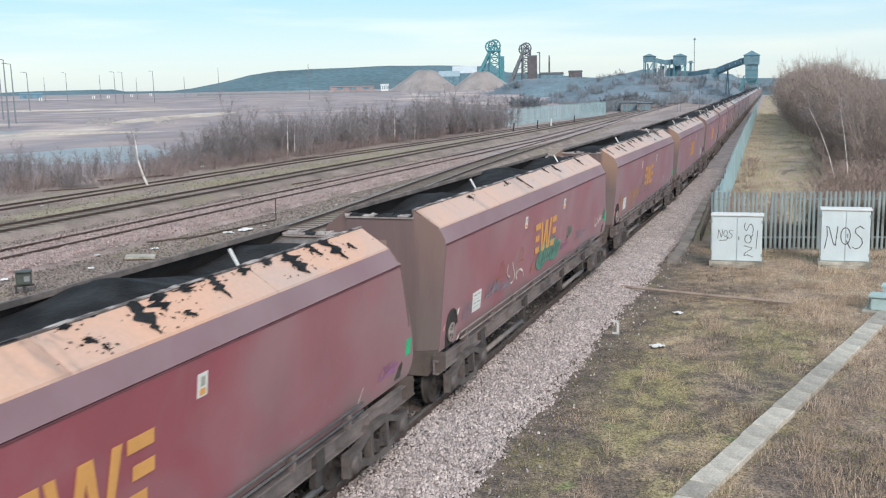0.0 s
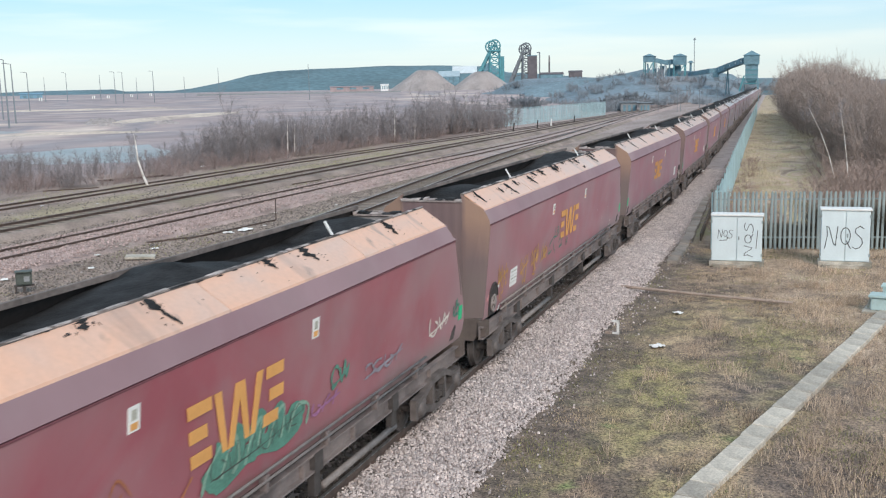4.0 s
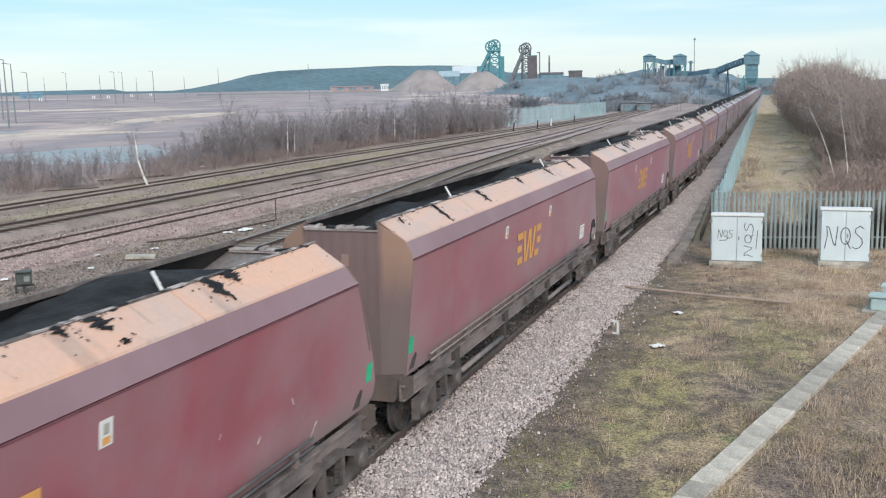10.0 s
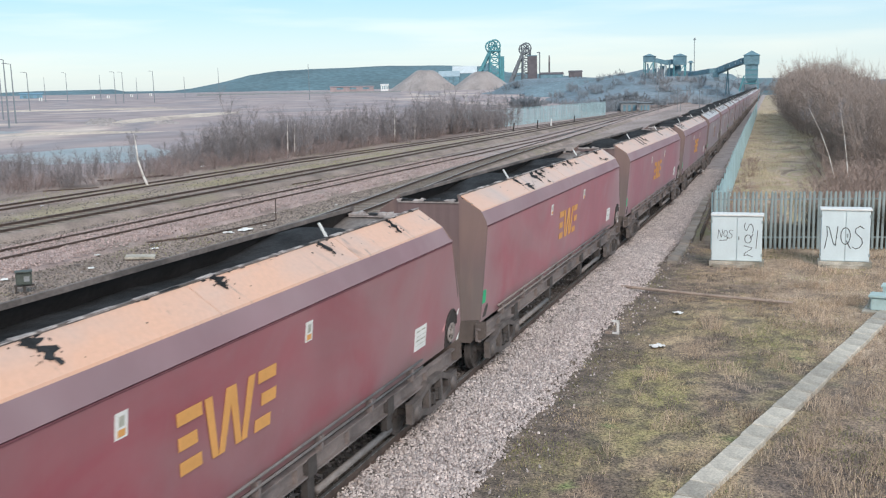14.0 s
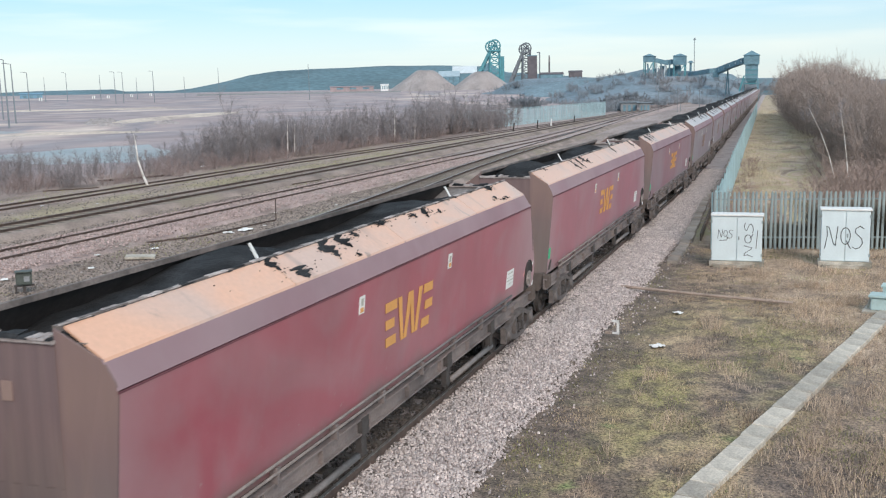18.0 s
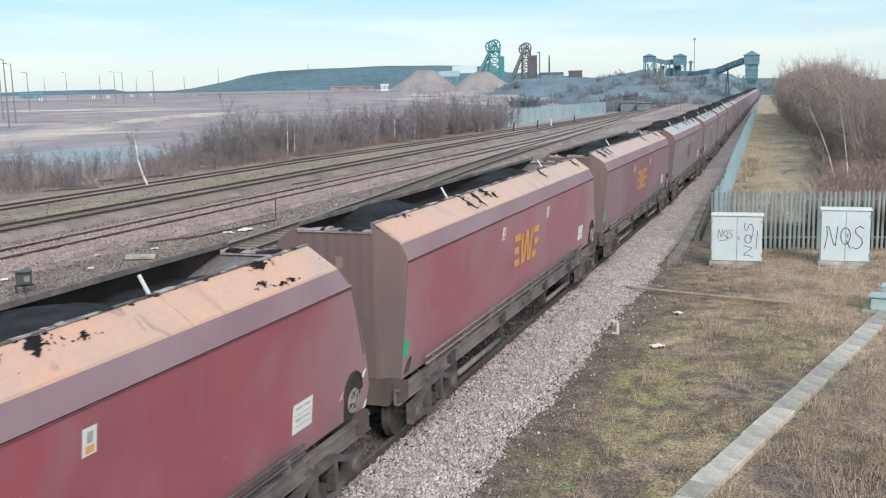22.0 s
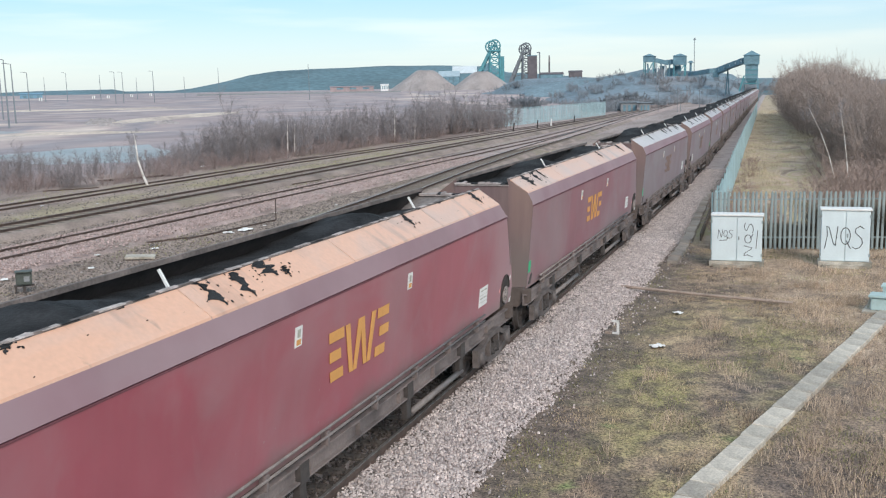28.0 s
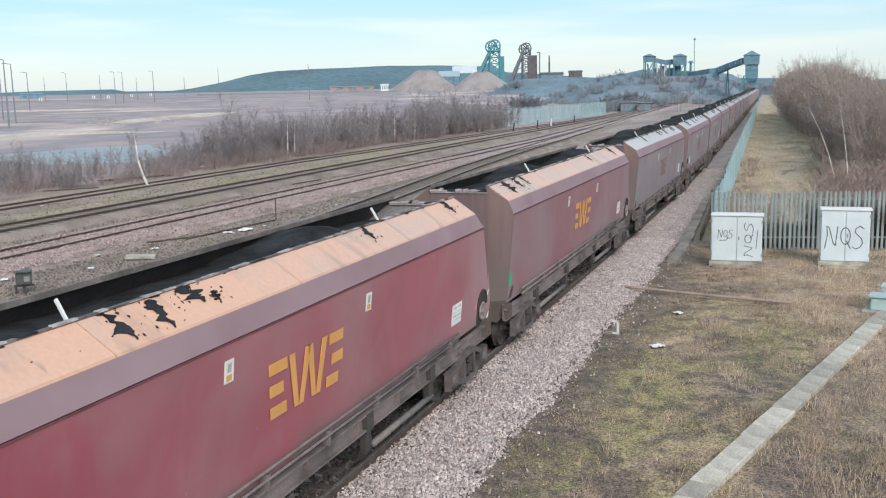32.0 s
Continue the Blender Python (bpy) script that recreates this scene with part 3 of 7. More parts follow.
bed("track_bed_4", lambda y: line_d(y) - 1.5, lambda y: line_d(y) + 1.5, -0.15, OLDBALLAST, "old ballast bed of a diverging track")
t4 = rails("track_4", line_d, "track that diverges from the running line on grey sleepers")
sleepers(t4, line_d, 16, 118, OLDSLEEPER, -0.13)
t5 = rails("track_5", line_c, "disused siding track beside the scrub", z=-0.23, worn=PIPE)
sleepers(t2, line_b, 28, 112, OLDSLEEPER, -0.10)
sleepers(t3, line_a, 34, 118, OLDSLEEPER, -0.115)


# loose stones on the shoulder and the sidings
def stones(name, count, place, size, material, label, seed):
    rng = np.random.default_rng(seed)
    base = np.array([(1, 0, -0.4), (-1, 0, -0.4), (0, 1, -0.4), (0, -1, -0.4), (0.5, 0.5, 0.8), (-0.5, -0.3, 0.9)], float)
    faces = np.array([(0, 2, 4), (2, 5, 4), (2, 1, 5), (1, 3, 5), (3, 4, 5), (3, 0, 4)])
    P = np.array([place(rng) for _ in range(count)])
    S = rng.uniform(0.55, 1.25, (count, 1, 1)) * size * rng.uniform(0.6, 1.2, (count, 6, 1))
    q = rng.normal(size=(count, 4)) * np.array((1.0, 0.25, 0.25, 1.0))
    q /= np.linalg.norm(q, axis=1)[:, None]
    w, x, y, z = q.T
    R = np.stack([np.stack([1 - 2 * (y * y + z * z), 2 * (x * y - z * w), 2 * (x * z + y * w)], 1), np.stack([2 * (x * y + z * w), 1 - 2 * (x * x + z * z), 2 * (y * z - x * w)], 1), np.stack([2 * (x * z - y * w), 2 * (y * z + x * w), 1 - 2 * (x * x + y * y)], 1)], 1)
    V = np.einsum("nij,nkj->nki", R, base[None] * S) + P[:, None, :]
    F = (faces[None] + 6 * np.arange(count)[:, None, None]).reshape(-1, 3)
    me = bpy.data.meshes.new(name)
    me.vertices.add(count * 6)
    me.vertices.foreach_set("co", V.ravel())
    me.loops.add(len(F) * 3)
    me.loops.foreach_set("vertex_index", F.ravel())
    me.polygons.add(len(F))
    me.polygons.foreach_set("loop_start", np.arange(0, len(F) * 3, 3))
    me.update()
    me.materials.append(material)
    return tagged(new(name, me), label, "ballast", kind="stuff")


def shoulder(rng):
    y = 3.0 + 72.0 * rng.random() ** 1.8
    u = rng.random()
    edge = 2.56 + 0.04 * math.sin(y * 1.7) + 0.07 * math.sin(y * 0.6 + 1) + 0.04 * math.sin(y * 4.3) + rng.normal() * 0.05
    x = 0.80 + (edge - 0.80) * u
    if rng.random() < 0.05:
        x += rng.random() ** 2 * 1.1
    z = -0.125 if x < 1.95 else -0.125 - 0.21 * min(1.0, (x - 1.95) / 0.5)
    return (train_line(y) + x, y, z + 0.015 * rng.random())


def between(rng):
    y = 9.0 + 60.0 * rng.random() ** 1.6
    return (train_line(y) + rng.uniform(-1.9, 0.75), y, -0.125 + 0.01 * rng.random())


def siding_side(rng):
    y = 26.0 + 60.0 * rng.random() ** 1.5
    x = rng.uniform(-1.6, 2.7)
    return (line_b(y) + x, y, -0.09 - 0.2 * max(0, x - 2.3))


stones("ballast_stones", 90000, shoulder, 0.027, STONE, "loose pinkish grey ballast stones", 1)
# dark stones stand in for the shadow under the wagons
stones("ballast_stones", 20000, between, 0.038, SHADESTONE, "ballast stones between the rails, darkened for the train's shadow", 2)
stones("ballast_stones", 16000, siding_side, 0.045, PINKSTONE, "pinkish ballast stones on a siding", 3)



def yard_cinders(rng):
    y = 22.0 + 62.0 * rng.random() ** 1.5
    u = rng.random()
    if u < 0.6:
        x = rng.uniform(line_b(y) + 2.2, line_d(y) - 1.2)
    elif u < 0.85:
        x = rng.uniform(line_a(y) + 1.6, line_b(y) - 1.5)
    else:
        x = rng.uniform(-41.0, line_a(y) - 1.5)
    return (x, y, GROUND - 0.05)


stones("cinder_stones", 26000, yard_cinders, 0.05, CINDER, "loose cinders and stones between the tracks", 4)

# ---------------------------------------------------------------- coal wagons
HALF = 7.8
SHARED = {}


def shared(key, build):
    """A mesh that is built once and used by every wagon."""
    if key not in SHARED:
        bm, materials, smooth = build()
        me = bpy.data.meshes.new(key)
        bm.to_mesh(me)
        bm.free()
        for m in materials:
            me.materials.append(m)
        if smooth:
            me.polygons.foreach_set("use_smooth", [True] * len(me.polygons))
        SHARED[key] = me
    return SHARED[key]


def piece(name, key, build, parent, label="", m=None):
    ob = new(name, shared(key, build))
    ob.parent = parent
    if m is not None:
        ob.matrix_basis = m
    if label:
        tagged(ob, label)
    return ob


def plate(pts, off):
    """A flat plate of the given corners, thickened by the vector off."""
    bm = bmesh.new()
    sweep(bm, [pts, [(p[0] + off[0], p[1] + off[1], p[2] + off[2]) for p in pts]])
    bmesh.ops.recalc_face_normals(bm, faces=bm.faces[:])
    return bm


def side_build(s, paint):
    def f():
        a = [(1.02 * s, -HALF + 0.02, 1.07), (1.02 * s, HALF + 0.62, 1.07), (1.035 * s, HALF + 0.80, 1.2), (1.05 * s, HALF + 0.85, 1.38), (1.085 * s, HALF + 0.74, 1.72), (1.12 * s, HALF + 0.55, 2.1), (1.165 * s, HALF + 0.25, 2.6), (1.21 * s, HALF - 0.02, 3.05), (1.21 * s, -HALF, 3.05), (1.06 * s, -HALF, 1.4)]
        return plate(a, (-0.04 * s, 0, 0)), [paint], False
    return f


def shoulder_build(s):
    return lambda: (plate([(1.21 * s, -HALF, 3.085), (1.21 * s, HALF, 3.085), (1.09 * s, HALF - 0.22, 3.39), (1.09 * s, -HALF - 0.05, 3.39)], (-0.04 * s, 0, -0.01)), [MAUVE], False)


def top_build(s, y0, y1, rusty):
    return lambda: (plate([(1.09 * s, y0, 3.394), (1.09 * s, y1, 3.394), (0.645 * s, y1, 3.70), (0.645 * s, y0, 3.70)], (0.012 * s, 0, -0.035)), [rusty], False)


def end_build(e, ribbed, paint):
    def f():
        bm = bmesh.new()
        y0, y1 = (-HALF - 0.16, -HALF - 0.16) if e < 0 else (HALF - 0.28, HALF + 0.55)
        n = 26
        rows = []
        for z, t in ((1.12, 1), (2.1, 0.55), (2.12, 0.55), (3.56, 0)):
            row = []
            for i in range(n + 1):
                x = -0.66 + 1.32 * i / n
                d = 0.0055 * (1 if (i // 2) % 2 else 0) if ribbed and z > 2.11 else 0.0
                row.append(bm.verts.new((x, y0 + (y1 - y0) * t + d * e, z)))
            rows.append(row)
        for a, b in zip(rows, rows[1:]):
            for i in range(n):
                bm.faces.new((a[i], a[i + 1], b[i + 1], b[i]) if e < 0 else (b[i], b[i + 1], a[i + 1], a[i]))
        back = [bm.verts.new((x, y - 0.06 * e, z)) for x, y, z in ((-0.66, y1, 1.12), (0.66, y1, 1.12), (0.66, y0, 3.56), (-0.66, y0, 3.56))]
        bm.faces.new(back)
        return bm, [paint], False
    return f


def corner_build(e, s, paint):
    def f():
        if e < 0:
            a = [(0.655 * s, -HALF - 0.155, 1.12), (1.03 * s, -HALF, 1.12), (1.07 * s, -HALF, 1.5), (1.21 * s, -HALF, 3.05), (1.19 * s, -HALF - 0.01, 3.16), (1.09 * s, -HALF - 0.05, 3.385), (0.645 * s, -HALF - 0.155, 3.69)]
        else:
            a = [(0.655 * s, HALF + 0.70, 1.12), (1.02 * s, HALF + 0.61, 1.12), (1.05 * s, HALF + 0.82, 1.38), (1.12 * s, HALF + 0.53, 2.1), (1.21 * s, HALF - 0.02, 3.05), (1.19 * s, HALF - 0.06, 3.16), (1.09 * s, HALF - 0.22, 3.385), (0.645 * s, HALF - 0.29, 3.69)]
        return plate(a, (0, 0.03 * -e, 0)), [paint], False
    return f


def ledge_build(y, kind):
    """A narrow ledge whose pale crust is broken by heaps of coal."""
    def f():
        r = random.Random(kind)
        bm = boxes((-0.66, 0.66, y, y + 0.16, 3.545, 3.58))
        x = -0.66
        while x < 0.62:
            w_ = r.uniform(0.06, 0.20)
            dark = r.random() < 0.42
            h = r.uniform(0.012, 0.055)
            v = box(bm, x, min(x + w_ * 0.97, 0.66), y - 0.012, y + 0.165, 3.58, 3.58 + h, 1 if dark else 0)
            for q in v[4:]:
                q.co += Vector((r.uniform(-0.03, 0.03), r.uniform(0.0, 0.03), r.uniform(-0.02, 0.012)))
            x += w_
        return bm, [CRUST, COAL], False
    return f


def crust_build(y0, y1):
    """Crumbs of pale dust and coal along the upper edge of the plates."""
    def f():
        r = random.Random(5)
        bm = bmesh.new()
        y = y0
        while y < y1:
            w_ = r.uniform(0.10, 0.45)
            h = r.uniform(0.001, 0.007)
            v = box(bm, 0.614, 0.664 + r.uniform(0.0, 0.015), y, y + w_, 3.705, 3.716 + h, 1 if r.random() < 0.3 else 0)
            for q in v[4:]:
                q.co += Vector((r.uniform(-0.015, 0.0), r.uniform(-0.02, 0.02), r.uniform(-0.012, 0.006)))
            y += w_ * r.uniform(0.95, 2.2)
        return bm, [CRUST, COAL], False
    return f


def slope_build(e):
    """The sloping sheet inside an end of the hopper."""
    y0, y1 = (-HALF - 0.02, -HALF + 1.9) if e < 0 else (HALF - 0.36, HALF - 2.3)
    return lambda: (plate([(-0.9, y0, 3.54), (0.9, y0, 3.54), (1.05, y1, 2.6), (-1.05, y1, 2.6)], (0, 0, -0.02)), [SLOPE], False)


def headstock(y, e):
    """The end beam: a deep plate whose lower corners are cut off."""
    a = [(-1.0, y, 1.115), (-1.0, y, 0.84), (-0.86, y, 0.66), (0.86, y, 0.66), (1.0, y, 0.84), (1.0, y, 1.115)]
    bm = bmesh.new()
    sweep(bm, [a, [(p[0], p[1] + 0.25, p[2]) for p in a]])
    bmesh.ops.recalc_face_normals(bm, faces=bm.faces[:])
    return bm


def step_build():
    """A ribbed footstep at a corner: a back plate with four upright ribs, between two plates."""
    comb = [(-0.06, -0.13), (0.10, -0.13), (0.10, -0.106), (-0.03, -0.106), (-0.03, -0.052), (0.10, -0.052), (0.10, -0.028), (-0.03, -0.028), (-0.03, 0.028), (0.10, 0.028), (0.10, 0.052), (-0.03, 0.052), (-0.03, 0.106), (0.10, 0.106), (0.10, 0.13), (-0.06, 0.13)]
    bm = bmesh.new()
    sweep(bm, [[(x, y, z) for x, y in comb] for z in (0.76, 1.08)])
    bmesh.ops.recalc_face_normals(bm, faces=bm.faces[:])
    return bm, [DARKEND], False


def hole_build():
    """A dark plate for the shade in a pointed opening at the foot of the side."""
    a = [(0.0, -0.20, -0.12), (0.0, 0.02, -0.12), (0.0, 0.12, 0.08), (0.0, 0.08, 0.13), (0.0, -0.06, 0.06)]
    bm = bmesh.new()
    sweep(bm, [a, [(p[0] - 0.03, p[1], p[2]) for p in a]])
    bmesh.ops.recalc_face_normals(bm, faces=bm.faces[:])
    return bm, [DARKSTEEL], False


def bogie_build():
    bm = bmesh.new()
    box(bm, -0.93, 0.93, -0.2, 0.2, 0.45, 0.66)
    return bm, [BOGIE], False


def side_frame_build():
    """A cast side frame with open windows, as one pierced plate."""
    ys = [-1.18, -1.08, -0.82, -0.70, -0.36, -0.26, 0.26, 0.36, 0.70, 0.82, 1.08, 1.18]
    half = [(0.63, 0.52, 0.36, 0.28), (0.63, 0.52, 0.36, 0.28), (0.64, 0.53, 0.36, 0.28), (0.66, 0.56, 0.42, 0.30), (0.79, 0.68, 0.33, 0.20), (0.79, 0.69, 0.31, 0.20)]
    zs = half + half[::-1]
    lower = [1, 0, 1, 1, 1, 1, 1, 1, 1, 0, 1]
    posts = [1, 0, 1, 0, 1, 0, 1, 0, 1, 0, 1]
    bm = bmesh.new()
    v = [[bm.verts.new((0, y, z)) for z in row] for y, row in zip(ys, zs)]
    for i in range(11):
        p, q = v[i], v[i + 1]
        bm.faces.new((p[1], q[1], q[0], p[0]))
        if lower[i]:
            bm.faces.new((p[3], q[3], q[2], p[2]))
        if posts[i]:
            bm.faces.new((p[2], q[2], q[1], p[1]))
    bm.normal_update()
    bmesh.ops.solidify(bm, geom=bm.faces[:], thickness=0.12)
    middle = sum(q.co.x for q in bm.verts) / len(bm.verts)
    for q in bm.verts:
        q.co.x -= middle
    bmesh.ops.recalc_face_normals(bm, faces=bm.faces[:])
    return bm, [BOGIE], False


def lathe(bm, rings, n=24):
    """Rings of (x, radius) turned round the x axis."""
    rv = [[bm.verts.new((x, r * math.cos(2 * math.pi * i / n), r * math.sin(2 * math.pi * i / n))) for i in range(n)] for x, r in rings]
    for a, b in zip(rv, rv[1:]):
        for i in range(n):
            j = (i + 1) % n
            bm.faces.new((a[i], a[j], b[j], b[i]))
    bm.faces.new(rv[0][::-1])
    bm.faces.new(rv[-1])


def wheelset_build():
    bm = bmesh.new()
    for s in (-1, 1):
        lathe(bm, [(s * 0.68, 0.10), (s * 0.685, 0.36), (s * 0.68, 0.44), (s * 0.705, 0.44), (s * 0.715, 0.415), (s * 0.805, 0.41), (s * 0.81, 0.36), (s * 0.77, 0.32), (s * 0.78, 0.12), (s * 0.83, 0.10)])
    lathe(bm, [(-1.10, 0.06), (1.10, 0.06)], 12)
    for s in (-1, 1):
        for k in range(3):
            a = k * 2.0944
            box(bm, s * 0.79 - 0.006, s * 0.79 + 0.006, 0.22 * math.cos(a) - 0.03, 0.22 * math.cos(a) + 0.03, 0.22 * math.sin(a) - 0.03, 0.22 * math.sin(a) + 0.03)
    bmesh.ops.recalc_face_normals(bm, faces=bm.faces[:])
    return bm, [DARKSTEEL], False


def axlebox_build():
    bm = bmesh.new()
    lathe(bm, [(-0.09, 0.09), (-0.06, 0.145), (0.04, 0.145), (0.085, 0.11), (0.10, 0.05)], 14)
    box(bm, -0.06, 0.05, -0.19, 0.19, 0.06, 0.17)
    return bm, [BOGIE], False


def spring_build():
    bm = bmesh.new()
    pts = []
    for i in range(49):
        a = i / 8 * 2 * math.pi
        pts.append((0.075 * math.cos(a), 0.075 * math.sin(a), 0.20 * i / 48))
    for a, b in zip(pts, pts[1:]):
        bar(bm, a, b, 0.018, n=5)
    return bm, [DARKSTEEL], False


def pipe_build(s):
    return lambda: (bars(((1.13 * s, -6.85, 0.0), (1.13 * s, 6.3, 0.0), 0.022), n=8), [PIPE], True)


def sill_build(s):
    def f():
        bm = bmesh.new()
        x0, x1 = sorted((1.0 * s, 1.10 * s))
        box(bm, x0, x0 + 0.03 if s > 0 else x1, -HALF - 0.25, HALF + 0.75, 0.72, 0.98)
        box(bm, x0, x1, -HALF - 0.25, HALF + 0.75, 0.955, 0.985)
        box(bm, x0, x1, -HALF - 0.25, HALF + 0.75, 0.72, 0.75)
        for i in range(9):
            y = -6.6 + i * 1.65
            box(bm, x0, x1, y - 0.012, y + 0.012, 0.75, 0.955)
        return bm, [FRAME], False
    return f


def post_build():
    return boxes((-0.05, 0.05, -0.10, 0.10, 0.36, 0.74), (-0.02, 0.09, -0.13, 0.13, 0.70, 0.98)), [DARKSTEEL], False


def bracket_build():
    return boxes((-0.06, 0.05, -0.03, 0.03, 0.97, 1.19), (0.0, 0.05, -0.05, 0.05, 1.13, 1.19)), [FRAME], False


def chute_build():
    bm = bmesh.new()
    sweep(bm, [[(-0.9, -1.5, 1.1), (0.9, -1.5, 1.1), (0.9, 1.5, 1.1), (-0.9, 1.5, 1.1)], [(-0.55, -0.45, 0.32), (0.55, -0.45, 0.32), (0.55, 0.45, 0.32), (-0.55, 0.45, 0.32)]])
    bmesh.ops.recalc_face_normals(bm, faces=bm.faces[:])
    return bm, [DARKSTEEL], False


def arch_build():
    """A dark plate in place of the shade in an arched recess, and its raised rim."""
    bm = bmesh.new()
    n = 12
    out = [(0.0, -0.26, -0.34), (0.0, 0.10, -0.34), (0.0, 0.26, -0.06)] + [(0.0, 0.28 * math.cos(math.pi * i / n), 0.02 + 0.30 * math.sin(math.pi * i / n)) for i in range(n + 1)] + [(0.0, -0.29, -0.16)]
    sweep(bm, [[(0.012, y, z) for _, y, z in out], [(-0.03, y, z) for _, y, z in out]])
    rim = [(0.012, 0.30 * math.cos(math.pi * i / n), 0.02 + 0.32 * math.sin(math.pi * i / n)) for i in range(n + 1)]
    for a, b in zip(rim, rim[1:]):
        bar(bm, a, b, 0.022, n=5)
    bmesh.ops.recalc_face_normals(bm, faces=bm.faces[:])
    return bm, [INNERSHADE], False


def handwheel_build():
    bm = bmesh.new()
    pts = [(0.03, 0.17 * math.cos(a * math.pi / 9), 0.17 * math.sin(a * math.pi / 9)) for a in range(19)]
    for a, b in zip(pts, pts[1:]):
        bar(bm, a, b, 0.022, n=6)
    for a in range(0, 18, 3):
        bar(bm, (0.05, 0, 0), pts[a], 0.016, n=5)
    bar(bm, (0.0, 0, 0), (0.08, 0, 0), 0.06, n=10)
    return bm, [WHEELGREY], False


def brace_build():
    bm = bmesh.new()
    beam(bm, (0.615, 0, 3.60), (0.43, 0.02, 3.90), 0.03, 0.03)
    return bm, [WHITE], False


def coupler_build():
    return boxes((-0.13, 0.13, -0.35, 0.35, 0.72, 0.92), (-0.18, 0.18, 0.30, 0.55, 0.70, 0.98)), [DARKSTEEL], False


def logo_bars(w, y0, material, x=1.135):
    """The operator's mark as plain bars in its colour."""
    bm = bmesh.new()

    def quad(a, b, c, d):
        side = [(x + 0.0955 * (z - 2.2) + 0.012, y0 + y, z) for y, z in (a, b, c, d)]
        sweep(bm, [side, [(p[0] - 0.008, p[1], p[2]) for p in side]])
    def slab(a, b, z, lean=0.16):
        return ((a - lean * (z - 1.82), z), (b - lean * (z - 1.82), z), (b - lean * (z - 1.66), z + 0.155), (a - lean * (z - 1.66), z + 0.155))
    quad(*slab(0.14, 0.56, 1.82))
    marks = [slab(0.14, 0.50, 2.11), slab(0.14, 0.62, 2.40)]
    for ya, yb in ((0.64, 0.84), (1.10, 0.97), (1.16, 1.34), (1.60, 1.47)):
        marks.append(((yb - 0.06, 1.80), (yb + 0.06, 1.80), (ya + 0.075, 2.55), (ya - 0.075, 2.55)))
    marks += [slab(1.72, 2.10, 1.79, 0), slab(1.86, 2.22, 2.09, 0), slab(1.76, 2.20, 2.39, 0)]
    bmesh.ops.recalc_face_normals(bm, faces=bm.faces[:])
    first = part("painted_bar", bm, material, w, "orange yellow painted bar")
    for q in marks:
        bm = bmesh.new()
        quad(*q)
        bmesh.ops.recalc_face_normals(bm, faces=bm.faces[:])
        part("painted_bar", bm, material, w)
    return first


def smooth_chain(chain, n=4):
    """A chain of points rounded off into a flowing line."""
    p = [chain[0], *chain, chain[-1]]
    out = []
    for a, b, c, d in zip(p, p[1:], p[2:], p[3:]):
        for i in range(n):
            t = i / n
            out.append(tuple(0.5 * (2 * b[k] + (c[k] - a[k]) * t + (2 * a[k] - 5 * b[k] + 4 * c[k] - d[k]) * t * t + (3 * b[k] - a[k] - 3 * c[k] + d[k]) * t ** 3) for k in (0, 1)))
    return out + [chain[-1]]


def scrawl(w, strokes, material, label, width=0.045, layer=0):
    """Painted strokes on the side: each a chain of (y, z) points."""
    bm = bmesh.new()
    for c, chain in enumerate(strokes):
        pts = [Vector((0, y, z)) for y, z in smooth_chain(chain)]
        left, right = [], []
        for i, p in enumerate(pts):
            d = (pts[min(i + 1, len(pts) - 1)] - pts[max(i - 1, 0)]).normalized()
            n = Vector((0, -d.z, d.y)) * width / 2 * (0.75 + 0.25 * math.sin(i * 0.9 + c)) * (0.5 if i in (0, len(pts) - 1) else 1)
            for side, q in ((left, p + n), (right, p - n)):
                side.append(bm.verts.new((1.21 + 0.0955 * (q.z - 3.05) + 0.004 + 0.002 * layer + 0.0002 * c, q.y, q.z)))
        for i in range(len(pts) - 1):
            bm.faces.new((left[i], left[i + 1], right[i + 1], right[i]))
    return part("graffiti", bm, material, w, label)


def tag(y, z, w, h, n, seed, wild=1.0):
    """Quick sprayed strokes that spell nothing, n of them side by side in a box of w by h round the height z."""
    r = random.Random(seed)
    u = w / n
    out = []
    for i in range(n):
        c = y + u * (i + 0.5)
        j = lambda k: r.uniform(-0.12, 0.12) * k * wild
        kind = r.randrange(4)
        if kind == 0:
            out.append([(c - 0.35 * u + j(u), z - 0.5 * h), (c - 0.1 * u, z + 0.05 * h + j(h)), (c + 0.35 * u + j(u), z + 0.5 * h)])
        elif kind == 1:
            a0 = r.uniform(0, 6.28)
            out.append([(c + 0.48 * u * math.cos(a0 + 0.7 * k) + j(u), z + 0.42 * h * math.sin(a0 + 0.7 * k) + j(h)) for k in range(8)])
        elif kind == 2:
            out.append([(c - 0.5 * u, z + 0.4 * h + j(h)), (c - 0.2 * u, z - 0.4 * h), (c + 0.1 * u, z + 0.45 * h + j(h)), (c + 0.3 * u, z - 0.3 * h), (c + 0.6 * u, z + 0.3 * h + j(h))])
        else:
            out.append([(c - 0.4 * u + j(u), z + 0.5 * h), (c - 0.45 * u, z - 0.2 * h), (c, z - 0.5 * h + j(h)), (c + 0.45 * u, z - 0.1 * h), (c + 0.1 * u, z + 0.2 * h)])
    out.append([(y, z - 0.35 * h), (y + 0.5 * w, z - 0.1 * h + r.uniform(-0.2, 0.2) * h), (y + w, z + 0.1 * h)])
    return out


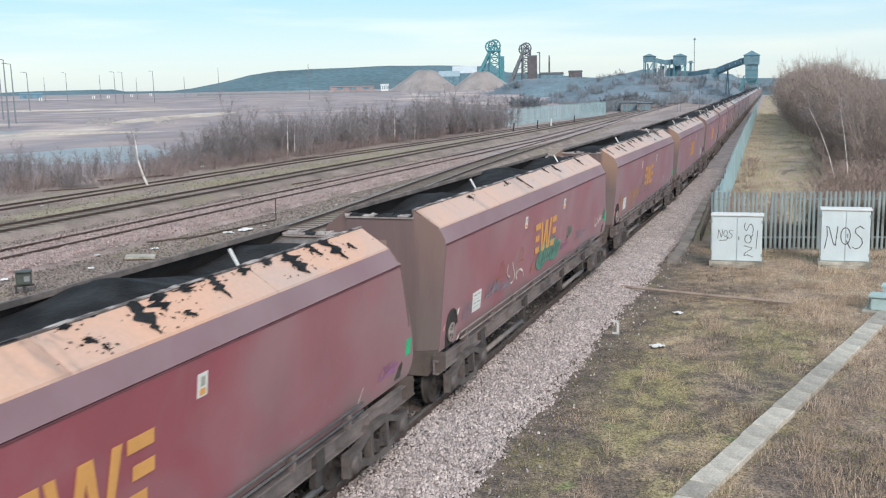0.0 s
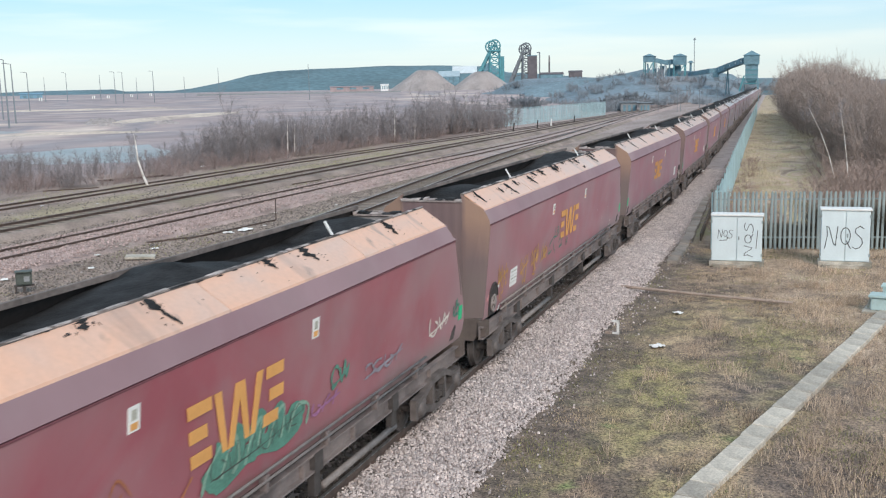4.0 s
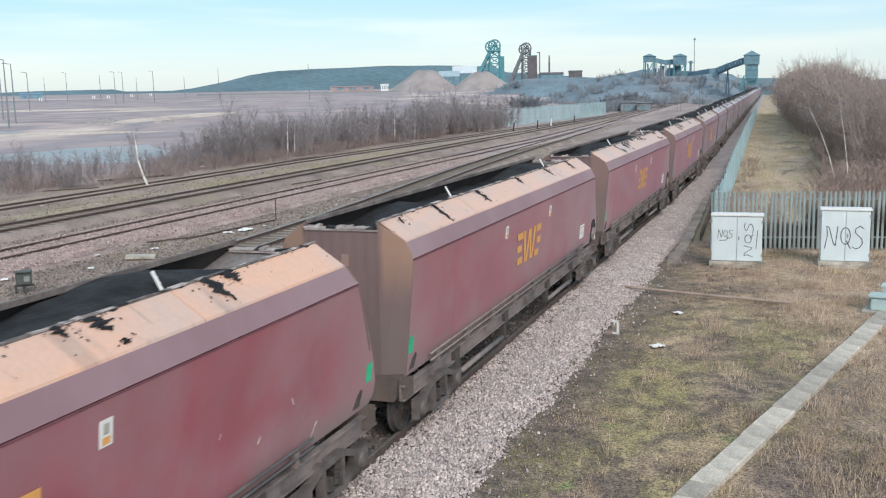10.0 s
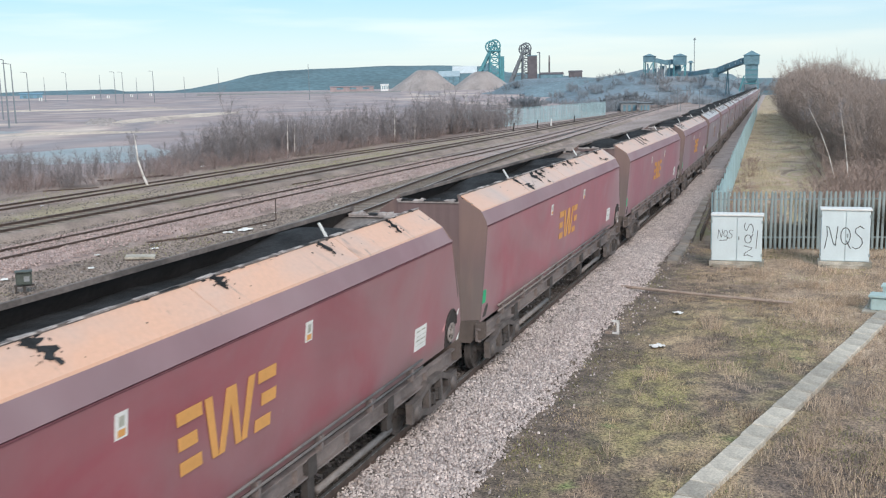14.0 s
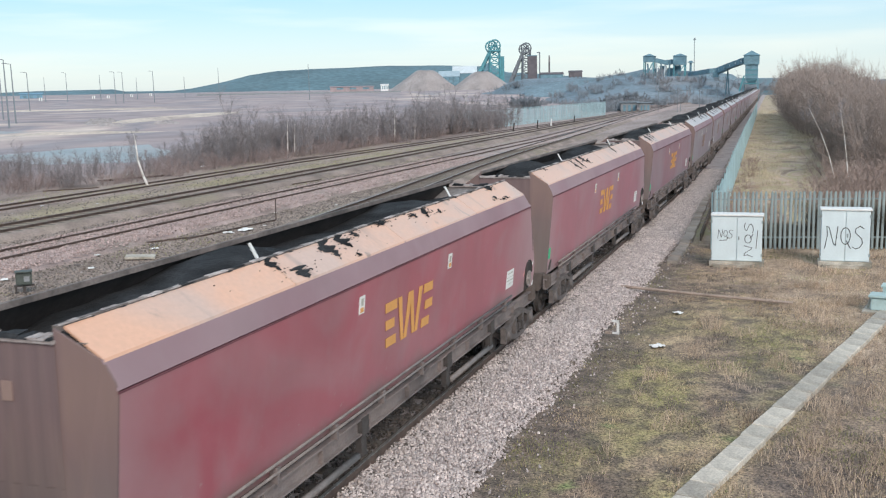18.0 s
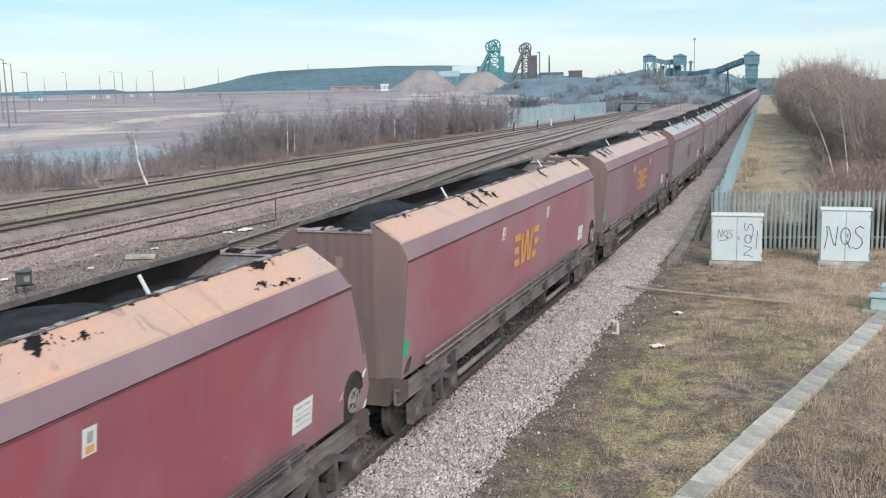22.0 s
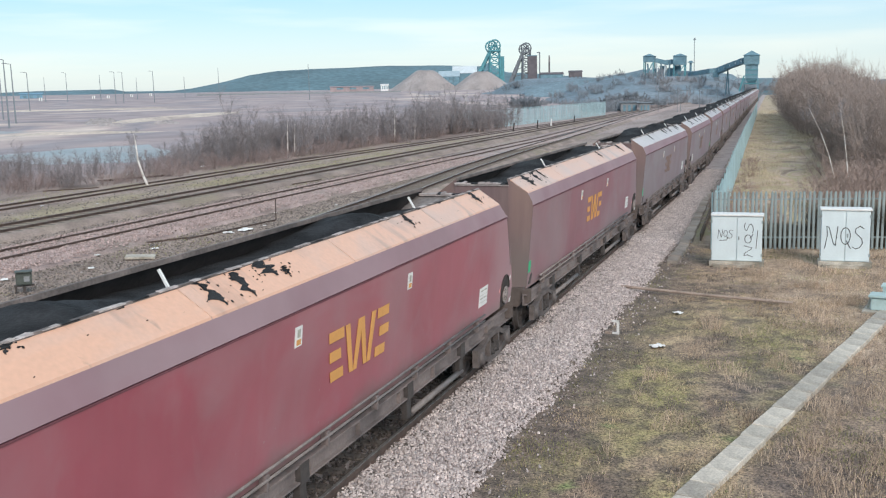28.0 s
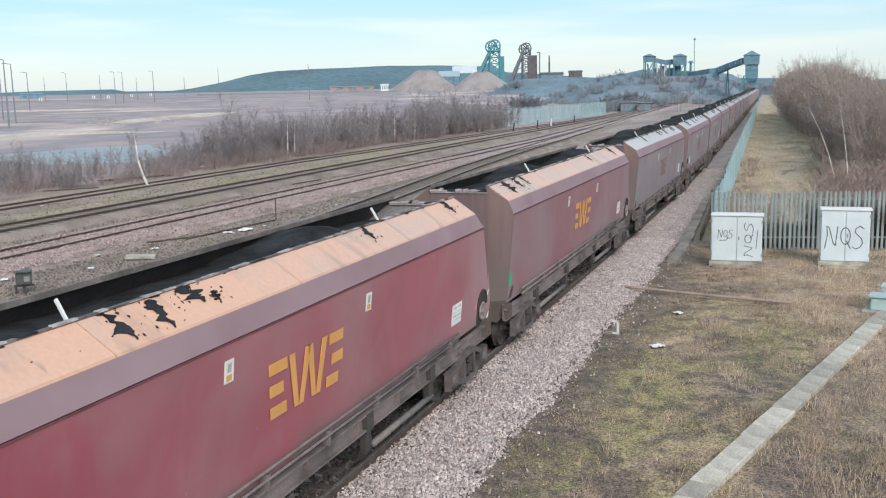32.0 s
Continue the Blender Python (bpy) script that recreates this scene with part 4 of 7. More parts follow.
def signplate(w, name, y, z, dy, dz, label, bars_=()):
    x = lambda q: 1.21 + 0.0955 * (q - 3.05)
    pts = [(x(z) + 0.008, y, z), (x(z) + 0.008, y + dy, z), (x(z + dz) + 0.008, y + dy, z + dz), (x(z + dz) + 0.008, y, z + dz)]
    p = part(name, plate(pts, (-0.006, 0, 0)), WHITE, w, label)
    for m, a, b, c, d in bars_:
        q = [(x(z + dz * c) + 0.012, y + dy * a, z + dz * c), (x(z + dz * c) + 0.012, y + dy * b, z + dz * c), (x(z + dz * d) + 0.012, y + dy * b, z + dz * d), (x(z + dz * d) + 0.012, y + dy * a, z + dz * d)]
        part("bar", plate(q, (-0.003, 0, 0)), m, p)
    return p


def coal_mesh(seed, heaps, gain=0.60):
    r = random.Random(seed)
    bm = bmesh.new()
    ny, xs = 78, [-1.02, -0.88, -0.75, -0.6, -0.45, -0.3, -0.15, 0, 0.15, 0.3, 0.45, 0.6, 0.75, 0.88, 1.02]
    off = r.uniform(0, 50)
    rows = []
    for i in range(ny + 1):
        y = -HALF + 0.02 + (2 * HALF - 0.04) * i / ny
        peak = max([h - abs(y - c) * 0.38 * 1.25 / wd for c, h, wd in heaps] + [0.0])
        peak = min(peak, 0.66) + 0.05 * noise.noise((off, y * 0.8, 0))
        row = []
        for x in xs:
            z = 3.45 - 0.55 * smooth01(6.2, 7.7, abs(y)) + peak * gain - 0.20 * abs(x) ** 1.3 * (0.4 + peak)
            z += 0.05 * noise.noise((x * 2.2, y * 1.6, off)) + 0.022 * noise.noise((x * 9, y * 7, off))
            lid = 3.37 + (1.09 - abs(x)) / 0.445 * 0.306 - 0.03 if abs(x) > 0.6 else 9
            row.append(bm.verts.new((x, y, min(z, lid))))
        rows.append(row)
    for a, b in zip(rows, rows[1:]):
        for j in range(len(xs) - 1):
            bm.faces.new((a[j], a[j + 1], b[j + 1], b[j]))
    return bm


def spill_mesh(seed, tongues):
    """Coal slid down the sloping top plates: ragged tongues (y, breadth, upper and lower end across the plate) with crumbs round them."""
    r = random.Random(seed)
    bm = bmesh.new()
    lift = 0.0

    def at(y, u, h):
        u = min(1.0, max(0.0, u))
        return bm.verts.new((1.09 - 0.445 * u + 0.55 * h, y, 3.394 + 0.306 * u + 0.82 * h))

    def blob(y, u, ry, ru):
        n = 7
        k0 = r.uniform(0, 6)
        pts = [at(y + ry * r.uniform(0.5, 1.15) * math.cos(k0 + 2 * math.pi * i / n), u + ru * r.uniform(0.5, 1.15) * math.sin(k0 + 2 * math.pi * i / n), 0.004) for i in range(n)]
        c = at(y, u, 0.018)
        for i in range(n):
            bm.faces.new((c, pts[i], pts[(i + 1) % n]))
    for y, wide, u0, u1 in tongues:
        n = 16
        off, slant = r.uniform(0, 90), r.uniform(-0.12, 0.12)
        rows = []
        lift += 0.0008
        for i in range(n + 1):
            t = i / n
            u = u0 + (u1 - u0) * t
            body = wide * 0.5 * (0.75 + 0.5 * math.sin(math.pi * min(1.0, t * 1.15)) - 0.6 * t * t)
            a = body * (0.55 + 0.9 * noise.noise((off, t * 5.5, 0.0)) + 0.45 * noise.noise((off, t * 17, 3.0)))
            b = body * (0.55 + 0.9 * noise.noise((off + 7, t * 5.5, 0.0)) + 0.45 * noise.noise((off + 7, t * 17, 3.0)))
            c = y + slant * t + 0.12 * wide * noise.noise((off + 3, t * 4, 1.0))
            rows.append([at(c - max(a, 0.012), u, 0.003 + lift), at(c, u, 0.012 + lift + 0.012 * r.random()), at(c + max(b, 0.012), u, 0.003 + lift)])
        for p, q in zip(rows, rows[1:]):
            for k in (0, 1):
                bm.faces.new((p[k], p[k + 1], q[k + 1], q[k]))
        for _ in range(int(8 + 18 * wide)):
            t = r.random()
            blob(y + r.gauss(0, 0.45 * wide + 0.04), u0 + (u1 - u0) * t + r.gauss(0, 0.06), 0.006 + 0.028 * r.random() ** 2, 0.008 + 0.05 * r.random() ** 2)
    for _ in range(30):
        blob(r.uniform(-HALF, HALF - 0.4), r.uniform(0.93, 1.0), r.uniform(0.02, 0.10), r.uniform(0.01, 0.04))
    for _ in range(14):
        blob(r.uniform(-HALF, HALF - 0.4), r.random(), r.uniform(0.008, 0.02), r.uniform(0.008, 0.02))
    return bm


SIGNBARS = ((DARKTEXT, 0.3, 0.7, 0.45, 0.85), (YELLOW, 0.2, 0.8, 0.08, 0.35))


def wagon(n, look_):
    lab = look_.get("label", "maroon steel bogie coal hopper wagon heaped with coal")
    w = thing("coal_wagon", lab, "freight wagon", None, group="wagons of the coal train")
    # farther wagons take greyer paints with haze in their colours
    paint, tan, rusty = (MAUVEMAROON if n < 1 else MAROON if n < 3 else HAZYSIDE if n < 4 else HAZYGREYSIDE), (RUSTEND if n in (-1, 0) else ENDPAINT), (RUST if n < 4 else HAZYRUST)
    for s in (1, -1):
        piece("side_panel", "side%d%s" % (s, paint.name), side_build(s, paint), w)
        piece("trim_strip", "trim%d" % s, lambda s=s: (boxes((min(1.19 * s, 1.225 * s), max(1.19 * s, 1.219 * s), -HALF, HALF - 0.02, 3.052, 3.074)), [TRIM], False), w)
        piece("shoulder_panel", "shoulder%d" % s, shoulder_build(s), w, "dusty mauve sloping shoulder")
        for i, (a, b) in enumerate(((-HALF - 0.02, -3.9), (-3.885, 0.0), (0.015, 3.9), (3.915, HALF - 0.26))):
            piece("top_plate", "top%d%d%s" % (s, i, rusty.name), top_build(s, a, b, rusty), w, "pale rusty inward sloping top plate")
        piece("rim", "rim%d" % s, lambda s=s: (boxes((min(0.612 * s, 0.662 * s), max(0.612 * s, 0.662 * s), -HALF - 0.12, HALF - 0.28, 3.645, 3.715)), [RIM], False), w)
        if s > 0:
            piece("rim_crust", "crust", crust_build(-HALF - 0.1, HALF - 0.3), w, "crumbled pale dust along the upper edge")["kind"] = "stuff"
        piece("inner_wall", "inner%d" % s, lambda s=s: (plate([(0.63 * s, -HALF, 3.69), (0.63 * s, HALF - 0.3, 3.69), (1.13 * s, HALF - 0.05, 3.0), (1.13 * s, -HALF, 3.0)], (0.01 * s, 0, -0.02)), [INNERSHADE], False), w)
        piece("sill", "sill%d" % s, sill_build(s), w)
    for e in (-1, 1):
        piece("end_panel", "end%d%d%s" % (e, look_.get("ribbed", 1), tan.name), end_build(e, look_.get("ribbed", 1), tan), w, "grimy ribbed end panel")
        for s in (-1, 1):
            piece("corner_panel", "corner%d%d%s" % (e, s, tan.name), corner_build(e, s, tan), w, "rust stained corner panel" if n < 1 else "")
        piece("slope_sheet", "slope%d" % e, slope_build(e), w, "grey sheet sloping down inside the end")
        y = -HALF - 0.19 if e < 0 else HALF - 0.42
        piece("end_ledge", "ledge%d%d" % (e, n % 3), ledge_build(y, n % 3), w, "pale dusty ledge strewn with coal")
        y = -HALF - 0.15 if e < 0 else HALF + 0.32
        piece("lower_end_plate", "lowend%d" % e, lambda y=y, e=e: (headstock(y, e), [DARKEND], False), w)
        piece("coupler", "coupler", coupler_build, w, m=pose(0, e * (HALF + 0.5) + 0.3 * (e > 0), 0, 0, 0, 0 if e > 0 else 180))
    piece("end_label", "endlabel", lambda: (boxes((0.0, 0.13, -HALF - 0.178, -HALF - 0.170, 2.95, 3.15)), [HAZYFADEDMARK], False), w, "small faded orange label")
    part("coal_load", coal_mesh(100 + n, look_["heaps"], 0.56 if n < 4 else 0.78), COAL, w, "heaped black coal", smooth=True)
    tagged(part("coal_spill", spill_mesh(200 + n, look_["spill"]), COAL, w, "coal spilt over the top plates"), kind="stuff")
    for y in (-3.9, 3.9):
        piece("cross_brace", "brace", brace_build, w, "pale diagonal brace", m=pose(0, y, 0))
    for z in (1.12, 1.24):
        piece("pipe", "pipe", pipe_build(1), w, m=pose(0, 0, z))
    for i in range(8):
        piece("pipe_bracket", "bracket", bracket_build, w, m=pose(1.09, -6.4 + i * 1.75, 0))
    for y in (-5.3, -1.85, 2.08, 4.9):
        for s in (1, -1):
            piece("post", "post", post_build, w, m=pose(1.02 * s, y, 0, 0, 0, 0 if s > 0 else 180))
    piece("equipment_box", "gear", lambda: (boxes((0.7, 1.0, -0.35, 0.35, 0.34, 0.74)), [DARKSTEEL], False), w, m=pose(0.06, -5.3, 0))
    for a, b in ((-4.85, -2.0), (2.3, 5.0)):
        piece("lower_bar", "lowbar%d" % a, lambda a=a, b=b: (bars(((1.03, a, 0.40), (1.03, b, 0.40), 0.055), n=8), [PIPE], True), w, "pale grey lower bar")
    for y in (-2.4, 2.4):
        piece("discharge_chute", "chute", chute_build, w, m=pose(0, y, 0))
    for by in (-6.45, 6.85):
        b = piece("bogie", "bogie", bogie_build, w, m=pose(0, by, 0))
        for dy in (-0.95, 0.95):
            wheelsets.append((w, piece("wheelset", "wheelset", wheelset_build, b, m=pose(0, dy, 0.42)), dy))
            for s in (-1, 1):
                piece("axlebox", "axlebox", axlebox_build, b, m=pose(1.13 * s, dy, 0.42, 0, 0, 0 if s > 0 else 180))
        for s in (-1, 1):
            piece("side_frame", "sideframe", side_frame_build, b, m=pose(1.11 * s, 0, 0))
            for dy in (-0.15, 0.15):
                piece("spring", "spring", spring_build, b, m=pose(1.13 * s, dy, 0.34))
    if look_.get("mark", 1):
        logo_bars(w, look_.get("mark_y", -1.12), YELLOW if n < 4 else HAZYFADEDMARK)
    y = look_.get("mark_y", -1.12)
    signplate(w, "warning_sign", y - 1.0, 2.6, 0.2, 0.27, "small white warning sign", SIGNBARS)
    signplate(w, "warning_sign", y + 3.0, 2.6, 0.2, 0.27, "small white warning sign", SIGNBARS)
    if look_["rev"]:
        hy, py, gy = -7.18, -5.88, 8.27
    else:
        hy, py, gy = 8.02, 6.10, -7.74
    signplate(w, "data_panel", py, 1.41, 0.56, 0.40, "white data panel with grey bars", [(DARKTEXT, 0.12, 0.45, 0.80, 0.86), (DARKTEXT, 0.55, 0.85, 0.80, 0.86), (DARKTEXT, 0.06, 0.94, 0.60, 0.615), (DARKTEXT, 0.12, 0.40, 0.40, 0.46), (DARKTEXT, 0.52, 0.88, 0.40, 0.45), (DARKTEXT, 0.06, 0.94, 0.22, 0.235)])
    signplate(w, "inspection_tag", gy, 1.45, 0.2, 0.28, "bright green inspection tag").data.materials[0] = GREEN
    a = piece("brake_recess", "arch", arch_build, w, "dark plate for a shaded arched recess", m=pose(1.058, hy, 1.42, 0, 5.5, 0))
    piece("foot_opening", "hole", hole_build, w, m=pose(1.052, gy + (0.28 if gy < 0 else -0.25), 1.27, 0, 5.5, 0))
    for e in (-1, 1):
        piece("footstep", "footstep", step_build, w, m=pose(1.04, -7.86 if e < 0 else 8.28, 0))
    piece("handwheel", "handwheel", handwheel_build, a, "pale grey brake handwheel", m=pose(0.012, -0.05, -0.08))
    for k, (fy, fz) in enumerate(((0.36, 1.64), (-0.40, 1.50), (0.48, 1.13))):
        fx = 1.21 + 0.0955 * (fz - 3.05)
        part("paint_fleck", plate([(fx + 0.010, hy + fy - 0.09, fz - 0.06), (fx + 0.010, hy + fy + 0.02, fz - 0.05), (fx + 0.014, hy + fy + 0.09, fz + 0.06), (fx + 0.014, hy + fy - 0.01, fz + 0.02)], (-0.006, 0, 0)), PINKPAINT if k == 1 else WHITE, w)
    for k, (col, label, width, strokes) in enumerate(look_.get("tags", ())):
        scrawl(w, strokes, col, label, width, 5 + k % 6)
    return w


H2 = ((-4.3, 0.62, 1.3), (3.6, 0.62, 1.3))
LOOKS = {
    -4: dict(rev=1, heaps=H2, spill=[(-5, 0.4, 1.0, 0.3), (-1, 0.3, 1.0, 0.5), (4, 0.5, 1.0, 0.2)]),
    -3: dict(rev=1, heaps=((-4.5, 0.55, 1.2), (2.2, 0.64, 1.5), (6.0, 0.4, 1.0)),
             spill=[(-5.5, 0.4, 1.0, 0.4), (-2.2, 0.3, 1.0, 0.3), (0.55, 0.22, 0.55, 0.35), (0.66, 0.10, 0.3, 0.1), (0.50, 0.30, 1.0, 0.85), (1.55, 0.40, 1.0, 0.05), (1.95, 0.45, 1.0, 0.5), (2.1, 0.22, 0.35, 0.12), (2.5, 0.5, 1.0, 0.75), (3.05, 0.30, 1.0, 0.3), (3.8, 0.35, 1.0, 0.7), (4.4, 0.4, 1.0, 0.75), (4.95, 0.55, 1.0, 0.12), (5.6, 0.25, 1.0, 0.5), (6.1, 0.40, 1.0, 0.10), (6.6, 0.15, 0.6, 0.3)],
             tags=[(WHITEPAINT, "pale scribbled graffiti", 0.03, tag(-5.5, 1.6, 1.0, 0.3, 3, 5)), (PURPLEPAINT, "small purple graffiti", 0.06, tag(7.1, 1.42, 0.8, 0.22, 3, 29)), (WHITEPAINT, "pale scuffed paint marks", 0.04, [[(6.3, 1.2), (6.4, 1.3), (6.48, 1.42)]])]),
    -2: dict(rev=1, ribbed=0, heaps=((-4.6, 0.40, 1.1), (0.6, 0.66, 1.5), (5.8, 0.5, 1.2)), spill=[(-4.95, 0.28, 0.85, 0.6), (-2.05, 0.30, 1.0, 0.7), (-1.0, 0.20, 0.95, 0.08), (1.6, 0.25, 1.0, 0.6), (2.6, 0.3, 1.0, 0.4), (5.6, 0.3, 1.0, 0.3)], label="maroon coal hopper wagon with green and white graffiti, heaped with coal",
             tags=[(TEALPAINT, "teal green graffiti under the painted bars", 0.42, [[(-0.6, 1.50), (0.2, 1.58), (1.0, 1.56), (1.7, 1.58)], [(-0.66, 1.46), (-0.45, 1.70), (-0.30, 1.86)], [(-0.15, 1.48), (0.0, 1.78), (0.15, 1.94)], [(0.35, 1.44), (0.42, 1.74), (0.62, 2.02)], [(0.85, 1.46), (0.92, 1.72), (1.10, 1.98)], [(1.35, 1.46), (1.45, 1.70), (1.75, 1.72)]]),
                   (PALETEAL, "pale teal outline graffiti", 0.07, [[(-0.76, 1.42), (-0.66, 1.66), (-0.35, 1.92)], [(-0.35, 1.48), (-0.25, 1.7), (-0.05, 1.9), (0.05, 1.6), (-0.1, 1.46)], [(0.2, 1.46), (0.3, 1.72), (0.55, 1.95), (0.5, 1.6)], [(0.75, 1.46), (0.9, 1.8), (1.15, 1.92), (1.1, 1.5)], [(1.3, 1.5), (1.5, 1.8), (1.85, 1.72), (1.8, 1.46)]]),
                   (BOXDARK, "thin dark green outline graffiti", 0.02, tag(-0.6, 1.66, 2.3, 0.36, 6, 17)),
                   (WHITEPAINT, "white looping graffiti", 0.055, [[(-3.38, 1.98), (-3.46, 1.78), (-3.2, 1.66)], [(-3.05, 1.98), (-2.9, 1.78), (-2.78, 1.62), (-2.95, 1.50), (-3.1, 1.52)], [(-2.7, 1.62), (-2.4, 1.70), (-2.1, 1.62), (-1.95, 1.46)], [(-2.62, 1.80), (-2.66, 1.62), (-2.56, 1.5)]]),
                   (ORANGEPAINT, "thin orange graffiti", 0.035, [[(-4.32, 1.82), (-4.0, 1.80), (-3.62, 1.82)], [(-4.1, 1.92), (-3.85, 2.14), (-3.66, 1.84)], [(-4.25, 1.74), (-3.9, 1.70)], [(-2.72, 1.86), (-2.4, 1.90), (-2.05, 1.88)], [(-2.5, 1.9), (-2.3, 2.2), (-2.05, 1.94)], [(-2.3, 1.92), (-2.22, 2.04)]]),
                   (BLUEPAINT, "faded blue grey graffiti", 0.05, tag(-5.05, 1.66, 1.0, 0.34, 4, 14)), (BLUEPAINT, "faded blue grey graffiti", 0.04, tag(-4.1, 1.55, 0.95, 0.18, 4, 18)),
                   (BLUEPAINT, "faded blue grey graffiti", 0.045, tag(-6.55, 1.56, 0.6, 0.36, 3, 19)), (ORANGEPAINT, "faded red graffiti", 0.06, [[(-1.32, 1.42), (-1.1, 1.62), (-0.96, 1.74)], [(-1.2, 1.5), (-1.05, 1.46)]]),
                   (TEALPAINT, "faded teal graffiti", 0.06, tag(2.55, 1.86, 0.55, 0.32, 2, 15)), (PURPLEPAINT, "faded red graffiti", 0.05, tag(1.95, 1.58, 0.9, 0.2, 3, 25)), (BLUEPAINT, "faded blue grey graffiti", 0.05, tag(3.7, 1.62, 1.6, 0.24, 4, 26)),
                   (WHITEPAINT, "white looping graffiti", 0.06, tag(6.6, 1.66, 1.0, 0.36, 2, 12)), (TEALPAINT, "small teal graffiti", 0.06, tag(7.9, 1.75, 0.35, 0.34, 2, 21))]),
    -1: dict(rev=1, heaps=((-5.6, 0.40, 1.8), (4.3, 0.66, 1.7)),
             spill=[(-7.25, 0.22, 0.95, 0.25), (-5.7, 0.15, 0.75, 0.4), (-5.05, 0.24, 0.85, 0.08), (-4.3, 0.28, 0.85, 0.5), (-3.0, 0.32, 0.85, 0.25), (-2.35, 0.4, 1.0, 0.65), (-1.65, 0.45, 1.0, 0.5), (-0.3, 0.55, 1.0, 0.45), (0.15, 0.35, 0.95, 0.6), (1.05, 0.40, 1.0, 0.8), (2.0, 0.25, 1.0, 0.7), (2.5, 0.40, 0.95, 0.5), (2.6, 0.15, 0.25, 0.1), (4.6, 0.35, 1.0, 0.15), (5.1, 0.45, 1.0, 0.6)], label="maroon coal hopper wagon with yellow graffiti, heaped with coal",
             tags=[(MUSTARD, "mustard yellow graffiti", 0.045, tag(y, z, wd, 0.46, 3, 23 + 2 * k, 2.0)) for k, (y, z, wd) in enumerate(((-6.9, 1.82, 0.75), (-5.05, 1.72, 0.7), (-4.05, 1.76, 0.65), (-3.1, 1.74, 0.6)))]
             + [(MUSTARD, "mustard yellow graffiti", 0.035, tag(y, z, 0.3, 0.3, 2, 31 + k)) for k, (y, z) in enumerate(((-6.75, 1.42), (-4.85, 1.42), (-3.85, 1.44)))]
             + [(TEALPAINT, "thin teal graffiti", 0.045, [[(-2.26, 1.79), (-2.0, 1.92), (-1.75, 1.98), (-1.5, 1.95), (-1.3, 2.02), (-1.18, 2.10)], [(-1.66, 2.22), (-1.70, 1.98), (-1.75, 1.74), (-1.5, 1.50)], [(-1.45, 2.2), (-1.3, 2.16), (-1.5, 2.05)], [(-2.2, 1.74), (-2.3, 1.60), (-1.9, 1.66)], [(-1.18, 1.72), (-1.0, 1.86), (-0.8, 1.7), (-1.1, 1.60), (-0.7, 1.64)], [(-0.3, 1.78), (-0.2, 1.56), (-0.12, 1.74), (-0.08, 1.55)]]),
                (WHITEPAINT, "small pale scuffs of paint", 0.035, [[(4.9, 1.62), (4.98, 1.70)], [(5.78, 1.95), (5.84, 1.84)], [(6.38, 1.20), (6.48, 1.32), (6.56, 1.40)], [(4.0, 1.98), (4.04, 2.04)]])]),
    0: dict(rev=0, heaps=((-4.6, 0.36, 1.5), (4.6, 0.55, 1.2)), spill=[(-7.1, 0.14, 0.9, 0.6), (-5.3, 0.30, 0.95, 0.0), (-2.6, 0.40, 0.95, 0.2), (0.6, 0.3, 1.0, 0.5), (3.4, 0.25, 1.0, 0.4), (6.0, 0.3, 1.0, 0.3)]),
    1: dict(rev=0, heaps=((-3.4, 0.60, 1.4), (3.0, 0.5, 1.4)), spill=[(-3.45, 0.55, 0.45, 0.0), (-3.9, 0.3, 1.0, 0.5), (-2.3, 0.55, 1.0, 0.28), (-1.75, 0.50, 1.0, 0.42), (-1.75, 0.16, 0.2, 0.05), (-1.2, 0.3, 0.9, 0.7), (0.0, 0.6, 1.0, 0.8), (1.3, 0.28, 0.9, 0.65), (1.9, 0.35, 0.95, 0.5), (2.5, 0.15, 0.7, 0.5), (5.65, 0.20, 0.4, 0.24), (6.1, 0.5, 1.0, 0.7), (6.05, 0.16, 0.18, 0.05), (6.3, 0.16, 0.2, 0.05)]),
    2: dict(rev=0, heaps=((-5.4, 0.62, 1.4), (2.4, 0.62, 1.4)), spill=[(-6.6, 0.2, 1.0, 0.85), (-3.52, 0.34, 0.95, 0.12), (-2.76, 0.30, 0.92, 0.06), (-2.1, 0.50, 0.98, 0.40), (-1.7, 0.2, 0.6, 0.3), (3.0, 0.25, 1.0, 0.4), (6.8, 0.35, 1.0, 0.3)]),
    3: dict(rev=0, heaps=((-2.6, 0.62, 1.4), (4.9, 0.55, 1.2)), spill=[(-6.8, 0.7, 1.0, 0.15), (-5.9, 0.4, 1.0, 0.3), (-5.3, 0.25, 1.0, 0.4), (2.5, 0.3, 1.0, 0.4), (6.2, 0.4, 1.0, 0.2)]),
}
wheelsets = []
wagons = []
for k in range(-4, 21):
    lk = LOOKS.get(k) or dict(rev=k % 2, heaps=(((-4.4, 0.62, 1.3), (3.4, 0.58, 1.3)), ((-2.0, 0.62, 1.6), (5.2, 0.5, 1.2)), ((-5.0, 0.5, 1.2), (0.4, 0.6, 1.2), (5.4, 0.55, 1.1)))[k % 3], spill=[(random.uniform(-6.5, 6.5), random.uniform(0.15, 0.6), 1.0, random.uniform(0.1, 0.7)) for _ in range(7)])
    wagons.append(wagon(k, lk))


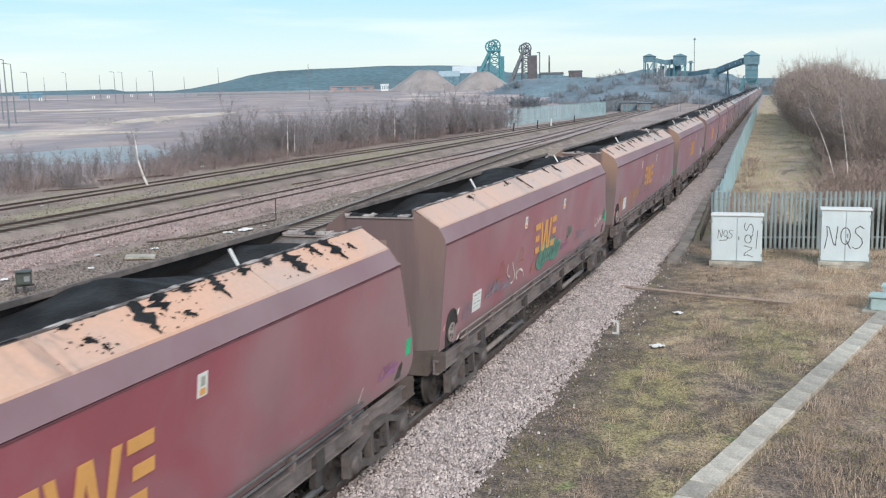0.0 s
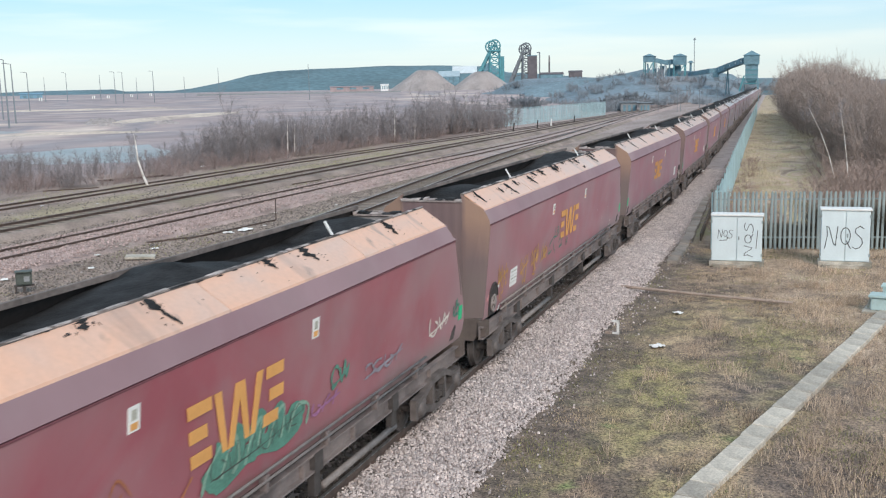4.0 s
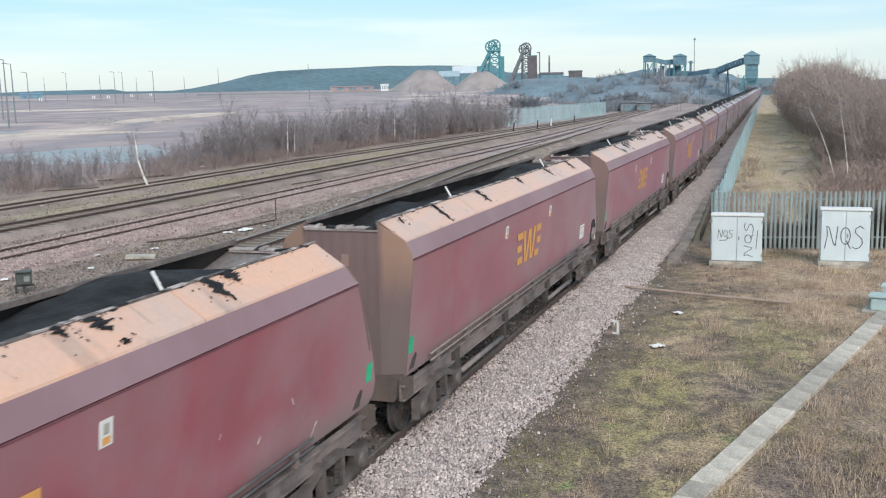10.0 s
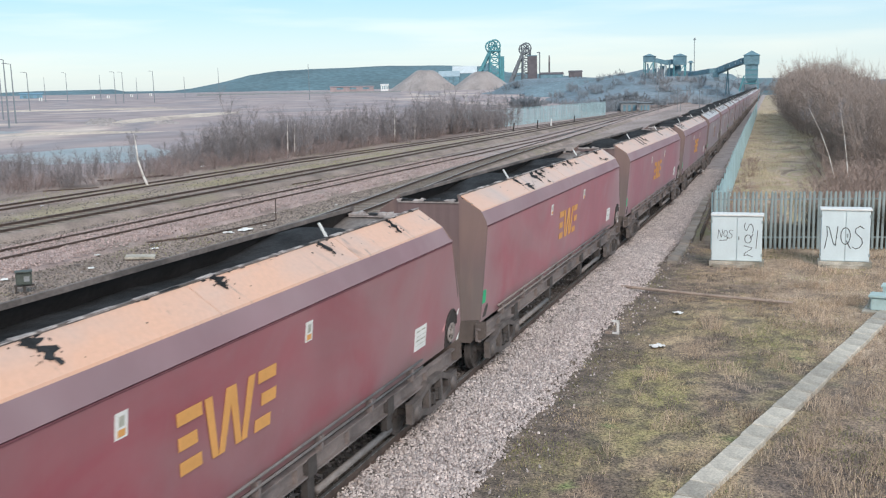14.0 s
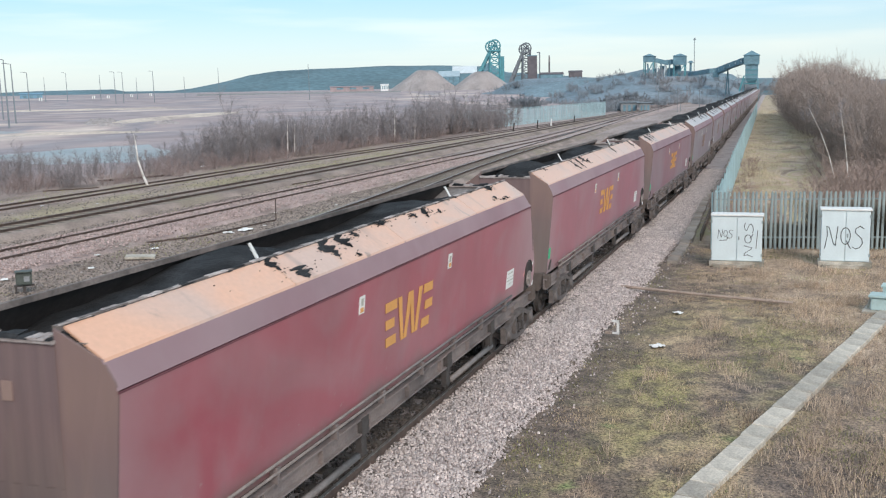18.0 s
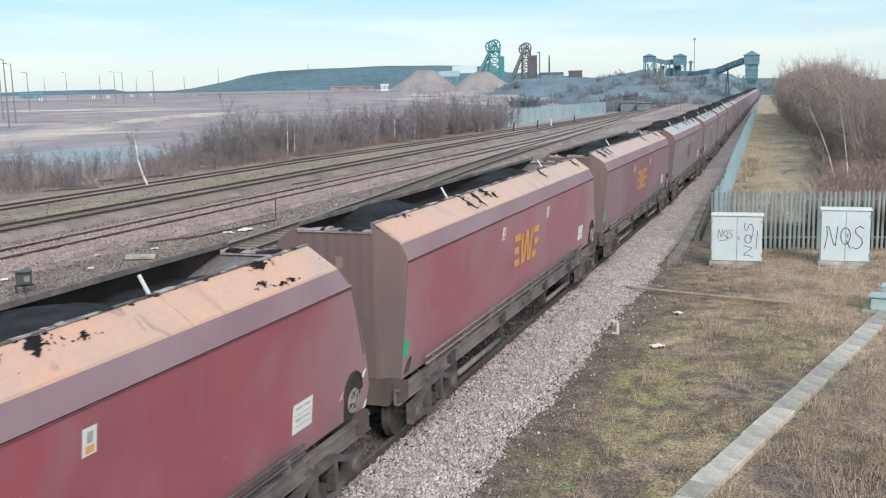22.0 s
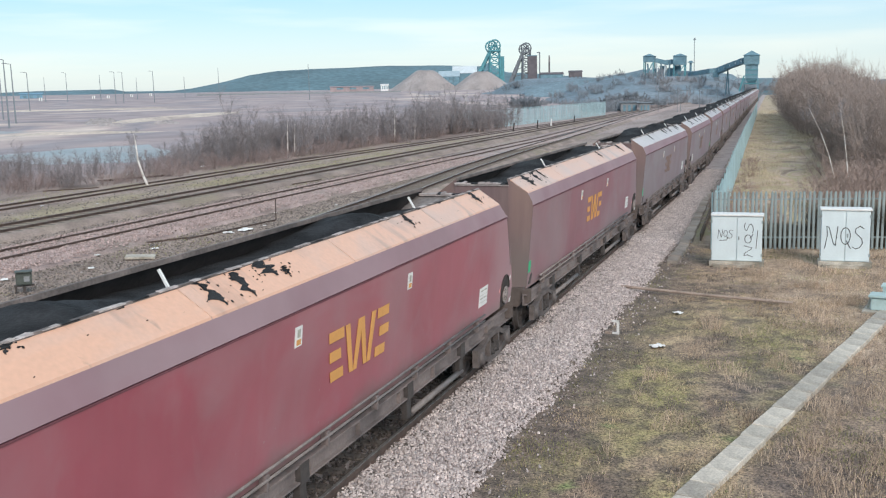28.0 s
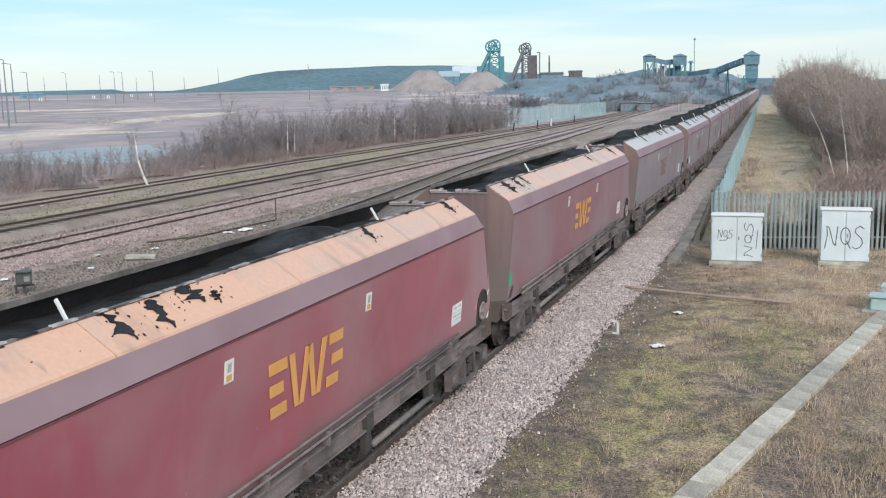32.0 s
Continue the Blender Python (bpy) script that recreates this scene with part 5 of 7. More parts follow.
# ---------------------------------------------------------------- lineside
def pale_mesh(steel):
    """A galvanised pale of folded section with a pointed triple head."""
    bm = bmesh.new()
    sec = [(-0.046, 0.0), (-0.016, 0.014), (0.016, 0.014), (0.046, 0.0)]
    v = []
    for z in (0.0, 2.02):
        v.append([bm.verts.new((x, y, z)) for x, y in sec])
    tip = [bm.verts.new((x, y + 0.01, z)) for (x, y), z in zip(sec, (2.08, 2.16, 2.16, 2.08))]
    v.append(tip)
    for a, b in zip(v, v[1:]):
        for i in range(3):
            bm.faces.new((a[i], a[i + 1], b[i + 1], b[i]))
    bm.normal_update()
    bmesh.ops.solidify(bm, geom=bm.faces[:], thickness=0.004)
    me = bpy.data.meshes.new("pale")
    bm.to_mesh(me)
    bm.free()
    me.materials.append(steel)
    return me


PALE = pale_mesh(GALV)
BLUEPALE = pale_mesh(BLUEGALV)


def palisade(label, path, parts_to, pale=None, tall=1.0):
    """A palisade fence along a chain of ground points. Pales up to parts_to metres are parts; those farther on are joined."""
    pale = pale or PALE
    steel = pale.materials[0]
    f = thing("palisade_fence", label, "fence")
    done, join, rails_bm = 0.0, [], bmesh.new()
    n_posts = 0
    for (x0, y0), (x1, y1) in zip(path, path[1:]):
        L = math.hypot(x1 - x0, y1 - y0)
        ang = math.atan2(y1 - y0, x1 - x0)
        nx, ny = -math.sin(ang), math.cos(ang)
        for z in (GROUND + 0.42 * tall, GROUND + 1.84 * tall):
            part("rail", bars_beam((x0 + nx * 0.02, y0 + ny * 0.02, z), (x1 + nx * 0.02, y1 + ny * 0.02, z), 0.012, 0.05), steel, f)
        k = 0
        while k * 2.75 < L:
            d = k * 2.75
            part("post", boxes((-0.05, 0.05, -0.025, 0.025, GROUND - 0.1, GROUND + 2.1 * tall)), steel, f).matrix_basis = pose(x0 + (x1 - x0) * d / L + nx * 0.06, y0 + (y1 - y0) * d / L + ny * 0.06, 0, 0, 0, math.degrees(ang))
            k += 1
        i = 0
        while i * 0.170 < L:
            d = i * 0.170
            m = pose(x0 + (x1 - x0) * d / L, y0 + (y1 - y0) * d / L, GROUND - 0.02 + random.uniform(-0.01, 0.01), random.uniform(-0.8, 0.8), random.uniform(-1.0, 1.0), math.degrees(ang) + 180 + random.uniform(-3, 3)) @ Matrix.Diagonal((1, 1, tall, 1))
            if done + d < parts_to:
                p = new("pale", pale)
                p.parent, p.matrix_basis = f, m
            else:
                join.append(m)
            i += 1
        done += L
    if join:
        co = np.empty(len(PALE.vertices) * 3)
        PALE.vertices.foreach_get("co", co)
        co = co.reshape(-1, 3)
        fs = [tuple(p.vertices) for p in PALE.polygons]
        V, F = [], []
        for m in join:
            a = np.array(m)
            V += (co @ a[:3, :3].T + a[:3, 3]).tolist()
            o = len(V) - len(co)
            F += [tuple(q + o for q in p) for p in fs]
        me = bpy.data.meshes.new("pales")
        me.from_pydata(V, [], F)
        me.materials.append(steel)
        ob = new("pales", me)
        ob.parent = f
        tagged(ob, kind="stuff")
    return f


def bars_beam(a, b, w, h):
    bm = bmesh.new()
    beam(bm, a, b, w, h)
    return bm


palisade("galvanised steel palisade fence across the dry grass", [(-3.25, 39.9), (0.47, 40.72), (7.6, 42.3)], 99)
palisade("long galvanised palisade fence beside the running line", [(-3.3, 40.0), (-3.4, 46.0), (-3.7, 53.0), (-4.24, 65.0), (-4.72, 78.0), (-5.6, 100.0), (-7.2, 145.0), (-10.0, 217.0)], 34, BLUEPALE)
palisade("tall pale blue grey palisade fence beyond the sidings", [(-47.6, 133.0), (-45.2, 146.0), (-43.2, 171.0), (-39.4, 213.2)], 14, BLUEPALE, 1.28)


def cabinet(label, x0, x1, y, h, tagset):
    w, d = x1 - x0, 0.55
    c = thing("equipment_cabinet", label, "cabinet", pose(x0, y, GROUND, 0, 0, 2.0), group="lineside cabinets")
    part("plinth", boxes((-0.06, w + 0.08, -0.12, d + 0.05, -0.05, 0.14), (0.08, w + 0.05, -0.30, -0.125, -0.05, 0.06)), CONCRETE, c, "stained concrete plinth")
    bm = boxes((0, w, 0.02, d, 0.14, h - 0.06))
    bmesh.ops.bevel(bm, geom=bm.edges[:], offset=0.012, segments=1, affect="EDGES")
    part("body", bm, CABINET, c)
    for k in (0, 1):
        bm = boxes((k * w / 2 + 0.012, (k + 1) * w / 2 - 0.006, -0.012, 0.018, 0.16, h - 0.075))
        bmesh.ops.bevel(bm, geom=bm.edges[:], offset=0.006, segments=1, affect="EDGES")
        dr = part("door", bm, CABINET, c)
        for z in (0.32, h - 0.3):
            part("hinge", boxes((k * w - 0.012 + 0.02 * (k == 0) - 0.02, k * w + 0.02, -0.025, -0.013, z, z + 0.10)), GALV, dr)
        if k:
            part("handle", boxes((w / 2 + 0.05, w / 2 + 0.09, -0.03, -0.013, h / 2, h / 2 + 0.12)), GALV, dr)
    bm = boxes((-0.04, w + 0.05, -0.06, d + 0.05, h - 0.058, h))
    bmesh.ops.bevel(bm, geom=bm.edges[:], offset=0.01, segments=1, affect="EDGES")
    part("lid", bm, WHITE, c, "white overhanging lid")
    bm = bmesh.new()
    for chain, width in tagset:
        for (xa, za), (xb, zb) in zip(chain, chain[1:]):
            a, b = Vector((xa, 0, za)), Vector((xb, 0, zb))
            e = (b - a).normalized()
            nn = Vector((-e.z, 0, e.x)) * width / 2
            e = e * width * 0.4
            bm.faces.new([bm.verts.new((p.x, -0.017, p.z)) for p in (a - e - nn, b + e - nn, b + e + nn, a - e + nn)])
    part("graffiti", bm, INK, c, "dark sprayed letters NQS")
    return c


def curve_pts(f, n):
    return [f(i / n) for i in range(n + 1)]


def nqs(x, z, sx, sz, turn=False):
    """The letters N, Q and S as sprayed strokes in a box of sx by sz."""
    N = [(0.0, 0.0), (0.06, 0.55), (0.04, 0.95), (0.10, 0.9), (0.22, 0.2), (0.27, 0.12), (0.32, 0.95)]
    Q = curve_pts(lambda t: (0.52 + 0.12 * math.cos(2 * math.pi * t + 1.2), 0.55 + 0.36 * math.sin(2 * math.pi * t + 1.2)), 16)
    T = [(0.54, 0.35), (0.62, 0.1), (0.66, 0.02)]
    S = [(0.98, 0.88), (0.88, 0.98), (0.78, 0.88), (0.76, 0.70), (0.84, 0.58), (0.93, 0.44), (0.95, 0.24), (0.88, 0.06), (0.78, 0.0), (0.70, 0.08)]
    out = []
    for chain in (N, Q, T, S):
        out.append([((x + sx * (1 - b), z + sz * a) if turn else (x + sx * a, z + sz * b)) for a, b in chain])
    return out


cabinet("pale grey lineside cabinet with small black graffiti", -3.05, -1.40, 36.3, 1.74,
        [(c, 0.017) for c in nqs(0.20, 0.92, 0.50, 0.30)] + [(c, 0.021) for c in nqs(1.06, 0.30, 0.30, 1.18, True)] + [([(0.26, 0.84), (0.5, 0.86), (0.54, 0.98)], 0.02), ([(1.46, 0.6), (1.50, 1.2)], 0.02)])
cabinet("pale grey lineside cabinet with large black graffiti", 0.46, 2.0, 37.0, 1.92, [(c, 0.026) for c in nqs(0.13, 0.58, 1.24, 0.78)])

# concrete trough lids in a line across the grass
kerb = thing("cable_trough", "line of pale concrete trough lids across the grass", "cable trough", kind="structure")
ka, kb = Vector((-2.75, 10.4)), Vector((2.42, 30.9))
kd = (kb - ka).normalized()
ang = math.degrees(math.atan2(kd.y, kd.x)) - 90
lid_meshes = []
for v in range(4):
    bm = boxes((-0.22, 0.22, 0.01, 0.61, -0.16, 0.0))
    bmesh.ops.bevel(bm, geom=bm.edges[:], offset=0.014, segments=1, affect="EDGES")
    for q in bm.verts:
        q.co += Vector((random.uniform(-0.008, 0.008), random.uniform(-0.010, 0.010), random.uniform(-0.004, 0.004)))
    lid_meshes.append(bm)
lid_meshes = [part("lid", b, CONCRETE, kerb) for b in lid_meshes]
for i in range(int((kb - ka).length / 0.625)):
    p = ka + kd * 0.625 * i
    o = lid_meshes[i] if i < 4 else new("lid", lid_meshes[i % 4].data)
    o.parent = kerb
    o.matrix_basis = pose(p.x + random.uniform(-0.012, 0.012), p.y, GROUND + 0.055 + random.uniform(-0.010, 0.010), random.uniform(-0.8, 0.8), random.uniform(-1.0, 1.0), ang + random.uniform(-0.6, 0.6))

# trough lids beside the ballast, on to the distance
trough = thing("cable_trough", "grey concrete trough beside the ballast", "cable trough", kind="structure")
bm = boxes((-0.19, 0.19, 0.01, 0.97, -0.2, 0.0))
bmesh.ops.bevel(bm, geom=bm.edges[:], offset=0.014, segments=1, affect="EDGES")
first = part("lid", bm, TROUGHLID, trough)
for i in range(56):
    y = 36.4 + i
    x = lerp_table([(36, -4.35), (42, -4.42), (48, -4.72), (60, -5.25), (96, -6.5)], y)
    o = first if i == 0 else new("lid", first.data)
    o.parent = trough
    o.matrix_basis = pose(x + random.uniform(-0.03, 0.03), y, GROUND + 0.09 + random.uniform(-0.02, 0.02), 0, random.uniform(-2, 2), 2.5 + random.uniform(-1.5, 1.5))
# low board edging between trough and fence
for i in range(7):
    y = 42 + i * 5.0
    xa, xb = [lerp_table([(36, -3.7), (42, -3.95), (60, -4.75), (96, -6.0)], q) for q in (y, y + 4.9)]
    part("edging_board", bars_beam((xa, y, GROUND + 0.12), (xb, y + 4.9, GROUND + 0.12), 0.06, 0.32), OLDSLEEPER, trough, "brown edging board")

pipe = thing("ground_pipe", "long rusty pale pipe lying on the grass", "pipe")
part("tube", bars(((-5.3, 31.15, -0.19), (-2.7, 30.56, GROUND + 0.07), 0.045), ((-2.7, 30.56, GROUND + 0.07), (-0.3, 30.05, GROUND + 0.06), 0.045), n=8), RUSTPIPE, pipe)

brk = thing("marker_bracket", "small white bracket marker standing on the ballast edge", "marker")
part("frame", boxes((-0.03, 0.03, 0.0, 0.03, 0, 0.36), (-0.16, 0.03, 0.0, 0.03, 0.30, 0.36), (-0.14, 0.03, 0.0, 0.03, 0.0, 0.05)), WHITE, brk)
part("foot", boxes((-0.32, -0.18, -0.03, 0.06, 0.0, 0.06)), RUSTPIPE, brk, "rusty red foot")
brk.matrix_basis = pose(-4.34, 25.3, GROUND + 0.02, 0, 0, -8)

# junction box at the end of the trough
jb = thing("junction_box", "pale grey green junction box on a stand beside the trough", "junction box", pose(1.93, 29.9, GROUND, 0, 0, -10))
bm = boxes((-0.22, 0.45, -0.15, 0.35, 0.02, 0.36))
bmesh.ops.bevel(bm, geom=bm.edges[:], offset=0.02, segments=2, affect="EDGES")
part("body", bm, BOXGREEN, jb)
bm = boxes((-0.28, 0.52, -0.20, 0.40, 0.36, 0.43))
bmesh.ops.bevel(bm, geom=bm.edges[:], offset=0.02, segments=2, affect="EDGES")
part("lid", bm, BOXGREEN, jb)
part("upper_box", boxes((0.0, 0.5, 0.5, 0.9, 0.02, 0.55), (-0.04, 0.54, 0.46, 0.94, 0.55, 0.60)), BOXGREEN, jb)
part("cable_tail", bars(((-0.24, 0, 0.34), (-0.30, 0, 0.05), 0.03)), DARKTEXT, jb, "dark cable tail")
part("base_slab", boxes((-0.4, 0.7, -0.4, 1.0, -0.05, 0.02)), CONCRETE, jb)

# point lamp box beyond the train
pb = thing("point_indicator", "small dark box with a white face on a post", "signal", pose(-23.3, 26.3, GROUND, 0, 0, 40))
part("post", boxes((-0.05, 0.05, -0.05, 0.05, 0, 0.25), (-0.28, -0.22, -0.05, 0.05, 0, 0.22), (-0.3, 0.3, -0.06, 0.06, 0.20, 0.25)), DARKSTEEL, pb)
bm = boxes((-0.24, 0.24, -0.16, 0.16, 0.25, 0.66))
bmesh.ops.bevel(bm, geom=bm.edges[:], offset=0.03, segments=2, affect="EDGES")
part("case", bm, BOXDARK, pb)
part("face", boxes((0.0, 0.17, -0.172, -0.161, 0.36, 0.53)), GREYHUT, pb)
part("hood", boxes((-0.26, 0.26, -0.24, 0.16, 0.66, 0.69)), BOXDARK, pb)


def rag(name, label, x, y, s, material, seed, cat="litter"):
    """A crumpled piece of litter."""
    r = random.Random(seed)
    bm = bmesh.new()
    n = 7
    v = [[bm.verts.new((s * (i / n - 0.5) + r.uniform(-0.1, 0.1) * s, s * 0.7 * (j / 4 - 0.5) + r.uniform(-0.1, 0.1) * s, 0.02 + s * r.uniform(0, 0.12) * (1 if 0 < i < n else 0.2))) for i in range(n + 1)] for j in range(5)]
    for a, b in zip(v, v[1:]):
        for i in range(n):
            bm.faces.new((a[i], a[i + 1], b[i + 1], b[i]))
    bm.normal_update()
    bmesh.ops.solidify(bm, geom=bm.faces[:], thickness=0.01)
    ob = tagged(part(name, bm, material), label, cat)
    ob.matrix_basis = pose(x, y, GROUND - 0.02, 0, 0, r.uniform(0, 360))
    return ob


rag("plastic_sheet", "crumpled white plastic sheet on the cinders", -23.8, 41.0, 0.7, WHITE, 1)
rag("plastic_sheet", "crumpled pale plastic sheet on the cinders", -24.1, 40.0, 0.5, WHITE, 2)
rag("plastic_bag", "torn white plastic bag on the cinders", -26.1, 35.3, 0.35, WHITE, 3)
rag("plastic_bag", "torn white plastic bag on the cinders", -25.9, 33.3, 0.25, WHITE, 4)
rag("paper_scrap", "scrap of white paper on the grass", -3.24, 24.5, 0.34, WHITE, 5)
rag("paper_scrap", "scrap of white paper on the grass", -3.22, 28.3, 0.25, WHITE, 6)
rag("paper_scrap", "scrap of white paper by the trough", -3.55, 43.5, 0.25, WHITE, 7)
rag("plastic_sheet", "white plastic caught at the scrub", -47.5, 76.0, 0.9, WHITE, 8)
rl_ = random.Random(31)
for k in range(26):
    y = 24 + 34 * rl_.random()
    x = rl_.uniform(line_b(y) + 2.5, line_d(y) - 1.6) if k % 3 else rl_.uniform(-41.0, -36.5)
    rag("paper_scrap", "scrap of pale paper on the cinders", x, y, rl_.uniform(0.12, 0.32), WHITE if k % 2 else RIM, 40 + k)
slab = thing("concrete_slab", "pale concrete slab lying flat on the cinders", "slab", pose(-23.8, 33.1, GROUND - 0.02, 0, 2, 30))
bm = boxes((-0.55, 0.55, -0.35, 0.35, 0, 0.10))
bmesh.ops.bevel(bm, geom=bm.edges[:], offset=0.02, segments=1, affect="EDGES")
part("block", bm, CONCRETE, slab)
for i, (xa, ya, xb, yb) in enumerate(((-24.9, 37.9, -24.2, 44.6), (-26.3, 36.0, -24.9, 38.6), (-32.3, 62.0, -31.9, 65.5), (-47.6, 62.3, -45.4, 67.6), (-48.2, 62.6, -46.2, 67.9), (-44.6, 58.0, -46.8, 55.2), (-43.6, 84.0, -43.3, 88.5))):
    rl = thing("loose_rail", "rusty loose rail lying on the cinders", "rail", group="loose rails")
    bm = bmesh.new()
    sweep(bm, [[(x + px, y, GROUND + 0.03 + pz) for px, pz in RAIL_PROFILE] for x, y in ((xa, ya), (xb, yb))])
    part("bar", bm, RAIL, rl)
mk = thing("marker_post", "thin rusty marker post on the cinders", "post", pose(-24.3, 44.8, GROUND))
part("rod", bars(((0, 0, -0.1), (0.02, 0, 1.0), 0.03)), RAIL, mk)
for i, (x, y) in enumerate(((-38.0, 151.0), (-37.6, 158.0), (-38.6, 140.0), (-37.0, 172.0))):
    st = thing("fence_post", "short dark post beside the sidings", "post", pose(x, y, GROUND), group="short posts")
    part("shaft", bars(((0, 0, -0.1), (0.1, 0, 1.1), 0.12, 0.10)), DARKSTEEL if i != 1 else WHITE, st)

# ---------------------------------------------------------------- grass
def blades(name, count, place, height, width, material, label, seed, lean=1.1):
    rng = np.random.default_rng(seed)
    P = np.array([place(rng) for _ in range(count)])
    a = rng.uniform(0, 2 * math.pi, count)
    h = height * rng.uniform(0.4, 1.2, count) * P[:, 3]
    d = np.stack([np.cos(a), np.sin(a)], 1)
    l = rng.uniform(0.1, lean, count) * h
    b = rng.uniform(0, 2 * math.pi, count)
    side = np.stack([np.cos(b), np.sin(b)], 1) * (width * rng.uniform(0.6, 1.3, count))[:, None]
    V = np.zeros((count, 5, 3))
    V[:, 0, :2] = P[:, :2] - side
    V[:, 1, :2] = P[:, :2] + side
    V[:, 2, :2] = P[:, :2] + side * 0.7 + d * (l * 0.4)[:, None]
    V[:, 3, :2] = P[:, :2] - side * 0.7 + d * (l * 0.4)[:, None]
    V[:, 4, :2] = P[:, :2] + d * l[:, None]
    V[:, 0, 2] = V[:, 1, 2] = P[:, 2] - 0.02
    V[:, 2, 2] = V[:, 3, 2] = P[:, 2] + h * 0.6
    V[:, 4, 2] = P[:, 2] + h
    o = 5 * np.arange(count)[:, None]
    q = (np.array([0, 1, 2, 3]) + o)
    t = (np.array([3, 2, 4]) + o)
    me = bpy.data.meshes.new(name)
    me.vertices.add(count * 5)
    me.vertices.foreach_set("co", V.ravel())
    idx = np.concatenate([q, t], 1).ravel()
    me.loops.add(len(idx))
    me.loops.foreach_set("vertex_index", idx)
    me.polygons.add(2 * count)
    st = np.stack([7 * np.arange(count), 7 * np.arange(count) + 4], 1).ravel()
    me.polygons.foreach_set("loop_start", st)
    me.update()
    me.materials.append(material)
    return tagged(new(name, me), label, "grass", kind="stuff")


def on_kerb(x, y):
    p = Vector((x, y)) - ka
    return abs(p.x * kd.y - p.y * kd.x) < 0.27 and p.dot(kd) < 21.3


def lawn(threshold, low=0.0):
    def f(rng):
        while True:
            y = 10.0 + 31.0 * rng.random() ** 1.25
            x = rng.uniform(-4.7, 7.5)
            k = noise.noise((x * 0.55, y * 0.45, threshold)) + 0.5 * noise.noise((x * 1.9, y * 1.7, threshold + 4))
            if ((x + 0.2) * 0.55) ** 2 + ((y - 21.6) * 0.62) ** 2 < 0.9 + 0.8 * noise.noise((x * 1.4, y * 1.4, 6.0)):
                k -= 0.55
            if threshold == 1.0 and x + 0.34 * y < 8.6 and x - 0.2522 * y < -5.4:
                k -= 0.32
            if k > low + rng.normal() * 0.25 and not on_kerb(x, y) and x < 0.42 * y - 2 + 3:
                return (x, y, ground_z(x, y), 0.7 + 0.6 * max(0, min(1, k)))
    return f


def tufts(rng):
    """Tall dry clumps towards the cabinets and beyond the trough lids."""
    while True:
        y = rng.uniform(14, 40)
        x = rng.uniform(-3.2, 7)
        p = Vector((x, y)) - ka
        beyond = p.x * kd.y - p.y * kd.x > 0.2
        k = noise.noise((x * 1.1, y * 0.8, 9.0)) + 0.5 * noise.noise((x * 3.1, y * 2.6, 2.0))
        dry = x + 0.34 * y - 8.6
        if k + rng.normal() * 0.14 > (0.0 if beyond else 0.02 if dry > 0.8 else 0.34) and not on_kerb(x, y):
            return (x, y, ground_z(x, y), 0.6 + max(0.0, k))


def path_grass(rng):
    y = 42.0 + 190.0 * rng.random() ** 1.7
    x0 = lerp_table([(40, -3.0), (61, -4.1), (109, -5.8), (217, -9.5)], y)
    x1 = lerp_table([(40, 9.0), (62, 4.0), (100, 3.5), (200, -1.0)], y)
    while True:
        x = rng.uniform(x0, x1)
        k = noise.noise((x * 0.5, y * 0.16, 4.0)) + 0.6 * noise.noise((x * 1.7, y * 0.7, 8.0))
        if k + rng.normal() * 0.25 > -0.1:
            return (x, y, GROUND - 0.05, 0.7 + 1.3 * max(0.0, k))


def yard_weeds(rng):
    while True:
        y = 22.0 + 90.0 * rng.random() ** 1.4
        x = rng.uniform(-46, -19)
        k = noise.noise((x * 0.35, y * 0.12, 2.0))
        if k > 0.05 and min(abs(x - line_a(y)), abs(x - line_b(y)), abs(x - line_d(y))) > 1.9:
            return (x, y, GROUND - 0.05, 0.6 + k)


blades("short_grass", 70000, lawn(1.0), 0.062, 0.0045, DRYGRASS, "short dry winter grass", 11)
blades("moss_grass", 26000, lawn(7.0, 0.3), 0.05, 0.006, MOSS, "yellowish green mossy grass", 12)
blades("dead_stalks", 46000, tufts, 0.22, 0.0035, STALK, "pale dead grass clumps", 13, 1.1)
blades("dark_weeds", 28000, lawn(3.0, 0.2), 0.06, 0.006, WEED, "dark withered weeds", 14)
blades("path_grass", 38000, path_grass, 0.22, 0.012, STRAW, "straw coloured grass behind the fence", 15)
def fence_weeds(rng):
    x = rng.uniform(-3.0, 8.0)
    return (x, 40.2 + 0.22 * (x + 3.25) + 0.25 + 2.6 * rng.random() ** 1.5, GROUND - 0.05, 0.5 + 0.6 * (x > 0.5))


blades("fence_weeds", 46000, fence_weeds, 1.35, 0.013, FENCEWEED, "dark withered weeds along the fence", 17)
blades("yard_weeds", 7000, yard_weeds, 0.10, 0.014, MOSS, "thin weeds between the sidings", 16)


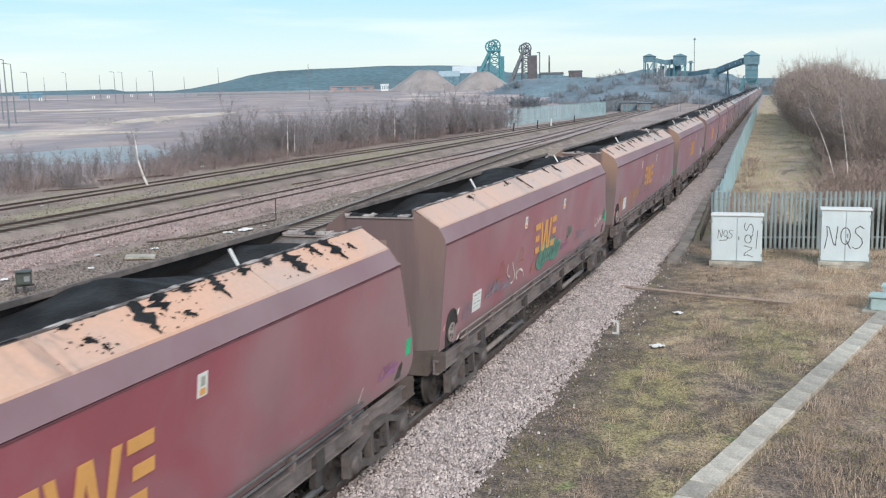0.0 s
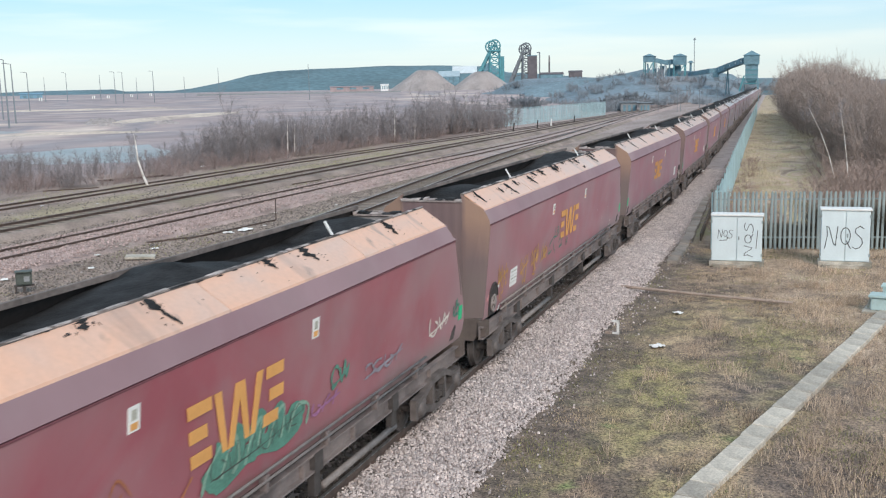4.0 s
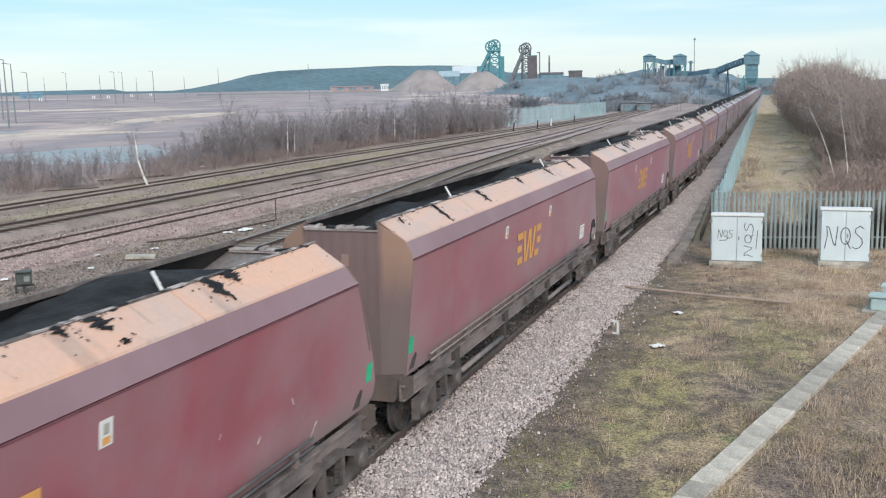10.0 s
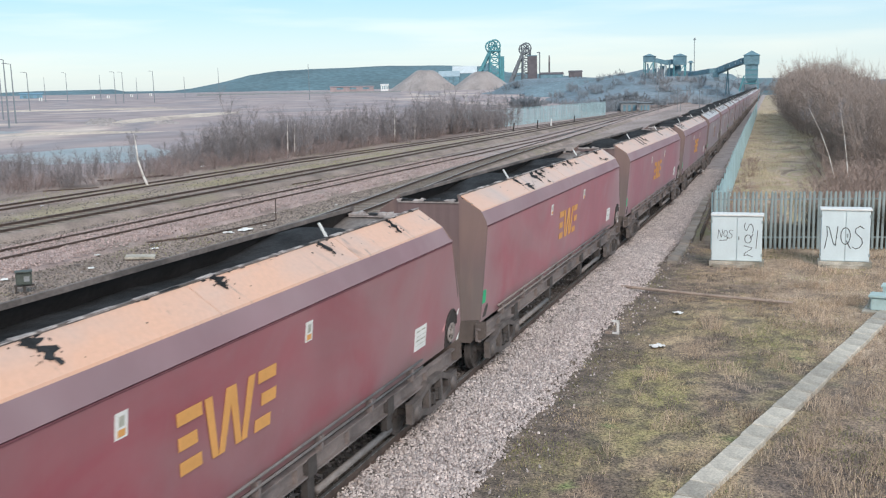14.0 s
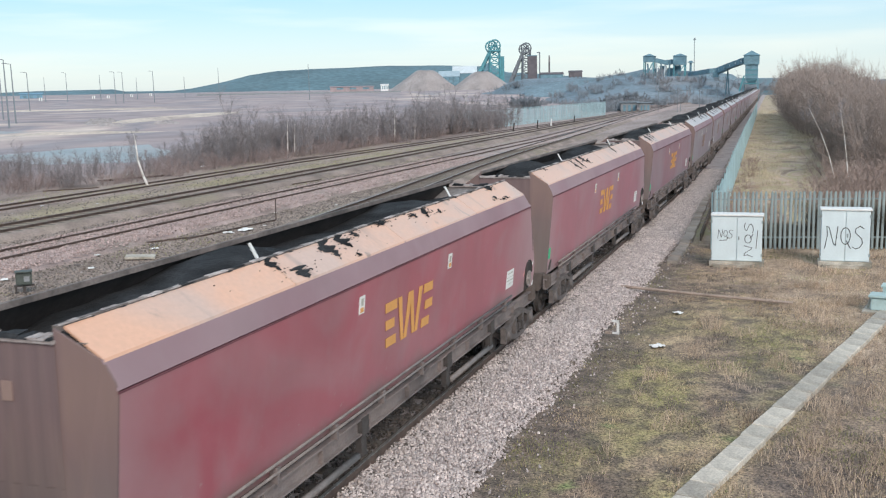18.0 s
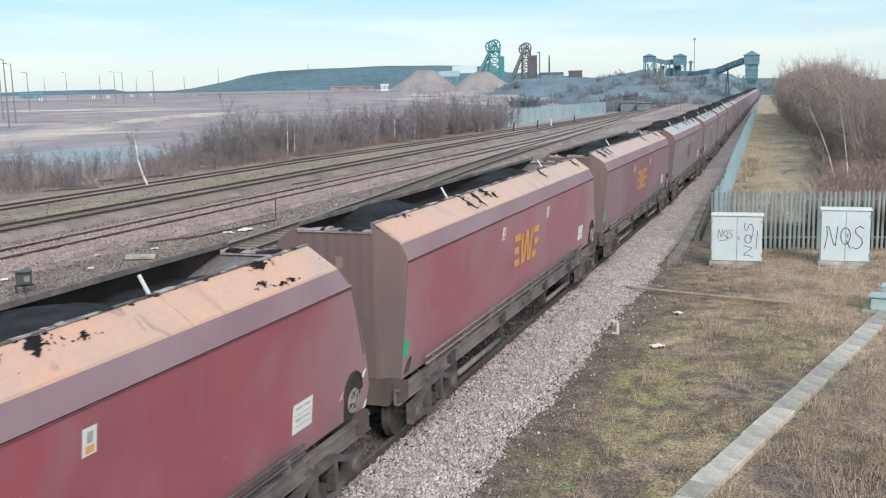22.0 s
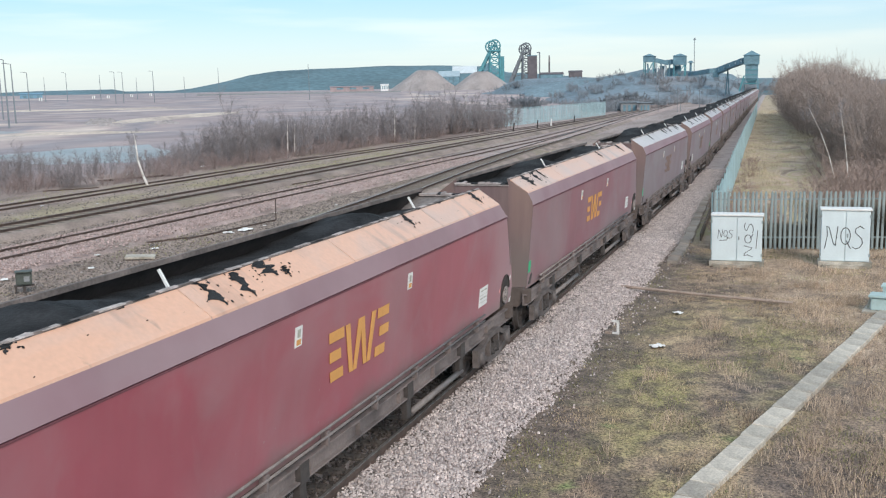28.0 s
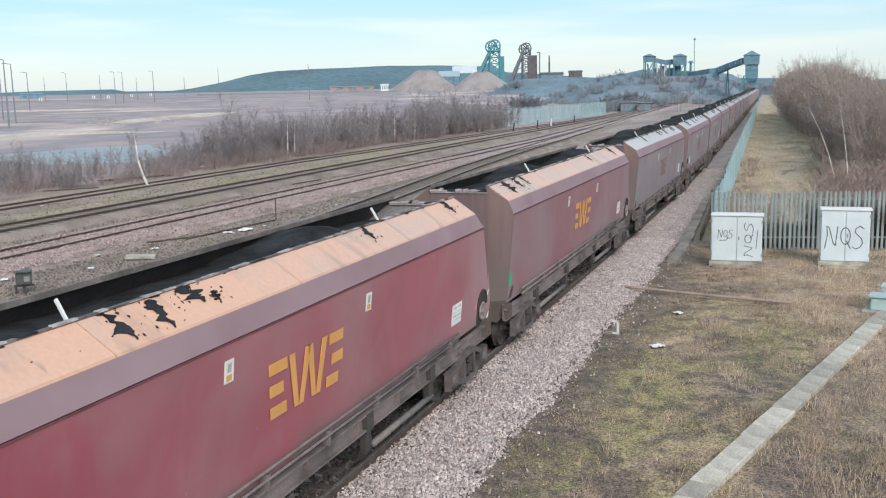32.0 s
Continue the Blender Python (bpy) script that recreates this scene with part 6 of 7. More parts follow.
# ---------------------------------------------------------------- scrub and trees
def bush(seed, height, spread, stems, twigs, subs, thin, material, fan=0.25, low=0.12, power=0.8, least=0.5):
    """A bare bush as two meshes: branching stems, and a dense haze of fine twigs on them."""
    rng = np.random.default_rng(seed)
    a = rng.uniform(0, 2 * math.pi, stems)
    k = spread * np.sqrt(rng.random(stems))
    out = np.stack([np.cos(a), np.sin(a), np.zeros(stems)], 1)
    base = out * k[:, None] + np.array((0, 0, -0.1))
    d = np.array((0, 0, 1.0)) + out * (fan * (0.3 + k / spread))[:, None] + rng.normal(0, 0.10, (stems, 3))
    d /= np.linalg.norm(d, axis=1)[:, None]
    L = height * rng.uniform(least, 1.0, stems) * (1.05 - 0.35 * k / spread)
    bend = rng.normal(0, 0.10, (stems, 3)) * L[:, None]
    bend[:, 2] = 0

    def along(i, t):
        return base[i] + d[i] * (L[i] * t)[:, None] + bend[i] * (t * t)[:, None]

    # stems as tapered three-sided tubes
    V, F = [(thin * 4 * math.cos(q * 2.0944), thin * 4 * math.sin(q * 2.0944), -0.25) for q in range(3)], []
    for i in range(stems):
        n = 5
        p = along(np.full(n + 1, i), np.linspace(0, 1, n + 1))
        for j in range(n + 1):
            r = thin * 2.2 * (1 - 0.85 * j / n)
            o = len(V)
            for q in range(3):
                V.append((p[j][0] + r * math.cos(q * 2.0944), p[j][1] + r * math.sin(q * 2.0944), p[j][2]))
            low_ring = o - 3 if j else 0
            for q in range(3):
                F.append((low_ring + q, low_ring + (q + 1) % 3, o + (q + 1) % 3, o + q))
    trunk = bpy.data.meshes.new("trunk")
    trunk.from_pydata(V, [], F)
    trunk.materials.append(DARKBARK)

    # twigs and side twigs as slender tapered strips
    i = np.repeat(np.arange(stems), twigs)
    t = low + (1 - low) * rng.random(len(i)) ** power
    p0 = along(i, t)
    e = d[i] * 0.75 + rng.normal(0, 0.60, (len(i), 3)) + np.array((0, 0, 0.15))
    e /= np.linalg.norm(e, axis=1)[:, None]
    l0 = L[i] * rng.uniform(0.12, 0.34, len(i)) * (1.0 - 0.35 * t)
    j = np.repeat(np.arange(len(i)), subs)
    p1 = p0[j] + e[j] * (l0[j] * rng.uniform(0.25, 1.0, len(j)))[:, None]
    e1 = e[j] + rng.normal(0, 0.45, (len(j), 3)) + np.array((0, 0, 0.12))
    e1 /= np.linalg.norm(e1, axis=1)[:, None]
    l1 = l0[j] * rng.uniform(0.35, 0.8, len(j))
    P = np.concatenate([p0, p1])
    Q = np.concatenate([p0 + e * l0[:, None], p1 + e1 * l1[:, None]])
    w = np.concatenate([np.full(len(p0), thin), np.full(len(p1), thin * 0.7)])
    side = np.cross(Q - P, rng.normal(size=P.shape))
    side *= (w / np.linalg.norm(side, axis=1))[:, None]
    n = len(P)
    X = np.stack([P - side, P + side, Q + side * 0.35, Q - side * 0.35], 1)
    crown = bpy.data.meshes.new("crown")
    crown.vertices.add(4 * n)
    crown.vertices.foreach_set("co", X.ravel())
    crown.loops.add(4 * n)
    crown.loops.foreach_set("vertex_index", np.arange(4 * n))
    crown.polygons.add(n)
    crown.polygons.foreach_set("loop_start", np.arange(0, 4 * n, 4))
    crown.update()
    crown.materials.append(material)
    return crown, trunk


SCRUB = [bush(40 + i, h, 1.5, 16, 46, 3, 0.009, TWIG, 0.16) for i, h in enumerate((3.2, 4.2, 3.6, 4.8))]
FARSCRUB = [bush(50 + i, h, 2.2, 18, 30, 1, 0.042, HAZETWIG, 0.4, 0.05) for i, h in enumerate((3.4, 4.4, 3.9, 5.0))]
DENSESCRUB = [bush(55 + i, h, 2.4, 34, 60, 2, 0.06, HAZETWIG, 0.45, 0.03) for i, h in enumerate((3.6, 4.4, 4.0))]
LOWSCRUB = [bush(60 + i, h, 1.4, 34, 24, 3, 0.007, REDTWIG, 0.5, 0.02) for i, h in enumerate((1.7, 2.1, 1.4))]
TALL = [bush(70 + i, h, 2.0, 26, 72, 4, 0.0135, BROWNTWIG, 0.24, 0.04, 0.8, 0.75) for i, h in enumerate((8.6, 9.8, 9.2, 8.0))]
BRAMBLES = [bush(90 + i, h, 1.4, 30, 26, 3, 0.009, BRAMBLE, 0.5, 0.02) for i, h in enumerate((1.7, 2.1, 1.4))]
TIP = [bush(80 + i, 1.7, 0.25, 7, 22, 3, 0.007, TWIG, 0.35) for i in range(2)]


def shrub(label, kinds, x, y, turn, k, group, z=GROUND, cat="shrub", tall=1.0):
    t = thing("bare_shrub", label, cat, pose(x, y, z - 0.05, 0, 0, turn), group=group)
    for name, mesh in zip(("crown", "trunk"), kinds):
        o = new(name, mesh)
        o.parent = t
        o.scale = (k, k, k * tall)
    return t


def thicket(name, label, places):
    """Far bushes too many to count, joined."""
    V, F, o = [], [], 0
    for mesh, x, y, z, turn, k in places:
        for me in mesh:
            co = np.empty(len(me.vertices) * 3)
            me.vertices.foreach_get("co", co)
            co = co.reshape(-1, 3) * k
            c, s = math.cos(radians(turn)), math.sin(radians(turn))
            V.append(np.stack([co[:, 0] * c - co[:, 1] * s + x, co[:, 0] * s + co[:, 1] * c + y, co[:, 2] + z], 1))
            idx = np.empty(len(me.loops), int)
            me.loops.foreach_get("vertex_index", idx)
            F.append(idx.reshape(-1, 4) + o)
            o += len(co)
    V, F = np.concatenate(V), np.concatenate(F)
    me = bpy.data.meshes.new(name)
    me.vertices.add(len(V))
    me.vertices.foreach_set("co", V.ravel())
    me.loops.add(F.size)
    me.loops.foreach_set("vertex_index", F.ravel())
    me.polygons.add(len(F))
    me.polygons.foreach_set("loop_start", np.arange(0, F.size, 4))
    me.update()
    me.materials.append(HAZETWIG)
    return tagged(new(name, me), label, "shrubs", kind="stuff")


rs = random.Random(8)
# thick bushes by the old buffer end, then low brambles, then the long belt of scrub
for i in range(10):
    shrub("thick grey brown bush beside the disused siding", SCRUB[i % 4], -54.0 + 7.0 * i / 9 + rs.uniform(-0.5, 0.5), 55.5 + rs.uniform(0, 5.0), rs.uniform(0, 360), rs.uniform(0.62, 0.85) * (1 - 0.25 * (i > 6)), "scrub beside the sidings")
for i in range(9):
    shrub("sparse yellowish bush on the bare field", SCRUB[i % 4], -51.0 + 4.0 * (i / 8) + rs.uniform(-0.6, 0.6), 64.0 + 9 * i / 8, rs.uniform(0, 360), rs.uniform(0.42, 0.68), "scrub beside the sidings")
for i in range(12):
    shrub("grey brown scrub beside the disused siding", SCRUB[i % 4], -51.0 + 4.5 * i / 11 + rs.uniform(-0.5, 0.5), 74.5 + rs.uniform(0, 5.0), rs.uniform(0, 360), rs.uniform(0.5, 0.72), "scrub beside the sidings")
for i in range(84):
    u = i / 83
    y = 78.5 + 76 * u ** 1.1
    x = line_c(y) - 2.4 - rs.uniform(0, 4.6) - 2.2 * (1 - u)
    big = lerp_table([(78, 0.95), (84, 1.25), (90, 1.0), (104, 1.12), (128, 1.22), (160, 1.1)], y)
    shrub("bare brown grey scrub beside the sidings", SCRUB[i % 4], x, y, rs.uniform(0, 360), big * rs.uniform(0.75, 1.22), "scrub beside the sidings")
for i in range(52):
    y = 53 + 92 * (i / 51)
    x = min(line_c(y) - 2.0, -44.6 - 2.6 * (y < 60)) - rs.uniform(0, 2.2)
    shrub("low reddish brown bramble scrub", LOWSCRUB[i % 3], x, y, rs.uniform(0, 360), rs.uniform(0.7, 1.15), "low scrub beside the sidings")
# the wood behind the fence, highest a little way in
CREST = [(-0.030, -0.006), (-0.026, 0.0), (-0.007, 0.020), (0.010, 0.027), (0.029, 0.019), (0.042, 0.009), (0.2, 0.008)]


def wood_height(x, y):
    """How high the wood stands here: its crest falls away on both sides."""
    return EYE.z + y * lerp_table(CREST, x / y) - GROUND


for i in range(64):
    y = 43.6 + 16 * (i / 63)
    x = 0.3 + 0.06 * (y - 43) + 9.0 * rs.random() ** 0.9
    shrub("low brown bramble close behind the fence", BRAMBLES[i % 3], x, y, rs.uniform(0, 360), rs.uniform(0.65, 0.95) + 0.03 * (y - 43), "low scrub behind the fence")
for i in range(40):
    y = 70 + 135 * (i / 39) ** 1.2
    x = lerp_table([(60, 3.6), (78, 3.5), (100, 2.5), (128, 0.2), (172, -2.2), (210, -4.0)], y) + rs.uniform(0.0, 2.2)
    k = wood_height(x, y) / 9.3 * rs.uniform(0.86, 1.0)
    shrub("tall bare brown scrub behind the fence", TALL[i % 4], x, y, rs.uniform(0, 360), k, "wood behind the fence")
for i in range(40):
    y = 64.0 + 44 * (i / 39)
    x = lerp_table([(60, 5.0), (80, 5.0), (122, 4.0)], y) + rs.uniform(-1.0, 9.0)
    k = wood_height(x, y) / 9.3 * rs.uniform(0.80, 0.98)
    shrub("tall bare brown scrub behind the fence", TALL[(i + 1) % 4], x, y, rs.uniform(0, 360), k, "wood behind the fence")
for i in range(58):
    y = 58.0 + 40 * (i / 57)
    x = lerp_table([(56, 2.4), (64, 2.3), (78, 2.7), (100, 1.9)], y) + rs.uniform(0.0, 8.0) * (1 - i / 90)
    shrub("low brown bramble scrub behind the fence", BRAMBLES[i % 3], x, y, rs.uniform(0, 360), rs.uniform(0.9, 1.7), "low scrub behind the fence")
for i in range(14):
    y = 43.2 + 42 * (i / 13) ** 1.5
    x = lerp_table([(42, -2.3), (63, -3.6), (90, -4.6)], y) + rs.uniform(-0.2, 0.5)
    shrub("low brown weeds against the long fence", BRAMBLES[i % 3], x, y, rs.uniform(0, 360), rs.uniform(0.7, 0.95) if i < 5 else rs.uniform(0.3, 0.55), "low scrub behind the fence")


def birch(label, x, y, pts, r0, seed, z=GROUND):
    """A slender pale trunk along the given points with a thin bare crown."""
    t = thing("birch_tree", label, "tree", pose(x, y, z), group="birches")
    bm = bmesh.new()
    for i, (a, b) in enumerate(zip(pts, pts[1:])):
        n = len(pts) - 1
        bar(bm, a, b, r0 * (1 - 0.75 * i / n), r0 * (1 - 0.75 * (i + 1) / n), n=7)
    part("trunk", bm, BARK, t, "pale birch bark", smooth=True)
    o = new("crown", TIP[seed % 2][0])
    o.parent = t
    o.matrix_basis = Matrix.Translation(Vector(pts[-1]) - Vector((0, 0, 0.8)))
    return t


birch("leaning white birch beside the disused siding", -42.6, 60.6, [(0, 0, -0.1), (-0.35, 0.1, 0.5), (-0.8, 0.2, 1.6), (-0.95, 0.3, 2.6), (-1.15, 0.4, 3.4)], 0.10, 61)
for i, (x, y, h) in enumerate(((-46.2, 88.0, 3.4), (-46.0, 89.0, 3.0), (-45.0, 112.0, 3.8), (-44.8, 118.0, 3.4), (-44.6, 121.0, 3.5), (-49.4, 152.0, 5.0))):
    birch("thin pale birch in the scrub", x, y, [(0, 0, -0.1), (0.05, 0, h * 0.4), (0.0, 0.1, h * 0.7), (0.12, 0.1, h)], 0.055 if i < 5 else 0.13, 62 + i)
for i, (x, y, dx, h) in enumerate(((2.1, 60.0, -0.6, 4.6), (4.3, 60.5, 0.5, 5.8), (1.6, 64.0, -1.7, 4.6))):
    birch("thin pale birch in the wood", x, y, [(0, 0, -0.1), (dx * 0.3, 0, h * 0.4), (dx * 0.6, 0.1, h * 0.7), (dx, 0.1, h)], 0.032, 72 + i)
for i, (x, y, k) in enumerate(((-71.0, 270.8, 1.0), (-73.0, 272.5, 0.9), (-69.5, 271.0, 0.8))):
    shrub("dark round thicket on the bare field", DENSESCRUB[i], x, y, 70 * i, k * 1.15, "thicket on the field", z=ground_z(x, y))

for i, (x, y, k) in enumerate(((-50.5, 297.0, 1.3), (-53.5, 300.0, 1.0), (-47.5, 303.0, 1.2))):
    shrub("hazy bush beside the huts", DENSESCRUB[i], x, y, 50 * i, k, "bushes by the huts", z=ground_z(x, y))

# ---------------------------------------------------------------- water on the field
for i, (x, y, a, b, turn) in enumerate(((-74.5, 94.5, 23.0, 8.5, 130),)):
    bm = bmesh.new()
    v = []
    for k in range(40):
        t = 2 * math.pi * k / 40
        q = 1 + 0.3 * noise.noise((math.cos(t) * 1.5, math.sin(t) * 1.5, i * 7.0))
        v.append(bm.verts.new((a * q * math.cos(t), b * q * math.sin(t), 0)))
    bm.faces.new(v)
    tagged(part("water_%d" % (i + 1), bm, WATER), "shallow pale pond on the bare field", "pond", kind="structure").matrix_basis = pose(x, y, ground_z(x, y) + 0.05, 0, 0, turn)


# ---------------------------------------------------------------- distance
def ridge(name, label, crest, depth, material, seed, base=-2.0):
    """A long hill: crest points, falling to the ground before and behind."""
    bm = bmesh.new()
    rows = []
    fine = []
    for (a, b) in zip(crest, crest[1:]):
        for k in range(4):
            fine.append(tuple(a[j] + (b[j] - a[j]) * k / 4 for j in range(3)))
    fine.append(crest[-1])
    for x, y, z in fine:
        d = Vector((x, y, 0)).normalized()
        row = []
        for k in range(9):
            u = k / 8
            s = (u - 0.45) * depth
            hgt = base + (z - base) * max(0.0, 1 - abs(u - 0.45) / (0.45 if u < 0.45 else 0.55)) ** 0.85
            row.append(bm.verts.new((x + d.x * s, y + d.y * s, hgt + 0.03 * (z - base) * noise.noise((x * 0.02, u * 4, seed)))))
        rows.append(row)
    for a, b in zip(rows, rows[1:]):
        for k in range(8):
            bm.faces.new((a[k], a[k + 1], b[k + 1], b[k]))
    return tagged(part(name, bm, material, smooth=True), label, "hill", kind="structure")


ridge("backdrop_1", "low hazy grey green hills on the skyline", [(-1200.0, 700.0, 9.0), (-894.7, 943.1, 9.4), (-868.9, 967.0, 10.0), (-837.1, 994.6, 11.1), (-798.9, 1025.6, 11.5), (-773.8, 1044.6, 11.6), (-762.7, 1052.8, 8.7), (-705.0, 1092.3, 8.4), (-560.0, 1170.0, 8.0), (-200, 1280, 8.0)], 240, HAZEGREEN, 1)
ridge("backdrop_2", "long grassed spoil heap with a flat top", [(-640, 895, 5.0), (-610.4, 915.1, 8.0), (-591.7, 927.3, 10.4), (-567.7, 942.2, 16.2), (-543.0, 956.6, 23.6), (-517.9, 970.5, 27.8), (-481.9, 988.8, 30.0), (-450.4, 1003.6, 30.5), (-412.8, 1019.6, 31.6), (-374.6, 1034.2, 31.4), (-324.7, 1051.0, 29.8), (-296.7, 1059.2, 21.8), (-263.0, 1068.1, 19.4), (-217.8, 1078.2, 14.4), (-150, 1090, 12), (0, 1100, 9)], 330, HAZEGREEN, 2)
ridge("backdrop_3", "dark scrub covered embankment by the loading plant", [(-96, 366, -1.5), (-84, 370, 3.5), (-75.2, 372.5, 7.3), (-63.6, 374.6, 9.2), (-53.9, 376.2, 9.2), (-40.4, 377.8, 8.9), (-30.9, 378.7, 7.6), (-25.2, 379.2, 5.0), (-21.5, 379.4, 1.6)], 130, HAZYSLOPE, 3)
ridge("backdrop_4", "distant dark trees beyond the line", [(-24, 520, 2), (-20.5, 520, 3.6), (-18, 520, 4.6), (-13, 520, 4.6), (5, 520, 6.0), (120, 520, 8.0)], 60, HAZEGREEN, 4)
ridge("backdrop_6", "dark scrub bank below the colliery", [(-150, 455, 1.0), (-136, 460, 4.0), (-129, 462, 8.2), (-122.1, 464.2, 9.6), (-104.9, 468.4, 9.9), (-90.1, 471.5, 9.6), (-70, 475, 9.2), (-40, 478, 9.0)], 60, HAZYSLOPE, 8, base=0.5)
far_bushes = []
for i in range(150):
    x = rs.uniform(-84, -24)
    y = rs.uniform(300, 376)
    k = rs.uniform(0.35, 0.8)
    z = -2.0 + (2.0 + lerp_table([(-96, -1.5), (-84, 3.5), (-75, 7.3), (-64, 9.2), (-40, 8.9), (-31, 7.6), (-21, 1.6)], x)) * max(0.0, (y - 317) / 58) ** 0.85
    far_bushes.append((FARSCRUB[i % 4], x, y, max(z, GROUND) - 0.2, rs.uniform(0, 360), k))
for i in range(44):
    x = rs.uniform(-134, -60)
    far_bushes.append((FARSCRUB[i % 4], x, 445 + rs.uniform(0, 18), rs.uniform(2.0, 6.0), rs.uniform(0, 360), rs.uniform(0.6, 1.1)))
for i in range(46):
    y = rs.uniform(226, 316)
    x = -42.0 - 0.02 * (y - 226) - 7 * rs.random() ** 1.6
    far_bushes.append((FARSCRUB[i % 4], x, y, GROUND - 0.1, rs.uniform(0, 360), rs.uniform(0.5, 0.85)))
for i in range(14):
    far_bushes.append((FARSCRUB[i % 4], -33.5 + 11.5 * i / 13, 392 + rs.uniform(0, 10), GROUND, rs.uniform(0, 360), rs.uniform(1.6, 2.2)))
for i in range(12):
    far_bushes.append((FARSCRUB[i % 4], -23.0 + 16 * i / 11, 505 + rs.uniform(0, 12), GROUND, rs.uniform(0, 360), rs.uniform(1.5, 2.0)))
thicket("distant_scrub", "hazy grey bare scrub on the embankment and by the sidings", far_bushes)


def mound(label, x, y, a, b, h, turn, material, seed, name="rubble_mound", cat="mound", kind=""):
    """A low uneven heap with a ragged outline, laid on the ground."""
    ct, st = math.cos(radians(turn)), math.sin(radians(turn))
    bm = bmesh.new()
    rows = []
    for q in range(7):
        u = q / 6
        row = []
        for k in range(36):
            t = 2 * math.pi * k / 36
            r = (1 - 0.97 * u) * (1 + 0.35 * noise.noise((2 * math.cos(t), 2 * math.sin(t), seed)) + 0.15 * noise.noise((6 * math.cos(t), 6 * math.sin(t), seed)))
            px, py = a * r * math.cos(t), b * r * math.sin(t)
            wx, wy = x + px * ct - py * st, y + px * st + py * ct
            row.append(bm.verts.new((wx, wy, ground_z(wx, wy) - 0.1 + (h + 0.1) * min(1.0, 2.0 * u) ** 0.8 * (0.8 + 0.9 * noise.noise((5 * (1 - u) * math.cos(t), 5 * (1 - u) * math.sin(t), seed + 3))))))
        rows.append(row)
    for p, q in zip(rows, rows[1:]):
        for k in range(36):
            bm.faces.new((p[k], p[(k + 1) % 36], q[(k + 1) % 36], q[k]))
    bm.faces.new(rows[-1])
    return tagged(part(name, bm, material, smooth=True), label, cat, kind=kind)


mound("long pale sandy strip on the bare field", -134.0, 205.0, 40.0, 6.0, 0.3, 98, SAND, 1, "ground_patch_1", "ground", "structure")
mound("pale sandy strip at the edge of the field", -205.0, 262.0, 34.0, 8.0, 0.25, 30, SAND, 3, "ground_patch_2", "ground", "structure")
ridge("backdrop_7", "hazy dark spoil mound behind the loading plant", [(-112.0, 424.0, 6.0), (-95.2, 429.6, 8.4), (-82.6, 432.2, 9.3), (-71.8, 434.1, 10.9), (-65.2, 435.1, 12.4), (-55.9, 436.4, 12.0), (-42.0, 438.0, 11.2), (-30.3, 439.0, 9.7), (-25.0, 440.0, 6.0)], 70, HAZEMOUND, 9, base=0.0)
mound("pale reddish earth beside the pond", -109.0, 138.0, 15.0, 3.5, 0.2, 30, SAND, 4, "ground_patch_3", "ground", "structure")
mound("pale wet asphalt road end on the field", -128.0, 138.0, 9.0, 9.0, 0.06, 0, WATER, 5, "road", "road", "structure")
for i, (x, y, a, h) in enumerate(((-128.0, 168.0, 3.5, 0.6), (-121.5, 163.0, 2.5, 0.5), (-116.0, 172.0, 3.0, 0.5), (-133.0, 175.0, 4.0, 0.9))):
    mound("low dark heap of rubble on the bare field", x, y, a, a * 0.55, h, 25 * i, SPOIL, 10 + i)
wl = thing("low_wall", "long pale concrete wall across the field", "wall")
part("face", bars_beam((-300.0, 474.0, 4.3), (-205.0, 521.0, 4.1), 0.6, 0.8), GREYHUT, wl)


def pile(label, x, y, rx, ry, h, z, seed):
    bm = bmesh.new()
    rings, n = 12, 48
    v = []
    for i in range(rings):
        u = i / (rings - 1)
        row = []
        for k in range(n):
            t = 2 * math.pi * k / n
            q = 1 + 0.14 * noise.noise((2 * math.cos(t), 2 * math.sin(t), seed + u))
            flat = min(1.0, u * 1.14)
            row.append(bm.verts.new((rx * (1 - 0.88 * u) * q * math.cos(t), ry * (1 - 0.88 * u) * q * math.sin(t), h * (flat + 0.05 * noise.noise((3 * math.cos(t), 3 * math.sin(t), seed + 2 * u)) * u))))
        v.append(row)
    for a, b in zip(v, v[1:]):
        for k in range(n):
            bm.faces.new((a[k], a[(k + 1) % n], b[(k + 1) % n], b[k]))
    bm.faces.new(v[-1])
    ob = tagged(part("stockpile", bm, SPOIL, smooth=True), label, "stockpile", group="stockpiles")
    ob.matrix_basis = pose(x, y, z, 0, 0, 20)
    return ob


pile("pale grey conical stockpile of stone", -224.5, 612.0, 23.0, 20.0, 12.6, 3.6, 1)
pile("pale pinkish stockpile of stone", -191.5, 622.0, 21.0, 18.0, 11.6, 3.2, 5)


def lamp_post(x, y, top, arm):
    z = ground_z(x, y)
    t = thing("lighting_column", "tall thin grey lighting column on the bare field", "street lamp", pose(x, y, z, 0, 0, 35), group="lighting columns")
    part("pole", bars(((0, 0, -0.2), (-0.15, 0, top - z - 0.1), 0.16, 0.09), n=8), GALVDARK, t)
    if arm:
        part("arm", bars(((-0.15, 0, top - z - 0.15), (-1.2, 0, top - z), 0.06)), GALVDARK, t)
        part("lamp_head", boxes((-1.8, -0.9, -0.14, 0.14, top - z - 0.03, top - z + 0.10)), GALVDARK, t)


